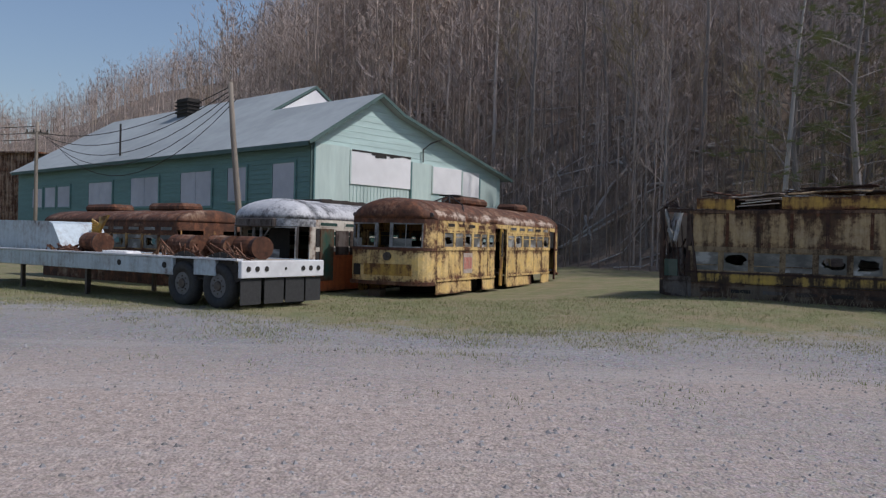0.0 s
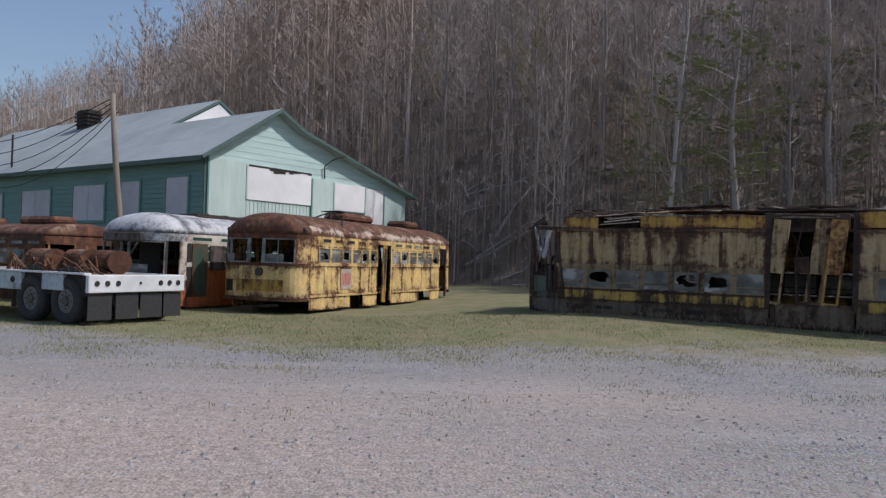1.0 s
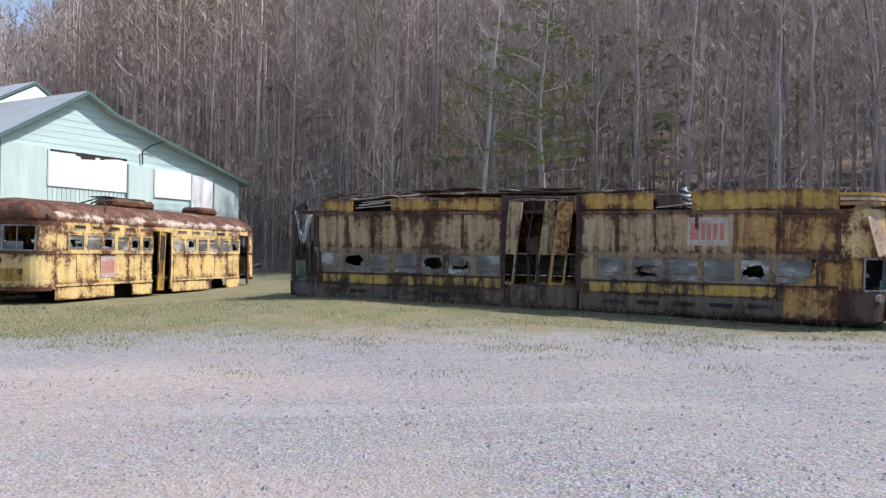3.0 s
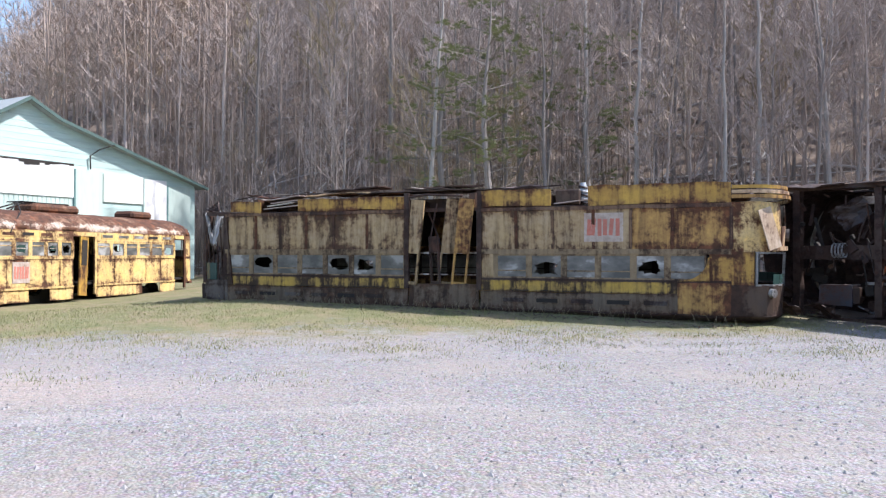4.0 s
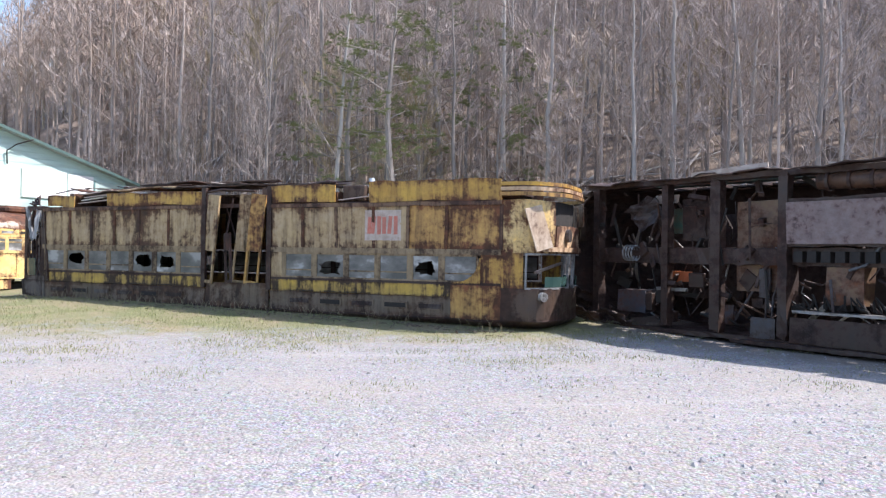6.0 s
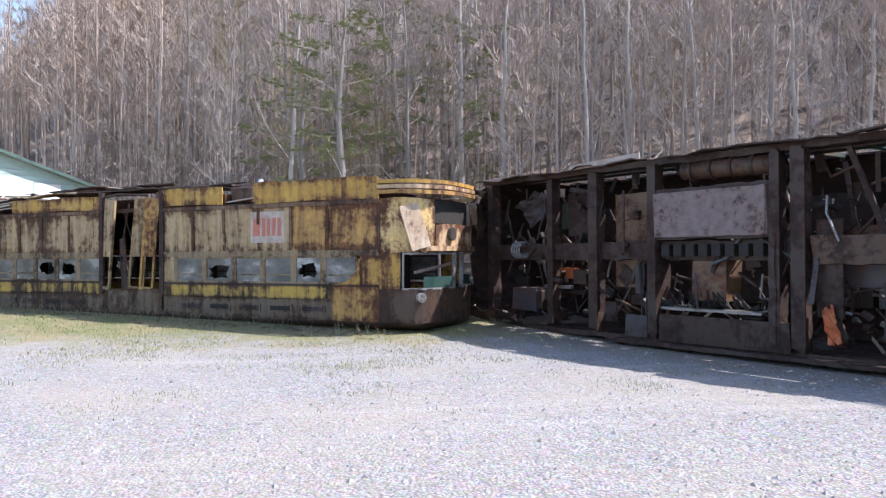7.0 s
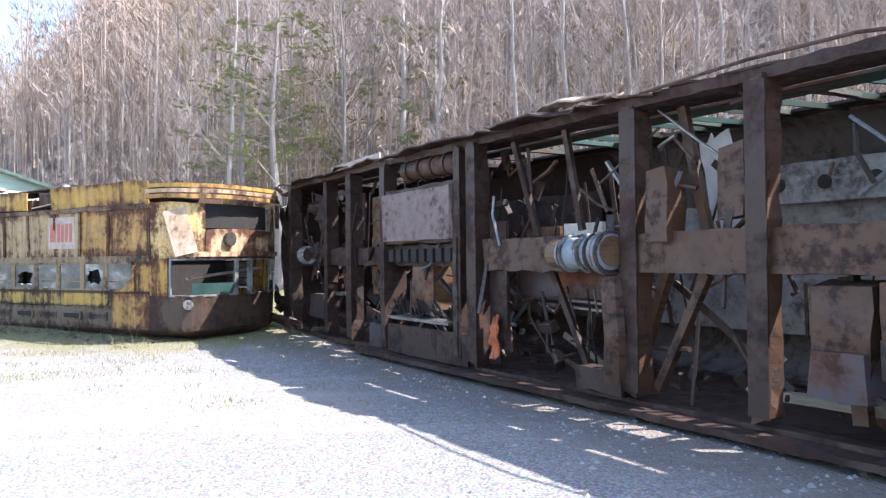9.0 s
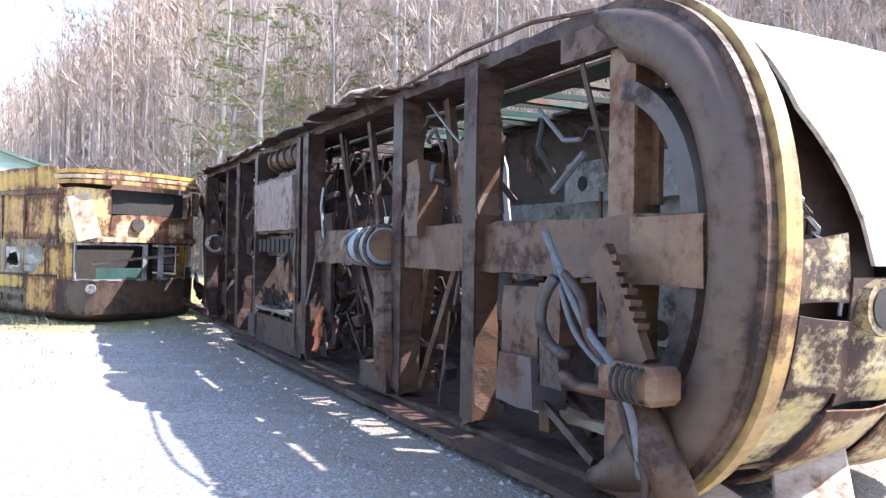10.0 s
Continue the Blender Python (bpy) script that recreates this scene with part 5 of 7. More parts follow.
    bar("hanging_box", 4.85, 5.3, 0.25, 1.0, 0.1, 0.35, FRAME_RUST)
    bar("blue_box", 4.85, 5.3, 0.75, 1.1, 0.06, 0.32, BLUE_STEEL, "blue-grey steel box")
    bar("bracket", 3.25, 3.5, -0.75, -0.1, 0.05, 0.3, FRAME_RUST)
    bm = bmesh.new()
    tube(bm, [(2.75, 0.25, 0.1), (2.85, 0.8, 0.05), (2.78, 1.25, 0.12)], [0.13, 0.12, 0.14], 10)
    part("suspension_arm", bm, FRAME_RUST, car)
    bar("arm_foot", 2.3, 2.9, 1.15, 1.38, 0.02, 0.2, CHARRED)
    # interior: ceiling, with its row of lamp holes, and the window frames of the upper side
    bar("ceiling_panel", 0.3, 5.9, -0.55, 0.9, 2.35, 2.4, GREY_PANEL, "grey ceiling lining seen through the frame")
    bar("ceiling_panel", -6.2, 0.25, -0.9, 0.9, 2.3, 2.35, CHARRED)
    strip = bar("lamp_strip", 2.9, 6.0, -0.92, -0.5, 2.1, 2.14, GREY_PANEL, "mottled grey lighting strip with round holes")
    for k in range(6):
        bm = bmesh.new()
        tube(bm, [(3.2 + 0.52 * k, -0.7, 2.088), (3.2 + 0.52 * k, -0.7, 2.1)], 0.075, 14)
        part("lamp_hole", bm, DARK, strip)
    for k in range(3):
        bm = bmesh.new()
        tube(bm, [(4.1 + 0.8 * k, 0.75, 2.33), (4.1 + 0.8 * k, 0.75, 2.35)], 0.1, 14)
        part("vent_hole", bm, DARK, car)
    # sides of the car: top one (y < 0) with open windows, bottom one crushed under
    side_plate("side_panel", car, sh, -1, -6.15, 6.15, 0.3, 0.8, CHARRED, 0, 0.03, 0.02, nu=16)
    side_plate("green_lining", car, sh, -1, -6.1, 6.1, 0.85, 1.2, GREEN_DARK, -0.02, 0.03, nu=12)
    for k in range(15):
        x = -6.1 + k * 0.86
        side_plate("window_post", car, sh, -1, x, x + 0.1, 1.2, 1.95, GREEN_DARK if k > 6 else CHARRED, 0, 0.05, nu=1)
    side_plate("letter_board", car, sh, -1, -6.15, 6.15, 1.95, 2.25, CHARRED, 0, 0.03, nu=12)
    side_plate("side_panel", car, sh, 1, -6.15, 6.15, 0.3, 2.25, CHARRED, 0, 0.03, 0.03, nu=16, nv=5)
    roof("roof", car, sh, CREAM, 0.02, "sunlit cream roof on the far side")
    inner = Shell(7.0, 6.1, 2.86, 2.2, 2.78, nose=0.85, power=2.2)
    roof("roof_lining", car, inner, CHARRED, 0.02, "soot-black roof lining", x1=0.3, ends=(-1,))
    roof("roof_lining", car, inner, SOOT_GREY, 0.02, "soot-grey roof lining", x0=0.3, ends=(1,))
    for e in (-1,):
        end_plate("end_panel", car, sh, e, -1, 1, 0.2, 2.25, CHARRED, 0, 0.03, 0.05, nu=14, nv=4)
        for a in (-0.9, -0.5, 0, 0.5, 0.9):
            end_plate("end_post", car, sh, e, a - 0.05, a + 0.05, 1.2, 2.3, CHARRED, 0, 0.05, nu=1)
    # front: triple ribbed bumper round the nose, dash and dome behind it
    def rim(u, v, o):
        off = 0.02 + 0.33 * v * min(1.0, 0.3 + 4 * (1 - abs(u)))
        z = float(np.interp(v, [0, 0.12, 0.3, 0.8, 1], [0.14, 0.04, 0.0, 0.02, 0.1]))
        return sh.on_end(u, (z + o) / sh.zr, 1, off)

    part("nose_rim", patch(bmesh.new(), rim, -0.97, 0.97, 0, 1, 40, 6, 0.0, 0.02, 0.012), NOSE_BROWN, car, "wide purple-brown steel rim round the nose", True)
    for k, (z, mat, h) in enumerate(((0.1, FRAME_RUST, 0.07), (0.18, RIB_OCHRE, 0.06), (0.26, RIB_OCHRE, 0.06))):
        end_plate("bumper_rib", car, sh, 1, -1, 1, z, z + h, mat, (0.01, 0.05, 0.03)[k], 0.07, 0.008, nu=40, nv=1)
    end_plate("bumper_web", car, sh, 1, -1, 1, 0.16, 0.34, FRAME_RUST, 0.0, 0.03, 0.008, nu=40, nv=1)
    def skin(u, v, o):
        z = float(np.interp(u, [-1, -0.6, -0.3, 0.02], [0.34, 0.35, 0.46, 0.95]))
        return sh.on_end(u, (z + (1.95 - z) * v) / sh.zr, 1, o)

    part("nose_skin", patch(bmesh.new(), skin, -1, 0.02, 0, 1, 16, 6, 0.0, 0.025, 0.03), CREAM, car, "peeling cream nose skin running into the roof")
    for a0, a1, z0, z1, mat, out, seed in ((-0.02, 0.1, 0.42, 0.78, TORN_YELLOW, -0.06, 1), (0.12, 0.3, 0.4, 0.82, TORN_YELLOW, -0.02, 2), (0.3, 0.62, 0.38, 0.8, TORN_YELLOW, -0.05, 3), (0.04, 0.36, 0.84, 1.4, TORN_YELLOW, -0.02, 4), (0.36, 0.8, 0.8, 1.4, FLAKED_CREAM, -0.02, 5),
                                           (0.62, 0.9, 0.38, 0.8, FLAKED_CREAM, -0.04, 6), (0.05, 0.85, 1.4, 1.95, FLAKED_CREAM, 0.0, 7)):
        end_plate("dash", car, sh, 1, a0, a1, z0, z1, mat, out, 0.012, 0.07, nu=9, nv=7, label="crumpled flaking yellow dash plate", seed=seed)
    # Dark plate set back to give the gaps between dash plates their shade.
    end_plate("dash_backing", car, sh, 1, -0.45, 0.95, 0.34, 1.2, CHARRED, -0.2, 0.03, 0.04, nu=14, nv=3)
    for k in range(7):
        bm = bmesh.new()
        p = sh.on_end(-0.12 + 0.03 * k, vz(sh, 0.42 + 0.05 * k), 1, 0.1)
        tube(bm, [p, p + Vector((0.02, 0.06, 0.06)), p + Vector((-0.02, 0.16, 0.1))], 0.012 + 0.003 * (k % 3), 5)
        part("torn_strip", bm, (RAG, CHARRED, STEEL)[k % 3], car)
    for a0, a1 in ((0.75, 1),):
        end_plate("windscreen_post", car, sh, 1, a0, a1, 1.32, 1.95, CREAM, 0, 0.05, 0.02, nu=6)
    end_plate("header", car, sh, 1, -1, 1, 1.95, 2.25, CREAM, 0.0, 0.03, nu=18, nv=2)
    bm = bmesh.new()
    arc = [sh.on_end(a, 0.08, 1, 0.5) for a in np.linspace(-0.85, 0.85, 44)]
    sweep(bm, arc, 0.12, 0.1)
    part("nose_channel", bm, NOSE_STEEL, car, "curved blue-grey channel inside the nose")
    bm = bmesh.new()
    tube(bm, [(3.2, -1.48, 0.05), (4.4, -1.52, 0.0), (5.3, -1.51, 0.0), (5.9, -1.44, 0.06)], 0.016, 8)
    part("top_pipe", bm, FRAME_RUST, car, "thin rusty pipe along the top edge")
    bar("nose_web", 5.9, 6.2, -1.25, -0.25, 0.3, 0.34, OCHRE_STEEL)
    bar("top_plate", 5.5, 6.1, -1.38, -1.2, 0.1, 0.16, FRAME_RUST)
    bm = bmesh.new()
    p = sh.on_end(0.1, 0.44, 1)
    tube(bm, [p + Vector((-0.06, 0, 0)), p + Vector((0.03, 0, 0))], 0.15, 16)
    lamp = part("headlamp_ring", bm, TORN_YELLOW, car)
    bm = bmesh.new()
    tube(bm, [p + Vector((0.03, 0, 0)), p + Vector((0.04, 0, 0))], 0.11, 16)
    part("lamp_hole", bm, DARK, lamp)
    # hoses and the coupler drooping at the nose; x, y along and down, z towards the yard
    for mat, rad, pts in ((WIRE, 0.024, ((5.66, -0.1), (5.91, 0.2), (6.18, 0.48), (6.39, 0.64), (6.53, 0.89), (6.56, 1.19))),
                          (WIRE, 0.018, ((5.72, -0.02), (5.86, 0.25), (6.05, 0.5), (6.36, 0.68))),
                          (NOSE_STEEL, 0.036, ((5.84, 0.18), (5.74, 0.32), (5.72, 0.47), (5.8, 0.58), (5.94, 0.63))),
                          (CHARRED, 0.026, ((5.9, 0.15), (6.1, 0.3), (6.18, 0.5), (6.42, 0.66))),
                          (CHARRED, 0.024, ((6.45, 0.75), (6.5, 1.0), (6.6, 1.2), (6.5, 1.42)))):
        bm = bmesh.new()
        fine = []
        for n in range(len(pts) - 1):
            p0, p1, p2, p3 = (Vector(pts[max(0, min(len(pts) - 1, n + q))]) for q in (-1, 0, 1, 2))
            for q in range(5):
                t = q / 5
                v = 0.5 * (2 * p1 + (p2 - p0) * t + (2 * p0 - 5 * p1 + 4 * p2 - p3) * t * t + (3 * p1 - p0 - 3 * p2 + p3) * t ** 3)
                fine.append((v.x, v.y, -0.15 + 0.03 * math.sin(4 * v.y + rad * 90)))
        fine.append((pts[-1][0], pts[-1][1], -0.13))
        tube(bm, fine, rad, 8)
        part("hose", bm, mat, car, smooth=True)
    bm = bmesh.new()
    tube(bm, [(5.9, 0.76, -0.14), (6.05, 0.8, -0.14), (6.4, 0.79, -0.1)], [0.045, 0.034, 0.04], 10)
    part("coupler_arm", bm, FRAME_RUST, car, smooth=True)
    part("coupler_head", boxed(6.28, 6.72, 0.6, 0.8, -0.22, 0.02, bevel=0.04), OCHRE_STEEL, car, "ochre coupler head with a spring")
    for k in range(5):
        bm = bmesh.new()
        tube(bm, [(6.46 + 0.045 * k, 0.7 + 0.09 * math.cos(n * math.pi / 5), -0.21 + 0.05 * math.sin(n * math.pi / 5)) for n in range(11)], 0.011, 5, False)
        part("spring_coil", bm, DARK, car)
    bm = bmesh.new()
    tube(bm, [(6.42, 0.78, -0.06), (6.58, 1.05, -0.05), (6.72, 1.3, 0.0)], [0.1, 0.12, 0.1], 10)
    part("drawbar", bm, FRAME_RUST, car, smooth=True)
    bm = bmesh.new()
    beam(bm, (6.12, 0.02, -0.05), (6.5, 0.62, -0.08), 0.17, 0.06)
    for k in range(7):
        c = Vector((6.3 + 0.03 * k, 0.05 + 0.06 * k, -0.08))
        box(bm, c.x - 0.02, c.x + 0.03, c.y - 0.015, c.y + 0.02, c.z - 0.04, c.z + 0.04)
    part("spring_rod", bm, FRAME_RUST, car)
    bar("junction_box", 5.42, 5.66, 0.24, 0.62, 0.02, 0.3, FRAME_RUST)
    bar("junction_box", 5.41, 5.67, 0.62, 0.9, 0.0, 0.3, NOSE_STEEL, "blue-grey junction box under the sill")
    # overhanging torn skirt along the top
    for k, (x0, x1, z, mat, tip) in enumerate(((-6.6, -5.2, -0.1, CHARRED, 10), (-4.9, -3.4, -0.05, CHARRED, 4), (-3.4, -2.1, 0.0, FRAME_RUST, 0), (-2.0, 0.9, -0.1, CHARRED, 3), (1.0, 2.6, -0.2, CHARRED, 6), (2.6, 3.4, 0.02, FRAME_RUST, 0), (3.4, 5.7, 0.12, CHARRED, 2))):
        bm = bmesh.new()
        ragged_sheet(bm, Matrix.Translation(((x0 + x1) / 2, -1.5, z + 0.28)) @ Matrix.Rotation(radians(90 + tip), 4, "X"), x1 - x0, 0.55, 0.02, k + 40, 0.025, 9, 3)
        part("torn_skirt", bm, mat, car)
    bm = bmesh.new()
    ragged_sheet(bm, Matrix.Translation((2.3, -1.58, 0.1)) @ Matrix.Rotation(radians(100), 4, "X"), 1.0, 0.35, 0.02, 50, 0.03)
    part("torn_skirt", bm, SIGN_WHITE, car)
    bm = bmesh.new()
    beam(bm, (-3.9, -1.5, 0.0), (-2.5, -1.6, 0.2), 0.09, 0.03)
    part("loose_board", bm, SIGN_WHITE, car, "pale loose board on the top edge")
    # ragged sheets and scrap round the tail
    for k, (x, y, z, w, h, rx, mat) in enumerate(((-6.9, -1.3, 0.4, 0.9, 0.6, 70, CHARRED), (-6.85, -0.7, 0.2, 0.4, 0.8, 20, CHARRED), (-6.8, 0.9, 0.1, 0.7, 0.5, 15, CHARRED), (-6.6, 1.2, -0.1, 0.9, 0.4, 40, FRAME_RUST), (-5.2, -0.85, 0.3, 0.5, 0.7, 10, NOSE_STEEL), (-5.6, 1.25, -0.1, 0.8, 0.35, 60, CHARRED))):
        bm = bmesh.new()
        ragged_sheet(bm, Matrix.Translation((x, y, z)) @ Matrix.Rotation(radians(rx), 4, "X") @ Matrix.Rotation(radians(15 * k), 4, "Z"), w, h, 0.015, 120 + k, 0.06)
        part("torn_sheet", bm, mat, car)
    # floor scraps at the foot
    rnd = random.Random(7)
    for k in range(26):
        bm = bmesh.new()
        x = rnd.uniform(-3.0, 5.8)
        a = Vector((x, rnd.uniform(1.1, 1.4), rnd.uniform(0.3, 1.6)))
        beam(bm, a, a + Vector((rnd.uniform(-0.9, 0.9), rnd.uniform(-0.5, 0.05), rnd.uniform(-0.4, 0.4))), rnd.uniform(0.03, 0.09), 0.03)
        part("broken_lath", bm, rnd.choice((CHARRED, FRAME_RUST, TIMBER, OCHRE_STEEL)), car)
    bm = bmesh.new()
    ragged_sheet(bm, Matrix.Translation((0.75, 1.0, 0.1)) @ Matrix.Rotation(radians(70), 4, "Z") @ Matrix.Rotation(radians(20), 4, "Y"), 0.5, 0.17, 0.02, 60, 0.03)
    part("orange_panel", bm, ORANGE, car, "bent orange panel scrap")
    bm = bmesh.new()
    ragged_sheet(bm, Matrix.Translation((3.45, -0.6, 0.9)) @ Matrix.Rotation(radians(80), 4, "Z"), 1.1, 0.35, 0.02, 61, 0.02)
    part("ribbed_sheet", bm, WHITE_PAINT, car, "white ribbed sheet hanging in the frame")
    for k in range(3):
        bm = bmesh.new()
        tube(bm, [(1.0, 0.45 + 0.08 * k, 0.7), (2.6, 0.5 + 0.08 * k, 0.7)], 0.02, 6)
        part("grab_rail", bm, STEEL, car)
    # Coloured pieces; the green and white ones stand in for light showing through.
    for x, y, w, h, z, mat, lab in ((-4.9, -0.95, 0.55, 0.5, 0.75, GREEN_DARK, "dark green panel added for a green glimpse through the frame"), (-4.75, 0.3, 0.5, 0.2, 0.5, ORANGE, "orange-red box"), (-4.9, 0.62, 0.7, 0.06, 0.3, STEEL, "bare metal rail"), (-5.0, -1.2, 0.5, 0.16, 0.4, SIGN_WHITE, "pale strip added for white light through the frame"),
                                    (-3.9, 0.9, 0.5, 0.35, 0.6, BLUE_STEEL, "blue-grey box"), (-2.7, 0.2, 0.2, 0.5, 0.3, NOSE_STEEL, "sooty control unit"), (-2.75, 1.05, 0.45, 0.35, 0.1, NOSE_STEEL, "sooty metal frame")):
        bar("loose_panel", x, x + w, y, y + h, z, z + 0.05, mat, lab, 0.008)
    # burnt gear, pipes and wiring crowded into the frame
    rnd = random.Random(31)
    for k in range(230):
        x, y = rnd.uniform(-6.3, 0.8 if k < 150 else 5.2), rnd.uniform(-1.3, 1.25)
        w, h, d = 0.04 + 0.4 * rnd.random() ** 2, 0.04 + 0.34 * rnd.random() ** 2, rnd.uniform(0.02, 0.14)
        if k >= 150:
            w, h, y = 0.6 * w, 0.5 * h, 1.3 - 0.5 * rnd.random() ** 2
        z = rnd.uniform(0.12, 0.9)
        mm = Matrix.Translation((x, y, z)) @ Matrix.Rotation(rnd.uniform(-0.7, 0.7), 4, "Z") @ Matrix.Rotation(rnd.uniform(-0.5, 0.5), 4, "X")
        part("burnt_fitting", boxed(-w / 2, w / 2, -h / 2, h / 2, 0, d, mm, bevel=0.01), rnd.choice((CHARRED, CHARRED, CHARRED, CHARRED, DARK, DARK, FRAME_RUST)), car)
    for k in range(90):
        x, y, z = rnd.uniform(-6.0, 5.6), rnd.uniform(-1.3, 1.2), rnd.uniform(0.15, 0.6)
        bm = bmesh.new()
        a = Vector((x, y, z))
        d = Vector((rnd.uniform(-1, 1), rnd.uniform(-0.8, 0.8), rnd.uniform(-0.1, 0.2)))
        e = a + d * rnd.uniform(0.4, 1.0)
        e.y = max(-1.35, min(1.35, e.y))
        e.z = max(0.08, e.z)
        tube(bm, [a, a.lerp(e, 0.5) + Vector((rnd.uniform(-0.15, 0.15), rnd.uniform(-0.1, 0.2), 0)), e], rnd.uniform(0.01, 0.028), 6)
        part("bent_pipe", bm, rnd.choice((CHARRED, CHARRED, STEEL, FRAME_RUST, WIRE)), car)
    # lattice of the far window frames along the top
    for k in range(11):
        bm = bmesh.new()
        x = 0.6 + 0.5 * k
        beam(bm, (x, -1.45, 0.9), (x + 0.3, -1.42, 2.2), 0.05, 0.05)
        part("window_bar", bm, GREEN_DARK, car)
    return car


side_wreck()


# ---- boards on the ground at the wreck's nose ----
def ground_board(name, m, w, l, h, mat, label):
    ob = part(name, boxed(-w / 2, w / 2, -l / 2, l / 2, 0, h, bevel=0.012), mat)
    ob.matrix_world = m
    tagged(ob, label, "board")


ground_board("leaning_panel", pose(25.95, 3.28, 0.26, 34, 0, -20), 0.42, 0.9, 0.05, SIGN_WHITE, "pale pinkish panel leaning before the wreck's nose")
ground_board("white_box", pose(25.25, 3.1, 0.02, 6, 0, 15), 0.34, 0.4, 0.2, SIGN_WHITE, "small white box at the wreck's nose")


# ---- litter along the foot of the wrecks ----
def debris():
    r = random.Random(9)
    bm = bmesh.new()
    for k in range(700):
        u, n = r.uniform(-5.5, 8.5), 23.5 - abs(r.gauss(0, 0.45)) - 0.05
        x, y = 0.445 * u + 0.895 * n, -0.895 * u + 0.445 * n
        z = float(ground_z(x, y))
        a = r.uniform(0, 6.28)
        l = r.uniform(0.02, 0.1)
        beam(bm, (x, y, z + 0.01), (x + l * math.cos(a), y + l * math.sin(a), z + r.uniform(0.005, 0.025)), r.uniform(0.006, 0.025), 0.006)
    tagged(part("debris", bm, plain("brown_debris", (0.09, 0.06, 0.045), (0.2, 0.15, 0.11), 30)), "scattered brown splinters and scrap beside the wreck", "debris", kind="stuff")
    for k, (x, y) in enumerate(((19.6, 12.4), (20.0, 12.0), (19.2, 12.9), (23.0, 6.5), (23.4, 5.9), (20.9, 10.6))):
        bm = bmesh.new()
        ragged_sheet(bm, pose(x, y, float(ground_z(x, y)) + 0.05, 0, 0, 40 * k), 0.34, 0.16, 0.008, 70 + k, 0.018)
        tagged(part("paper_scrap", bm, SCRAP), "crumpled pale scrap lying on the ground", "scrap", "ground scraps")


def car_foot():
    r = random.Random(19)
    bm, weeds = bmesh.new(), bmesh.new()
    for k in range(420):
        u, n = r.uniform(-6.8, 6.6), 20.35 - abs(r.gauss(0, 0.3))
        x, y = 0.819 * u + 0.575 * n, -0.575 * u + 0.819 * n
        z, a = float(ground_z(x, y)), r.uniform(0, 6.28)
        if k % 2:
            l = r.uniform(0.04, 0.22)
            beam(bm, (x, y, z + 0.01), (x + l * math.cos(a), y + l * math.sin(a), z + r.uniform(0.005, 0.06)), r.uniform(0.008, 0.04), 0.008)
        else:
            h = r.uniform(0.08, 0.3)
            tube(weeds, [(x, y, z), (x + 0.2 * h * math.cos(a), y + 0.2 * h * math.sin(a), z + 0.6 * h), (x + 0.5 * h * math.cos(a), y + 0.5 * h * math.sin(a), z + h)], [0.005, 0.004, 0.001], 3, False)
    tagged(part("debris", bm, plain("dark_debris", (0.06, 0.045, 0.036), (0.16, 0.12, 0.09), 30)), "dark splinters and flakes under the overturned car", "debris", kind="stuff")
    tagged(part("dry_weeds", weeds, plain("dry_weed", (0.2, 0.17, 0.1), (0.3, 0.25, 0.16), 20)), "thin dry weeds along the overturned car", "weeds", kind="stuff")


car_foot()


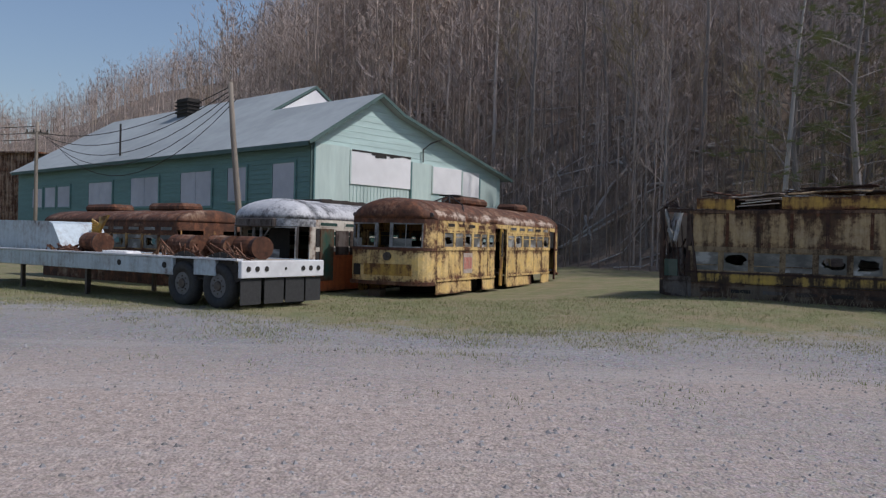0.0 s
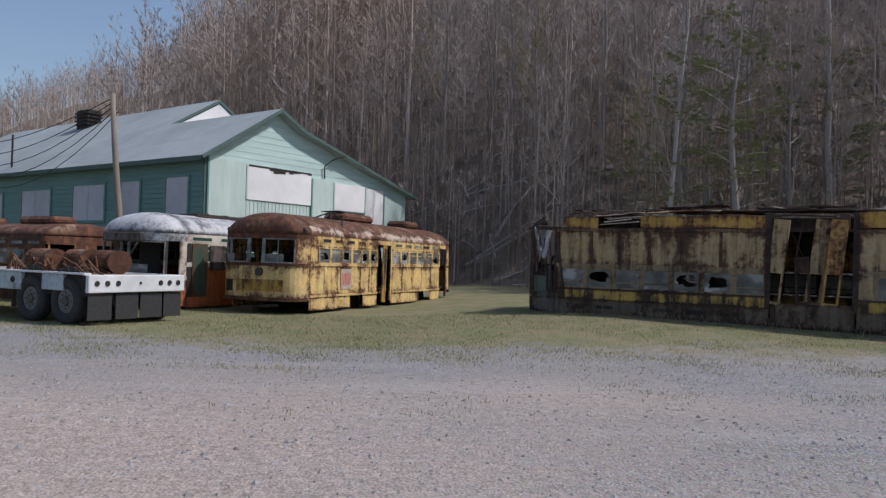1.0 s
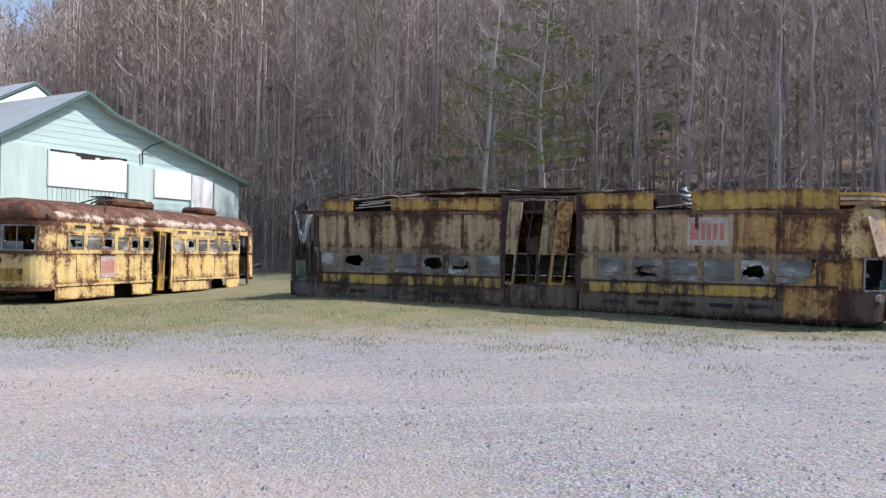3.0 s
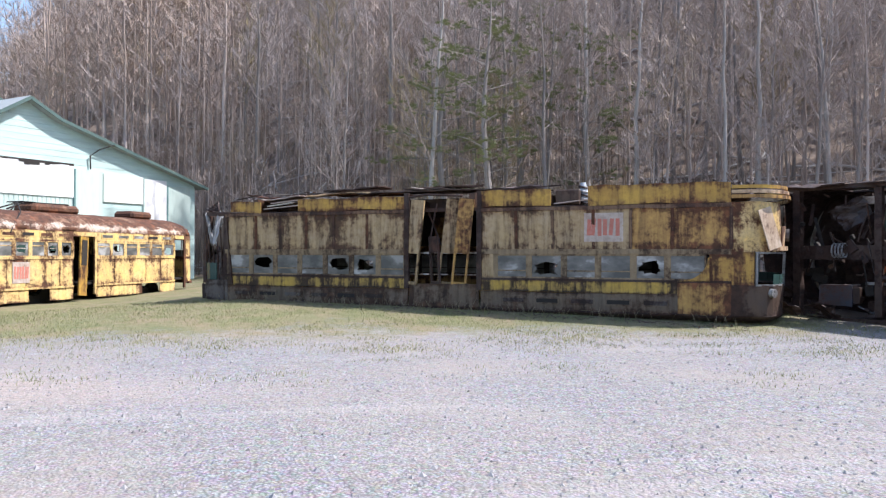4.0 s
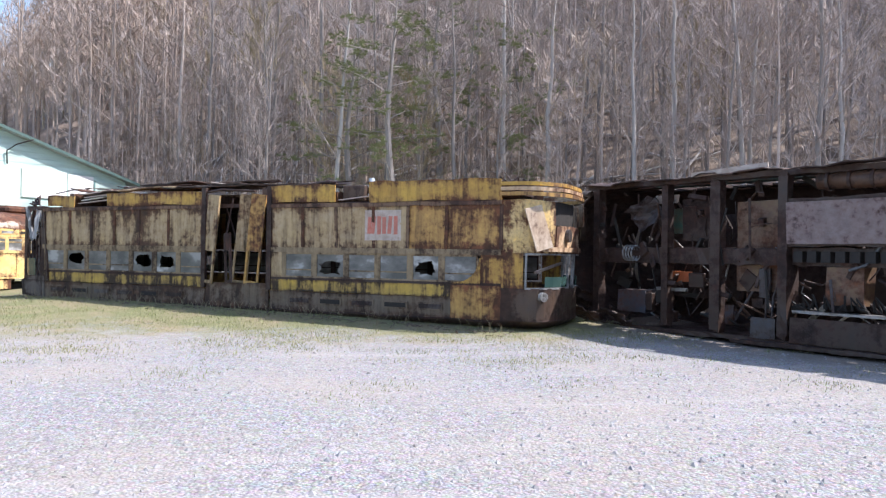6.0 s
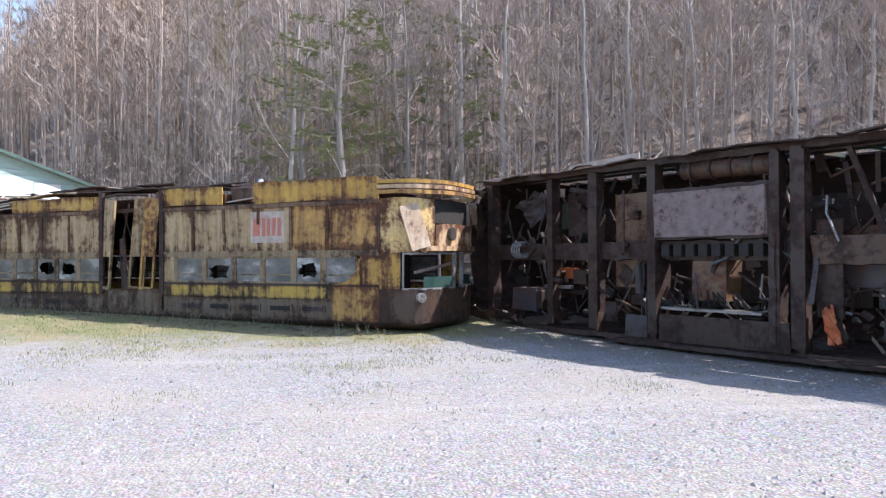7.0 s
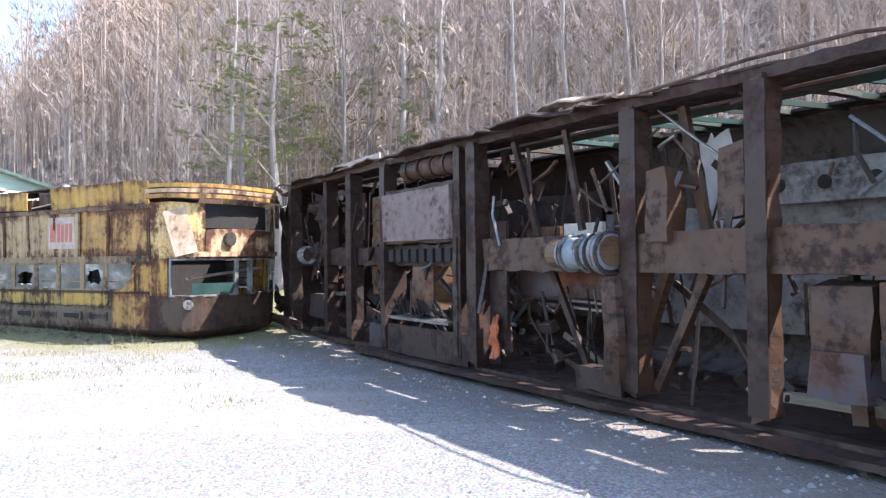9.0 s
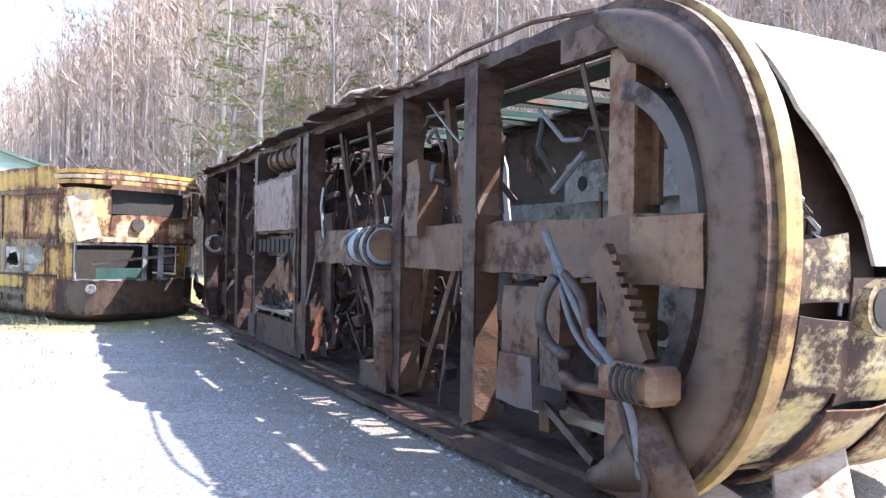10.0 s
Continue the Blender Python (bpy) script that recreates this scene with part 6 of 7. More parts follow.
# ---- the flatbed trailer ----
def trailer():
    a = Vector((-0.824, 0.566, 0))          # towards its front
    w = Vector((0.566, 0.824, 0))           # across, away from the yard
    c = Vector((-4.35, 16.45, 0.0))
    m = Matrix(((-a.x, -w.x, 0, c.x), (-a.y, -w.y, 0, c.y), (0, 0, 1, 0), (0, 0, 0, 1)))
    t = thing("flatbed_trailer", m, "pale blue flatbed trailer with black tyres on grass", "trailer")
    # x: 0 at the rear, minus towards the front; y: 0 at the near side, minus across
    part("side_rail", boxed(-13.0, -2.3, -0.12, 0.0, 0.68, 1.08, bevel=0.015), PALE_BLUE, t, "long pale blue side rail")
    part("side_rail", boxed(-1.55, -0.8, -0.12, 0.0, 0.72, 1.08, bevel=0.015), PALE_BLUE, t)
    part("side_rail", boxed(-13.0, -0.05, -2.55, -2.43, 0.68, 1.08, bevel=0.015), PALE_BLUE, t)
    part("deck", boxed(-13.0, -0.02, -2.43, -0.12, 0.98, 1.06), TIMBER, t)
    part("rail_lip", boxed(-13.0, -0.05, -0.14, 0.03, 1.08, 1.12), WHITE_PAINT, t)
    end = part("rear_beam", boxed(-0.05, 0.06, -2.55, 0.0, 0.7, 1.08, bevel=0.015), WHITE_PAINT, t, "white rear beam with lamp holes")
    for y in (-0.2, -0.45, -0.72, -1.3, -1.85, -2.1, -2.35):
        bm = bmesh.new()
        tube(bm, [(0.05, y, 0.9), (0.075, y, 0.9)], 0.06 if y != -1.3 else 0.03, 12)
        part("tail_lamp", bm, DARK, end)
    for y0, y1 in ((-0.62, -0.04), (-1.3, -0.72), (-1.95, -1.36), (-2.5, -2.0)):
        part("mud_flap", boxed(-0.02, 0.0, y0, y1, 0.12, 0.68), RUBBER, t, "hanging dark mud flap")
    for x in (-0.75, -2.0):
        arch = bmesh.new()
        for k in range(9):
            b = radians(12 + 156 * k / 8)
            b2 = radians(12 + 156 * (k + 1) / 8)
            if k < 8:
                beam(arch, (x + 0.62 * math.cos(b), -0.1, 0.5 + 0.6 * math.sin(b)), (x + 0.62 * math.cos(b2), -0.1, 0.5 + 0.6 * math.sin(b2)), 0.3, 0.02, (0, 1, 0))
        part("mudguard", arch, DARK, t)
        for y in (-0.02, -2.25):
            bm = bmesh.new()
            prof = [(0.27, -0.12), (0.42, -0.15), (0.5, -0.12), (0.52, -0.06), (0.52, 0.06), (0.5, 0.12), (0.42, 0.15), (0.27, 0.12)]
            rings = [[bm.verts.new((x + r * math.cos(2 * math.pi * j / 28), y - 0.14 + d, 0.5 + r * math.sin(2 * math.pi * j / 28))) for r, d in prof] for j in range(28)]
            for j in range(28):
                p, q = rings[j], rings[(j + 1) % 28]
                for i in range(8):
                    bm.faces.new((p[i], p[(i + 1) % 8], q[(i + 1) % 8], q[i]))
            tyre = part("tyre", bm, RUBBER, t, smooth=True)
            bm = bmesh.new()
            tube(bm, [(x, y - 0.16, 0.5), (x, y - 0.03, 0.5)], [0.27, 0.26], 24)
            rim = part("rim", bm, RIM, tyre, "dull grey steel rim")
            bm = bmesh.new()
            tube(bm, [(x, y - 0.05, 0.5), (x, y + 0.0, 0.5)], [0.13, 0.1], 16)
            for j in range(8):
                b = j * math.pi / 4
                tube(bm, [(x + 0.17 * math.cos(b), y - 0.04, 0.5 + 0.17 * math.sin(b)), (x + 0.17 * math.cos(b), y - 0.015, 0.5 + 0.17 * math.sin(b))], 0.02, 6)
            part("hub", bm, DARK_METAL, rim)
    for x in (-6.2, -9.5):
        part("landing_leg", boxed(x - 0.05, x + 0.05, -0.3, -0.2, 0.0, 0.7), DARK_METAL, t)
        part("landing_leg", boxed(x - 0.05, x + 0.05, -2.3, -2.2, 0.0, 0.7), DARK_METAL, t)
    for x in (-4.4, -1.9 - 0.7):
        bm = bmesh.new()
        tube(bm, [(x, 0.0, 0.9), (x, 0.02, 0.9)], 0.07, 12)
        part("side_lamp", bm, DARK, t)
    # load on the deck
    rnd = random.Random(5)
    def load(name, bm, mat, label, cat):
        ob = part(name, bm, mat)
        ob.matrix_world = m
        return tagged(ob, label, cat)
    for i, (x, y) in enumerate(((-6.7, -0.8), (-3.3, -1.3), (-2.4, -1.6), (-1.5, -1.7), (-4.2, -1.8))):
        bm = bmesh.new()
        l = 0.45
        tube(bm, [(x - l, y, 1.34), (x - l + 0.04, y, 1.34), (x - 0.15, y, 1.34), (x - 0.13, y, 1.34), (x + 0.15, y, 1.34), (x + l, y + 0.1, 1.34)], [0.27, 0.28, 0.265, 0.285, 0.265, 0.28], 18)
        load("oil_drum", bm, RUSTED, "rusty oil drum lying on the trailer deck", "drum")
    bm = bmesh.new()
    for i in range(40):
        x, y = rnd.uniform(-8.2, -7.0), rnd.uniform(-1.6, -0.3)
        tube(bm, [(x, y, 1.07), (x + rnd.uniform(-0.4, 0.4), y + rnd.uniform(-0.3, 0.3), 1.07 + rnd.uniform(0.0, 0.2)), (x + rnd.uniform(-0.6, 0.6), y, 1.08)], 0.03, 5)
    tagged(load("scrap_heap", bm, RUSTED, "heap of rusty scrap iron on the trailer", "scrap"), kind="stuff")
    bm = bmesh.new()
    for i in range(50):
        x, y = rnd.uniform(-4.2, -1.0), rnd.uniform(-1.7, -0.4)
        tube(bm, [(x, y, 1.08), (x + rnd.uniform(-0.4, 0.4), y, 1.1 + rnd.uniform(0.1, 0.4)), (x + rnd.uniform(-0.6, 0.6), y, 1.08)], 0.025, 5)
    tagged(load("scrap_heap", bm, RUSTED, "tangle of rusty iron among the drums", "scrap"), kind="stuff")
    bm = bmesh.new()
    box(bm, -5.6, -4.5, -0.7, -0.25, 1.07, 1.15, bevel=0.03)
    for k in range(8):
        box(bm, -5.55 + 0.13 * k, -5.5 + 0.13 * k, -0.7, -0.25, 1.15, 1.17)
    load("ribbed_panel", bm, WHITE_PAINT, "white ribbed panel lying on the deck", "panel")
    bm = bmesh.new()
    prof = [(-13.6, 1.07), (-8.2, 1.07), (-8.8, 1.85), (-9.0, 1.92), (-12.6, 1.95), (-13.4, 1.7)]
    fr = [bm.verts.new((x, -0.7, z)) for x, z in prof]
    bk = [bm.verts.new((x, -2.2, z)) for x, z in prof]
    bm.faces.new(fr[::-1])
    bm.faces.new(bk)
    for i in range(6):
        j = (i + 1) % 6
        bm.faces.new((fr[i], fr[j], bk[j], bk[i]))
    load("hopper_box", bm, PALE_BLUE, "pale blue sloping sheet box on the trailer", "box")
    bm = bmesh.new()
    for i in range(12):
        tube(bm, [(-8.4, -1.9, 1.5 + 0.05 * i), (-8.1 + 0.03 * i, -1.8, 1.8 + 0.03 * i), (-8.3, -1.6, 2.0 - 0.08 * i)], 0.035, 5)
    box(bm, -8.6, -8.2, -2.0, -1.6, 1.07, 1.6)
    load("yellow_machine", bm, YELLOW_CLEAN, "small yellow machine on the trailer deck", "machine")


trailer()


# ---- the streetcars standing behind the trailer ----
def row_car(name, nose, fwd, mats, label, sh, roof_label, ends=(1, -1)):
    fwd = Vector((*fwd, 0)).normalized()
    left = Vector((-fwd.y, fwd.x, 0))
    c = Vector(nose) - fwd * (sh.side + sh.nose)
    m = Matrix(((fwd.x, left.x, 0, c.x), (fwd.y, left.y, 0, c.y), (0, 0, 1, c.z), (0, 0, 0, 1)))
    car = thing("streetcar", m, label, "streetcar", "streetcars")
    low, mid, high, top, frame_mat, glass, broken = mats
    S = sh.side
    n = 9
    xs = [-S + 2 * S * i / n for i in range(n + 1)]
    for s in (1, -1):
        for a, b in zip(xs, xs[1:]):
            side_plate("side_panel", car, sh, s, a + 0.006, b - 0.006, 0.05, 1.2, low, 0, 0.02, 0.01, seed=int(a * 5))
        side_plate("belt_rail", car, sh, s, -S, S, 1.2, 1.32, mid, 0.015, 0.04, nu=10, nv=1)
        window_row(car, sh, s, xs, 1.32, 1.82, glass, frame_mat, broken=broken)
        side_plate("letter_board", car, sh, s, -S, S, 1.82, sh.zr, high, 0, 0.03, nu=10)
        small_windows(car, sh, s, xs, 1.88, 2.1, glass, high)
    for e in ends:
        end_plate("dash", car, sh, e, -1, 1, 0.1, 1.1, low, 0, 0.03, 0.01, nu=16, nv=3)
        end_plate("belt_rail", car, sh, e, -1, 1, 1.1, 1.2, mid, 0.015, 0.04, nu=16, nv=1)
        end_plate("header", car, sh, e, -1, 1, 1.95, sh.zr, high, 0, 0.03, nu=16, nv=1)
        for a0, a1 in ((-1, -0.9), (-0.64, -0.56), (-0.03, 0.03), (0.56, 0.64), (0.9, 1)):
            end_plate("corner_post", car, sh, e, a0, a1, 1.2, 1.95, frame_mat, 0.0, 0.05, nu=2)
        end_plate("bumper", car, sh, e, -0.95, 0.95, 0.06, 0.2, DARK_METAL, 0.05, 0.08, nu=14, nv=1)
    roof("roof", car, sh, top, 0.015, roof_label)
    part("floor", boxed(-S, S, -1.2, 1.2, 0.35, 0.42), DARK, car)
    for x in (-3.6, 3.6):
        wheel_truck(car, x, DARK)
    return car, sh


white_car, wsh = row_car("streetcar", (-5.25, 21.6, 0.02), (-0.46, -0.888), (ORANGE, CREAM, CREAM, ROOF_WHITE, CREAM, GREEN_GLASS, ()), "streetcar with peeling white roof, broken windscreen and orange sides",
                         Shell(7, 5.6, 2.6, 2.12, 2.72, nose=1.0, power=2.8), "peeling grey-white domed roof", ends=(-1,))


def white_car_front():
    """Destination box, split windscreen with what is left of its glass, and the green folding door by the front corner."""
    sh = wsh
    f = lambda u, v, o: sh.on_end(u, v, 1, o)
    end_plate("dash", white_car, sh, 1, -1, 1, 0.1, 0.82, ORANGE, 0, 0.03, 0.01, nu=16, nv=3)
    end_plate("belt_rail", white_car, sh, 1, -1, 1, 0.82, 0.92, CREAM, 0.02, 0.05, nu=16, nv=1, label="white windscreen sill")
    end_plate("header", white_car, sh, 1, -1, 1, 1.9, sh.zr, ROOF_WHITE, 0, 0.03, nu=16, nv=1)
    for a0, a1, mat in ((-1, -0.9, CREAM), (-0.66, -0.62, DARK_METAL), (0.62, 0.66, DARK_METAL), (0.9, 1, CREAM)):
        end_plate("corner_post", white_car, sh, 1, a0, a1, 0.92, 1.9, mat, 0.0, 0.05, nu=2)
    x = sh.side + sh.nose
    sign_box = part("destination_box", boxed(x - 0.35, x + 0.04, -0.78, 0.62, 1.86, 2.12, bevel=0.03), DARK_METAL, white_car, "dark destination box above the windscreen")
    part("glass", boxed(x + 0.04, x + 0.048, -0.7, 0.54, 1.9, 2.08), SOOT_GREY, sign_box)
    # Near-black sheet standing in for the dark inside behind the windscreen.
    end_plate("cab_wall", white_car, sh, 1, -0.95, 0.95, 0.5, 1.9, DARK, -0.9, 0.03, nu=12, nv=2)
    for a0, a1 in ((-0.61, -0.015), (0.015, 0.61)):
        bm = bmesh.new()
        for p in ((a0, a0 + 0.025, 0.93, 1.88), (a1 - 0.025, a1, 0.93, 1.88), (a0 + 0.025, a1 - 0.025, 0.93, 0.97), (a0 + 0.025, a1 - 0.025, 1.85, 1.88)):
            patch(bm, f, p[0], p[1], vz(sh, p[2]), vz(sh, p[3]), 3, 1, 0.012, 0.04)
        w = part("windscreen", bm, GREY_PANEL, white_car, "split windscreen in a bare metal frame")
        end_plate("pane", w, sh, 1, a0 + 0.03, a1 - 0.3, 0.97, 1.25, DUSTY_GLARE_GLASS, -0.01, 0.008, nu=3, nv=1)
    bm = bmesh.new()
    p, q = sh.on_end(-0.12, vz(sh, 0.95), 1, 0.12), sh.on_end(0.12, vz(sh, 1.85), 1, 0.08)
    beam(bm, p, q, 0.05, 0.04)
    part("bent_post", bm, STEEL, white_car, "bent bare windscreen post")
    side_plate("front_door", white_car, sh, 1, 4.75, 5.4, 0.35, 1.86, GREEN_DARK, 0.03, 0.04, nu=2)
    # Near-black strip standing for the shade of the doorway.
    side_plate("door_opening", white_car, sh, 1, 5.42, 5.58, 0.35, 1.86, DARK, 0.012, 0.02, nu=1)
    for x0 in (3.2, 3.95):
        side_plate("dark_window", white_car, sh, 1, x0, x0 + 0.68, 1.1, 1.82, SOOT_GREY, 0.02, 0.02, nu=2)
    bm = bmesh.new()
    for k, y in enumerate((-0.5, 0.5)):
        box(bm, -3.5, 4.3, y - 0.04, y + 0.04, 2.68, 2.78)
    for k in range(9):
        box(bm, -3.4 + 0.9 * k, -3.32 + 0.9 * k, -0.55, 0.55, 2.74, 2.8)
    part("roof_walk", bm, DARK_METAL, white_car, "dark trolley board on the roof")


white_car_front()
rusty_car, rsh = row_car("streetcar", (-7.3, 24.5, -0.2), (0.8, -0.6), (RUSTED, RUSTED, RUSTED, RUSTED, YELLOW, DUSTY_GLARE_GLASS, (0, 1, 2, 3, 5, 7, 8)), "rust-brown streetcar with yellow window posts behind the trailer",
                         Shell(5, 4.1, 2.55, 2.2, 2.62, nose=0.22, power=5.0), "rust-brown roof")
for x in (-1.9, 2.2):
    bm = bmesh.new()
    box(bm, x - 0.95, x + 0.95, -0.45, 0.45, 2.56, 2.85, bevel=0.1)
    part("roof_hood", bm, RUSTED, rusty_car)
end_plate("corner_panel", rusty_car, rsh, 1, 0.55, 1.0, 0.3, 1.9, GALVANISED, 0.02, 0.03, nu=3, nv=2, label="pale grey-green corner panel")


# ---- trees ----
class Soup:
    """Vertices and faces of many thin bars, for one mesh."""

    def __init__(self):
        self.v, self.f = [], []

    def bar(self, pts, radii, sides):
        k0 = len(self.v)
        n = len(pts)
        for i in range(n):
            d = (pts[min(i + 1, n - 1)] - pts[max(i - 1, 0)]).normalized()
            a = d.cross(Vector((0, 0, 1)) if abs(d.z) < 0.95 else Vector((1, 0, 0))).normalized()
            b = d.cross(a)
            for j in range(sides):
                t = 2 * math.pi * j / sides
                self.v.append(pts[i] + radii[i] * (a * math.cos(t) + b * math.sin(t)))
        for i in range(n - 1):
            for j in range(sides):
                p, q = k0 + i * sides + j, k0 + i * sides + (j + 1) % sides
                self.f.append((p, q, q + sides, p + sides))

    def twig(self, p, d, l, r):
        a = d.cross(Vector((0.3, 0.5, 0.8))).normalized() * r
        k = len(self.v)
        self.v += [p - a, p + a, p + d * l]
        self.f.append((k, k + 1, k + 2))

    def mesh(self, name):
        me = bpy.data.meshes.new(name)
        me.from_pydata([tuple(p) for p in self.v], [], self.f)
        return me


def bare_tree(seed, height, radius, sides=6, limbs=16, forks=5, twigs=7, low=0.35, spread=0.24, thick=1.0):
    """A leafless broadleaf tree: tapered trunk, limbs, branches and twigs. Returns trunk and crown."""
    rnd = random.Random(seed)
    trunk, crown = Soup(), Soup()
    n = 9
    bend = Vector((rnd.uniform(-1, 1), rnd.uniform(-1, 1), 0)) * 0.045 * height
    pts = [Vector((0, 0, -0.3))]
    for i in range(1, n + 1):
        t = i / n
        pts.append(Vector((bend.x * t * t + rnd.uniform(-1, 1) * 0.004 * height, bend.y * t * t + rnd.uniform(-1, 1) * 0.004 * height, height * t)))
    radii = [radius * (1.25 if i == 0 else (1 - i / n) ** 0.8 + 0.05) for i in range(n + 1)]
    trunk.bar(pts, radii, sides)
    for i in range(limbs):
        t = low + (1 - low) * (i + rnd.random()) / limbs * 0.97
        k = min(int(t * n), n - 1)
        p = pts[k].lerp(pts[k + 1], t * n - k)
        az = i * 2.4 + rnd.uniform(-0.5, 0.5)
        d = Vector((math.cos(az), math.sin(az), rnd.uniform(0.5, 1.4))).normalized()
        l = height * spread * (1.15 - t * 0.75) * rnd.uniform(0.7, 1.25)
        r = radius * (1 - t * 0.8) * 0.34
        mid = p + d * l * 0.5 + Vector((0, 0, l * 0.04))
        end = p + d * l + Vector((rnd.uniform(-0.1, 0.1) * l, rnd.uniform(-0.1, 0.1) * l, l * 0.22))
        crown.bar([p, mid, end], [r, r * 0.6, r * 0.15], 3)
        for j in range(forks):
            u = rnd.uniform(0.25, 0.98)
            q = p.lerp(mid, u * 2) if u < 0.5 else mid.lerp(end, u * 2 - 1)
            dd = (d + Vector((rnd.uniform(-0.9, 0.9), rnd.uniform(-0.9, 0.9), rnd.uniform(-0.1, 0.9)))).normalized()
            ll = l * rnd.uniform(0.28, 0.55)
            e = q + dd * ll
            crown.bar([q, e], [r * 0.35, r * 0.08], 3)
            for w in range(twigs):
                o = q.lerp(e, rnd.uniform(0.15, 1.0))
                dt = (dd + Vector((rnd.uniform(-1, 1), rnd.uniform(-1, 1), rnd.uniform(-0.3, 1)))).normalized()
                crown.twig(o, dt, ll * rnd.uniform(0.4, 0.9), (0.012 + 0.006 * rnd.random()) * thick)
    return trunk, crown


def bark(name, a, b, vary):
    k = Nodes(name)
    f = k.noise(4, 5, 0.65, k.scaled((5, 5, 0.7)))
    colour = k.mix(k.ramp(f, 0.3, 0.7), a, b)
    colour = k.mix(k.math("MULTIPLY", k.random(), vary), colour, tuple(0.55 * x for x in b))
    return k.done(colour, 0.95, 0.0, f, 0.02)


BARK = bark("grey_brown_bark", (0.2, 0.17, 0.155), (0.36, 0.32, 0.295), 0.8)
PALE_BARK = bark("pale_birch_bark", (0.5, 0.47, 0.44), (0.36, 0.33, 0.31), 0.4)
TWIGS = bark("twigs", (0.37, 0.31, 0.28), (0.46, 0.39, 0.36), 0.55)
BUDS = bark("budding_twigs", (0.34, 0.26, 0.17), (0.35, 0.29, 0.16), 0.6)
NEEDLES = plain("pine_needles", (0.19, 0.225, 0.1), (0.3, 0.32, 0.17), 3, 0.8)


def tree_thing(trunk, crown, bark_mat, crown_mat, m, label):
    t = thing("tree", m, label, "tree", "bare trees on the hillside")
    for name, soup, mat in (("trunk", trunk, bark_mat), ("crown", crown, crown_mat)):
        me = soup.mesh(name)
        me.materials.append(mat)
        me.polygons.foreach_set("use_smooth", [name == "trunk"] * len(me.polygons))
        ob = new(name, me)
        ob.parent = t
    return t


rnd = random.Random(77)
KINDS = []
for i in range(9):
    pale = i in (3, 7)
    h = (15, 17, 13, 16, 18, 11, 14, 17, 9)[i]
    KINDS.append((bare_tree(100 + i, h, 0.075 + 0.009 * (h - 9), twigs=10, limbs=22 if not pale else 14, low=0.3 if i % 2 else 0.4, spread=0.25 if i % 3 else 0.2), PALE_BARK if pale else BARK, BUDS if i in (2, 5) else TWIGS))
first = {}


def plant(kind, x, y, turn, size):
    m = pose(x, y, float(ground_z(x, y)) - 0.1, rnd.uniform(-3, 3), rnd.uniform(-3, 3), turn) @ Matrix.Diagonal((size, size, size, 1))
    if kind not in first:
        (tr, cr), bm_, cm = KINDS[kind]
        first[kind] = tree_thing(tr, cr, bm_, cm, m, "pale-barked bare birch on the hillside" if kind in (3, 7) else "bare grey-brown tree on the leaf-littered hillside")
    else:
        ob = copy_thing(first[kind], m)
        ob.matrix_world = m


for x, y in ((14.4, 33.0), (22.2, 33.2), (26.8, 28.7), (28.6, 29.5), (33.1, 24.8), (36.2, 24.8), (23.6, 31.2), (31.0, 27.5), (39.5, 23.5)):
    plant(rnd.choice((3, 7)), x, y, rnd.uniform(0, 360), rnd.uniform(0.85, 1.05))
taken = []
tries = 0
while len(taken) < 270 and tries < 9000:
    tries += 1
    x = rnd.uniform(5, 62)
    s = 1.0 + 34 * rnd.random() ** 1.5
    y = float(np.interp(x, BASE_X, BASE_Y)) + s / 0.78
    if (x > 11 or s > 9) and all((x - a) ** 2 + (y - b) ** 2 > 2.2 for a, b in taken):
        taken.append((x, y))
        plant(rnd.choice((0, 1, 2, 4, 5, 6, 8, 0, 1, 4, 6, 8, 8, 3)), x, y, rnd.uniform(0, 360), rnd.uniform(0.7, 1.1))


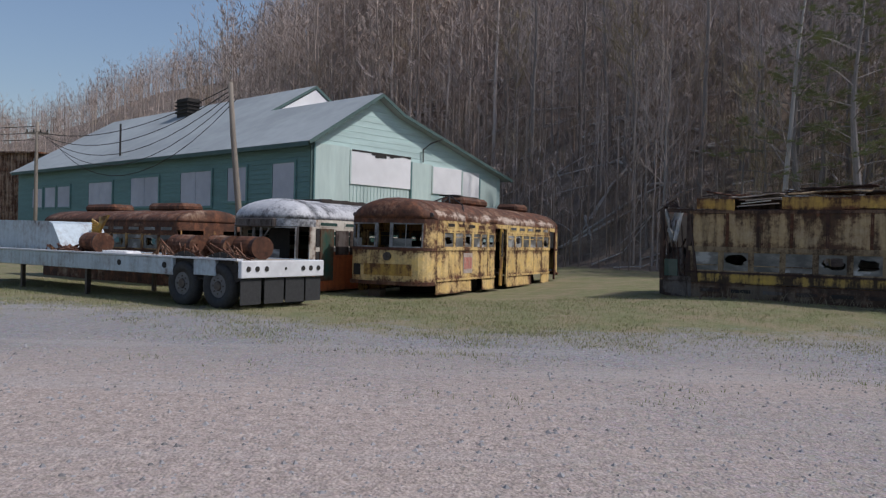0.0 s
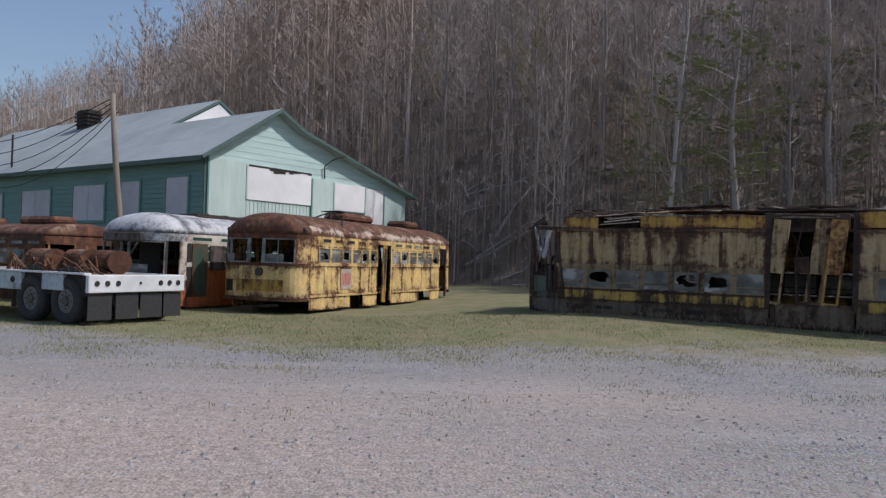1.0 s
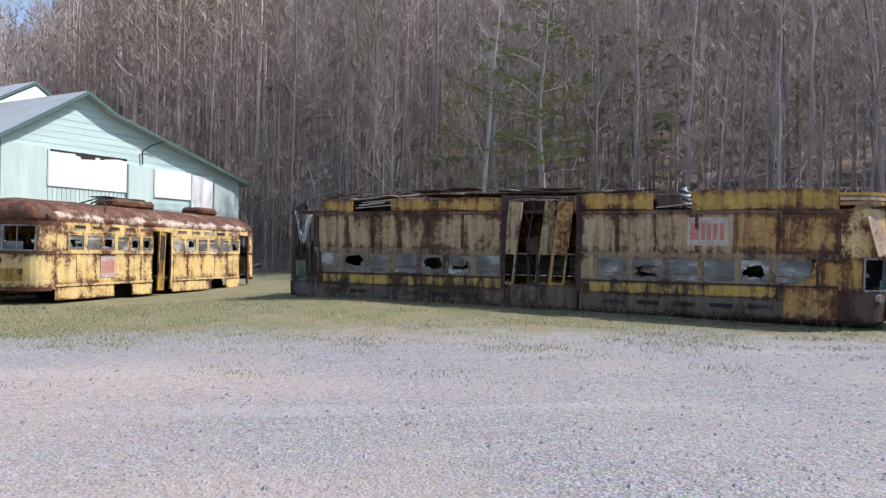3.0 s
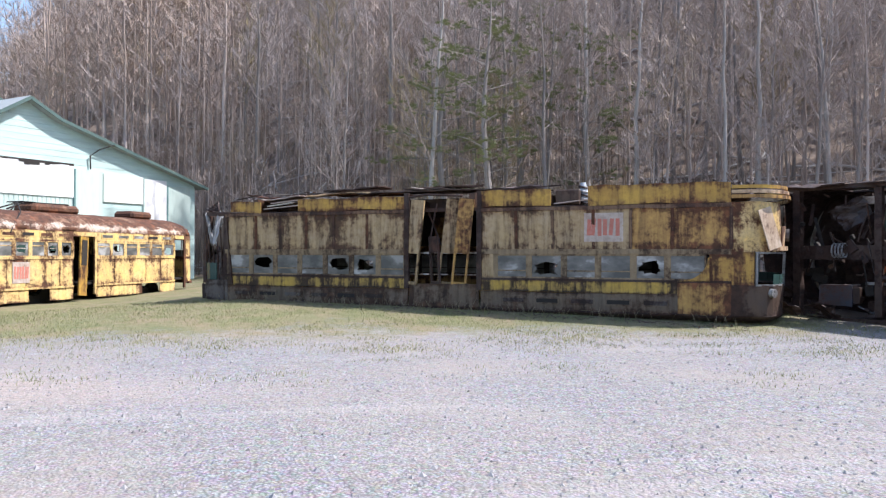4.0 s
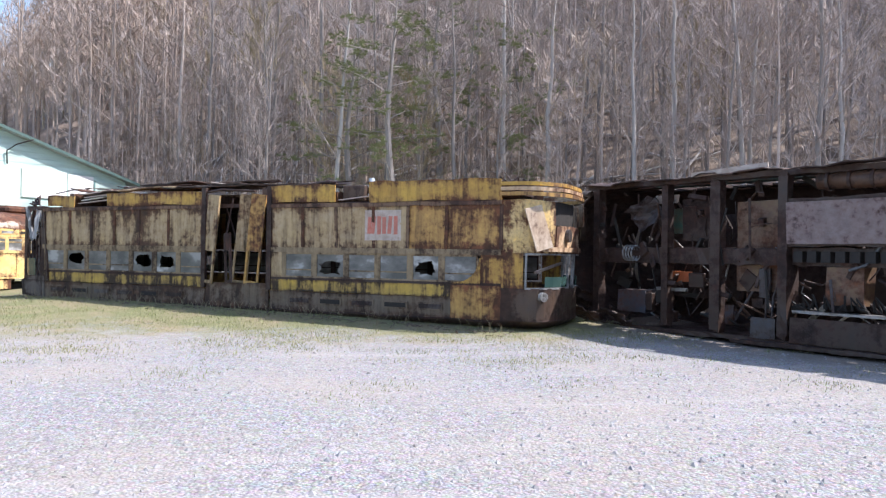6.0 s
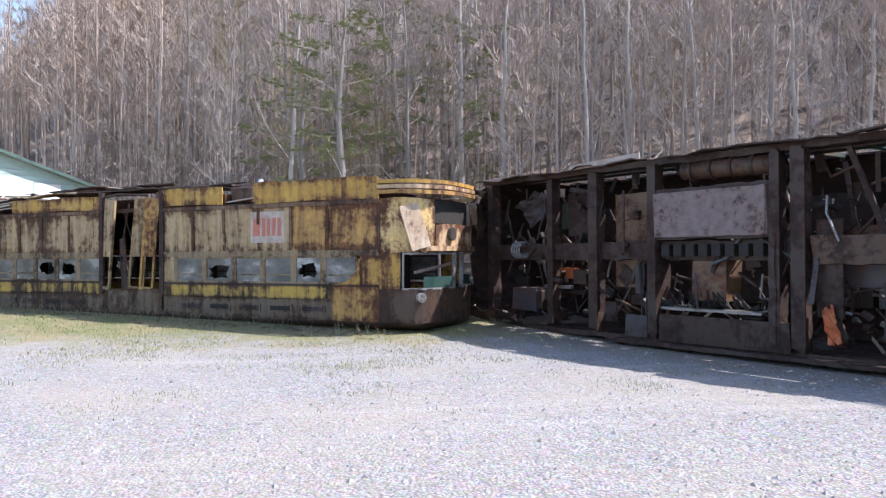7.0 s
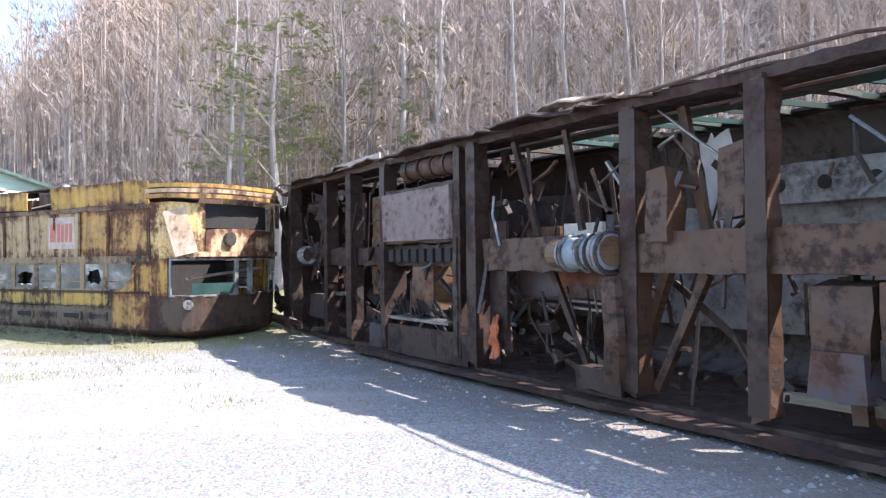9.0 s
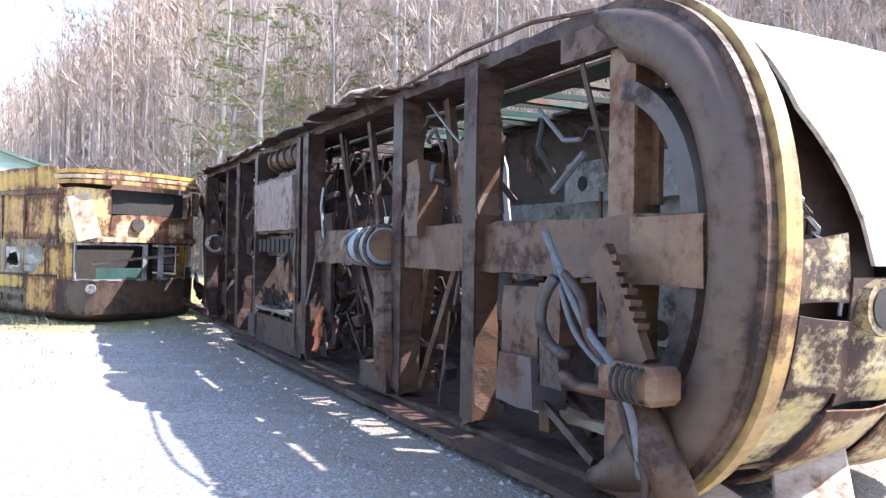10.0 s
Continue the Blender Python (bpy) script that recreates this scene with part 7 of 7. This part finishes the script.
def far_woods(name, count, seed, mat, region, size, limbs=13, forks=4, twigs=6):
    """Woods too far and dense to count, as one mesh."""
    r = random.Random(seed)
    kinds = []
    for i in range(6):
        tr, cr = bare_tree(300 + i, 15 + i, 0.15, sides=4, limbs=limbs, forks=forks, twigs=twigs, low=0.22, spread=0.25, thick=2.6)
        s = Soup()
        s.v, s.f = tr.v + cr.v, tr.f + [tuple(k + len(tr.v) for k in f) for f in cr.f]
        va = np.array([tuple(p) for p in s.v], np.float32)
        fl = np.array([k for f in s.f for k in f], np.int32)
        fs = np.array([len(f) for f in s.f], np.int32)
        kinds.append((va, fl, fs))
    V, L, F, k0 = [], [], [], 0
    placed = 0
    while placed < count:
        x, d = region(r)
        if -16 < x < 11 and d < 9 and name == "woods":
            continue
        y = float(np.interp(x, BASE_X, BASE_Y)) + d / 0.78
        va, fl, fs = kinds[r.randrange(6)]
        a, g = r.uniform(0, 6.28), size * r.uniform(0.75, 1.25)
        rot = np.array([[math.cos(a), -math.sin(a), 0], [math.sin(a), math.cos(a), 0], [0, 0, 1]], np.float32) * g
        V.append(va @ rot.T + np.array([x, y, float(ground_z(x, y))], np.float32))
        L.append(fl + k0)
        F.append(fs)
        k0 += len(va)
        placed += 1
    V, L, F = np.concatenate(V), np.concatenate(L), np.concatenate(F)
    me = bpy.data.meshes.new(name)
    me.vertices.add(len(V))
    me.vertices.foreach_set("co", V.ravel())
    me.loops.add(len(L))
    me.loops.foreach_set("vertex_index", L)
    me.polygons.add(len(F))
    me.polygons.foreach_set("loop_start", np.concatenate([[0], np.cumsum(F)[:-1]]).astype(np.int32))
    me.update(calc_edges=True)
    me.materials.append(mat)
    return tagged(new(name, me), "dense bare grey-brown " + name + " up the hillside", name, kind="stuff")


def woods_material(name, a, b):
    k = Nodes(name)
    colour = k.mix(k.island(), a, b)
    colour = k.mix(k.math("MULTIPLY", k.ramp(k.noise(0.05, 3), 0.4, 0.65), 0.6), colour, (0.37, 0.27, 0.2))
    colour = k.mix(k.math("MULTIPLY", k.ramp(k.noise(0.09, 3), 0.56, 0.68), 0.35), colour, (0.4, 0.34, 0.17))
    return k.done(colour, 0.95)


WOODS = woods_material("far_woods", (0.22, 0.178, 0.16), (0.58, 0.49, 0.445))
BRUSH = woods_material("brown_brush", (0.12, 0.085, 0.065), (0.3, 0.225, 0.18))
far_woods("woods", 330, 5, WOODS, lambda r: (r.uniform(-30, 70), 1.5 + 34 * r.random()), 0.62)
far_woods("woods", 420, 1, WOODS, lambda r: (r.uniform(-45, 90), 28 + 60 * r.random()), 0.95)
far_woods("woods", 420, 2, WOODS, lambda r: (r.uniform(-60, 110), 75 + 110 * r.random()), 0.85)
far_woods("woods", 520, 3, WOODS, lambda r: (r.uniform(-260, -10), 3 + 120 * r.random()), 0.68)
far_woods("woods", 1300, 6, WOODS, lambda r: (r.uniform(-260, 0), 20 + 200 * r.random()), 0.62, 10, 3, 5)
far_woods("woods", 110, 21, WOODS, lambda r: (r.uniform(-15, 4), 9.2 + 28 * r.random()), 0.95)
far_woods("brush", 560, 8, WOODS, lambda r: (r.uniform(-6, 55), 0.2 + 24 * r.random() ** 1.3), 0.36, 8, 3, 4)
far_woods("brush", 520, 9, BRUSH, lambda r: (r.uniform(-4, 26), -0.5 + 14 * r.random() ** 1.2), 0.24, 8, 3, 5)


def pine(seed, height, m, label):
    r = random.Random(seed)
    trunk, crown, tufts = Soup(), Soup(), Soup()
    pts = [Vector((0.15 * math.sin(i * 0.9), 0.1 * math.cos(i), height * i / 9 - 0.2)) for i in range(10)]
    trunk.bar(pts, [0.2 * (1 - i / 9.5) + 0.02 for i in range(10)], 8)
    for i in range(34):
        t = 0.22 + 0.76 * i / 34
        p = pts[int(t * 9)].lerp(pts[min(int(t * 9) + 1, 9)], t * 9 - int(t * 9))
        az = i * 2.4 + r.uniform(-0.4, 0.4)
        l = (0.9 + 2.6 * math.sin(3.0 * min(1.0, 1.08 - t))) * r.uniform(0.45, 1.1)
        d = Vector((math.cos(az), math.sin(az), r.uniform(0.0, 0.35)))
        e = p + d * l
        crown.bar([p, p + d * l * 0.5 + Vector((0, 0, 0.1)), e], [0.03, 0.02, 0.008], 3)
        if r.random() < (0.6 if t < 0.4 else 0.12):
            continue
        for j in range(int(3 + l * 5)):
            u = r.uniform(0.5, 1.05)
            q = p + d * l * u + Vector((r.uniform(-0.45, 0.45), r.uniform(-0.45, 0.45), r.uniform(-0.1, 0.2)))
            for k in range(26):
                dd = Vector((r.uniform(-1, 1), r.uniform(-1, 1), r.uniform(-0.2, 0.8))).normalized()
                tufts.twig(q, dd, r.uniform(0.12, 0.27), 0.014)
    t = thing("pine_tree", m, label, "tree", "pines on the hillside")
    for name, soup, mat in (("trunk", trunk, BARK), ("branch", crown, BARK), ("needles", tufts, NEEDLES)):
        me = soup.mesh(name)
        me.materials.append(mat)
        ob = new(name, me)
        ob.parent = t


for i, (x, y, h) in enumerate(((16.8, 31.4, 12.5), (19.5, 35.5, 15.0), (15.2, 33.2, 11.0), (22.5, 34.0, 10.0))):
    pine(500 + i, h, pose(x, y, float(ground_z(x, y)) - 0.1), "thin green pine among the bare trees")


def fallen_logs(count, seed):
    r, soup = random.Random(seed), Soup()
    for _ in range(count):
        x = r.uniform(-4, 58)
        y = float(np.interp(x, BASE_X, BASE_Y)) + (1.5 + 26 * r.random() ** 1.4) / 0.78
        l, a = r.uniform(1.5, 6), r.gauss(-0.65, 0.5)
        pts = []
        for i in range(4):
            u, v = x + l * (i / 3 - 0.5) * math.cos(a), y + l * (i / 3 - 0.5) * math.sin(a)
            pts.append(Vector((u, v, float(ground_z(u, v)) + 0.08 + 0.15 * r.random())))
        w = r.uniform(0.03, 0.1)
        soup.bar(pts, [w, w * 0.9, w * 0.75, w * 0.5], 5)
    me = soup.mesh("fallen_logs")
    me.materials.append(PALE_BARK)
    tagged(new("fallen_logs", me), "pale fallen trunks and sticks on the leaf litter", "logs", kind="stuff")


fallen_logs(260, 15)


# ---- loose stones and grass ----
def scatter(name, count, seed, place, shape, mat, label, category):
    r = np.random.RandomState(seed)
    V, F, k0 = [], [], 0
    for _ in range(count):
        p = place(r)
        if p is None:
            continue
        v, f = shape(r)
        v = v + np.array([p[0], p[1], float(ground_z(p[0], p[1]))])
        V.append(v)
        F += [tuple(i + k0 for i in g) for g in f]
        k0 += len(v)
    me = bpy.data.meshes.new(name)
    me.from_pydata(np.concatenate(V).tolist(), [], F)
    me.materials.append(mat)
    return tagged(new(name, me), label, category, kind="stuff")


OCTA = [(0, 2, 4), (2, 1, 4), (1, 3, 4), (3, 0, 4), (2, 0, 5), (1, 2, 5), (3, 1, 5), (0, 3, 5)]


def stone_shape(r):
    s = 0.012 + 0.02 * r.rand() ** 3
    v = np.array([[1, 0, 0], [-1, 0, 0], [0, 1, 0], [0, -1, 0], [0, 0, 0.7], [0, 0, -0.5]]) * s * (0.6 + 0.8 * r.rand(6, 1))
    a = r.rand() * 6.28
    return v @ np.array([[math.cos(a), math.sin(a), 0], [-math.sin(a), math.cos(a), 0], [0, 0, 1]]), OCTA


def stone_place(r):
    x, y = r.uniform(-6, 30), 3.0 + 9.5 * r.rand() ** 1.3
    return (x, y) if y < np.interp(x, EDGE_X, EDGE_Y) + 0.5 or x > 19 else None


def blade_shape(r):
    n = 7
    V, F = [], []
    for i in range(n):
        a, h, w = r.rand() * 6.28, r.uniform(0.02, 0.06), 0.005
        o = r.normal(0, 0.16, 2)
        d = np.array([math.cos(a), math.sin(a)])
        V += [[o[0] - d[1] * w, o[1] + d[0] * w, 0], [o[0] + d[1] * w, o[1] - d[0] * w, 0], [o[0] + d[0] * h * 0.6, o[1] + d[1] * h * 0.6, h]]
        F.append((3 * i, 3 * i + 1, 3 * i + 2))
    return np.array(V), F


def grass_place(r):
    x = r.uniform(-14, 20)
    e = float(np.interp(x, EDGE_X, EDGE_Y))
    y = e - 1.6 + 10.5 * r.rand() ** 1.2
    if noise.noise(Vector((x * 0.5, y * 0.5, 3.0))) + noise.noise(Vector((x * 1.7, y * 1.7, 1.0))) * 0.5 + 0.12 * (y - e) + r.normal(0, 0.28) < 0.15:
        return None
    return x, y


def tuft_place(r):
    x = r.uniform(-6, 22)
    e = float(np.interp(x, EDGE_X, EDGE_Y))
    y = e + 1.5 - 6.0 * r.rand() ** 1.5
    n = noise.noise(Vector((x * 0.9, y * 1.6, 7.0)))
    return (x + r.normal(0, 0.05), y + r.normal(0, 0.03)) if n > 0.28 and y > 3.5 else None


def island_colour(name, a, b, c):
    k = Nodes(name)
    colour = k.mix(k.ramp(k.island(), 0.0, 0.6), a, b)
    colour = k.mix(k.ramp(k.island(), 0.7, 1.0), colour, c)
    return k.done(colour, 0.9)


scatter("gravel_stones", 15000, 3, stone_place, stone_shape, island_colour("gravel_stones", (0.235, 0.228, 0.228), (0.32, 0.31, 0.31), (0.15, 0.14, 0.135)), "loose grey gravel stones on the yard", "gravel")
scatter("grass_blades", 20000, 4, grass_place, blade_shape, island_colour("grass_blades", (0.17, 0.2, 0.07), (0.26, 0.25, 0.11), (0.35, 0.3, 0.19)), "short worn grass with dry blades", "grass")
scatter("grass_tufts", 5500, 12, tuft_place, blade_shape, island_colour("grass_tufts", (0.13, 0.17, 0.05), (0.2, 0.21, 0.09), (0.27, 0.22, 0.13)), "thin green tufts growing through the gravel", "grass")
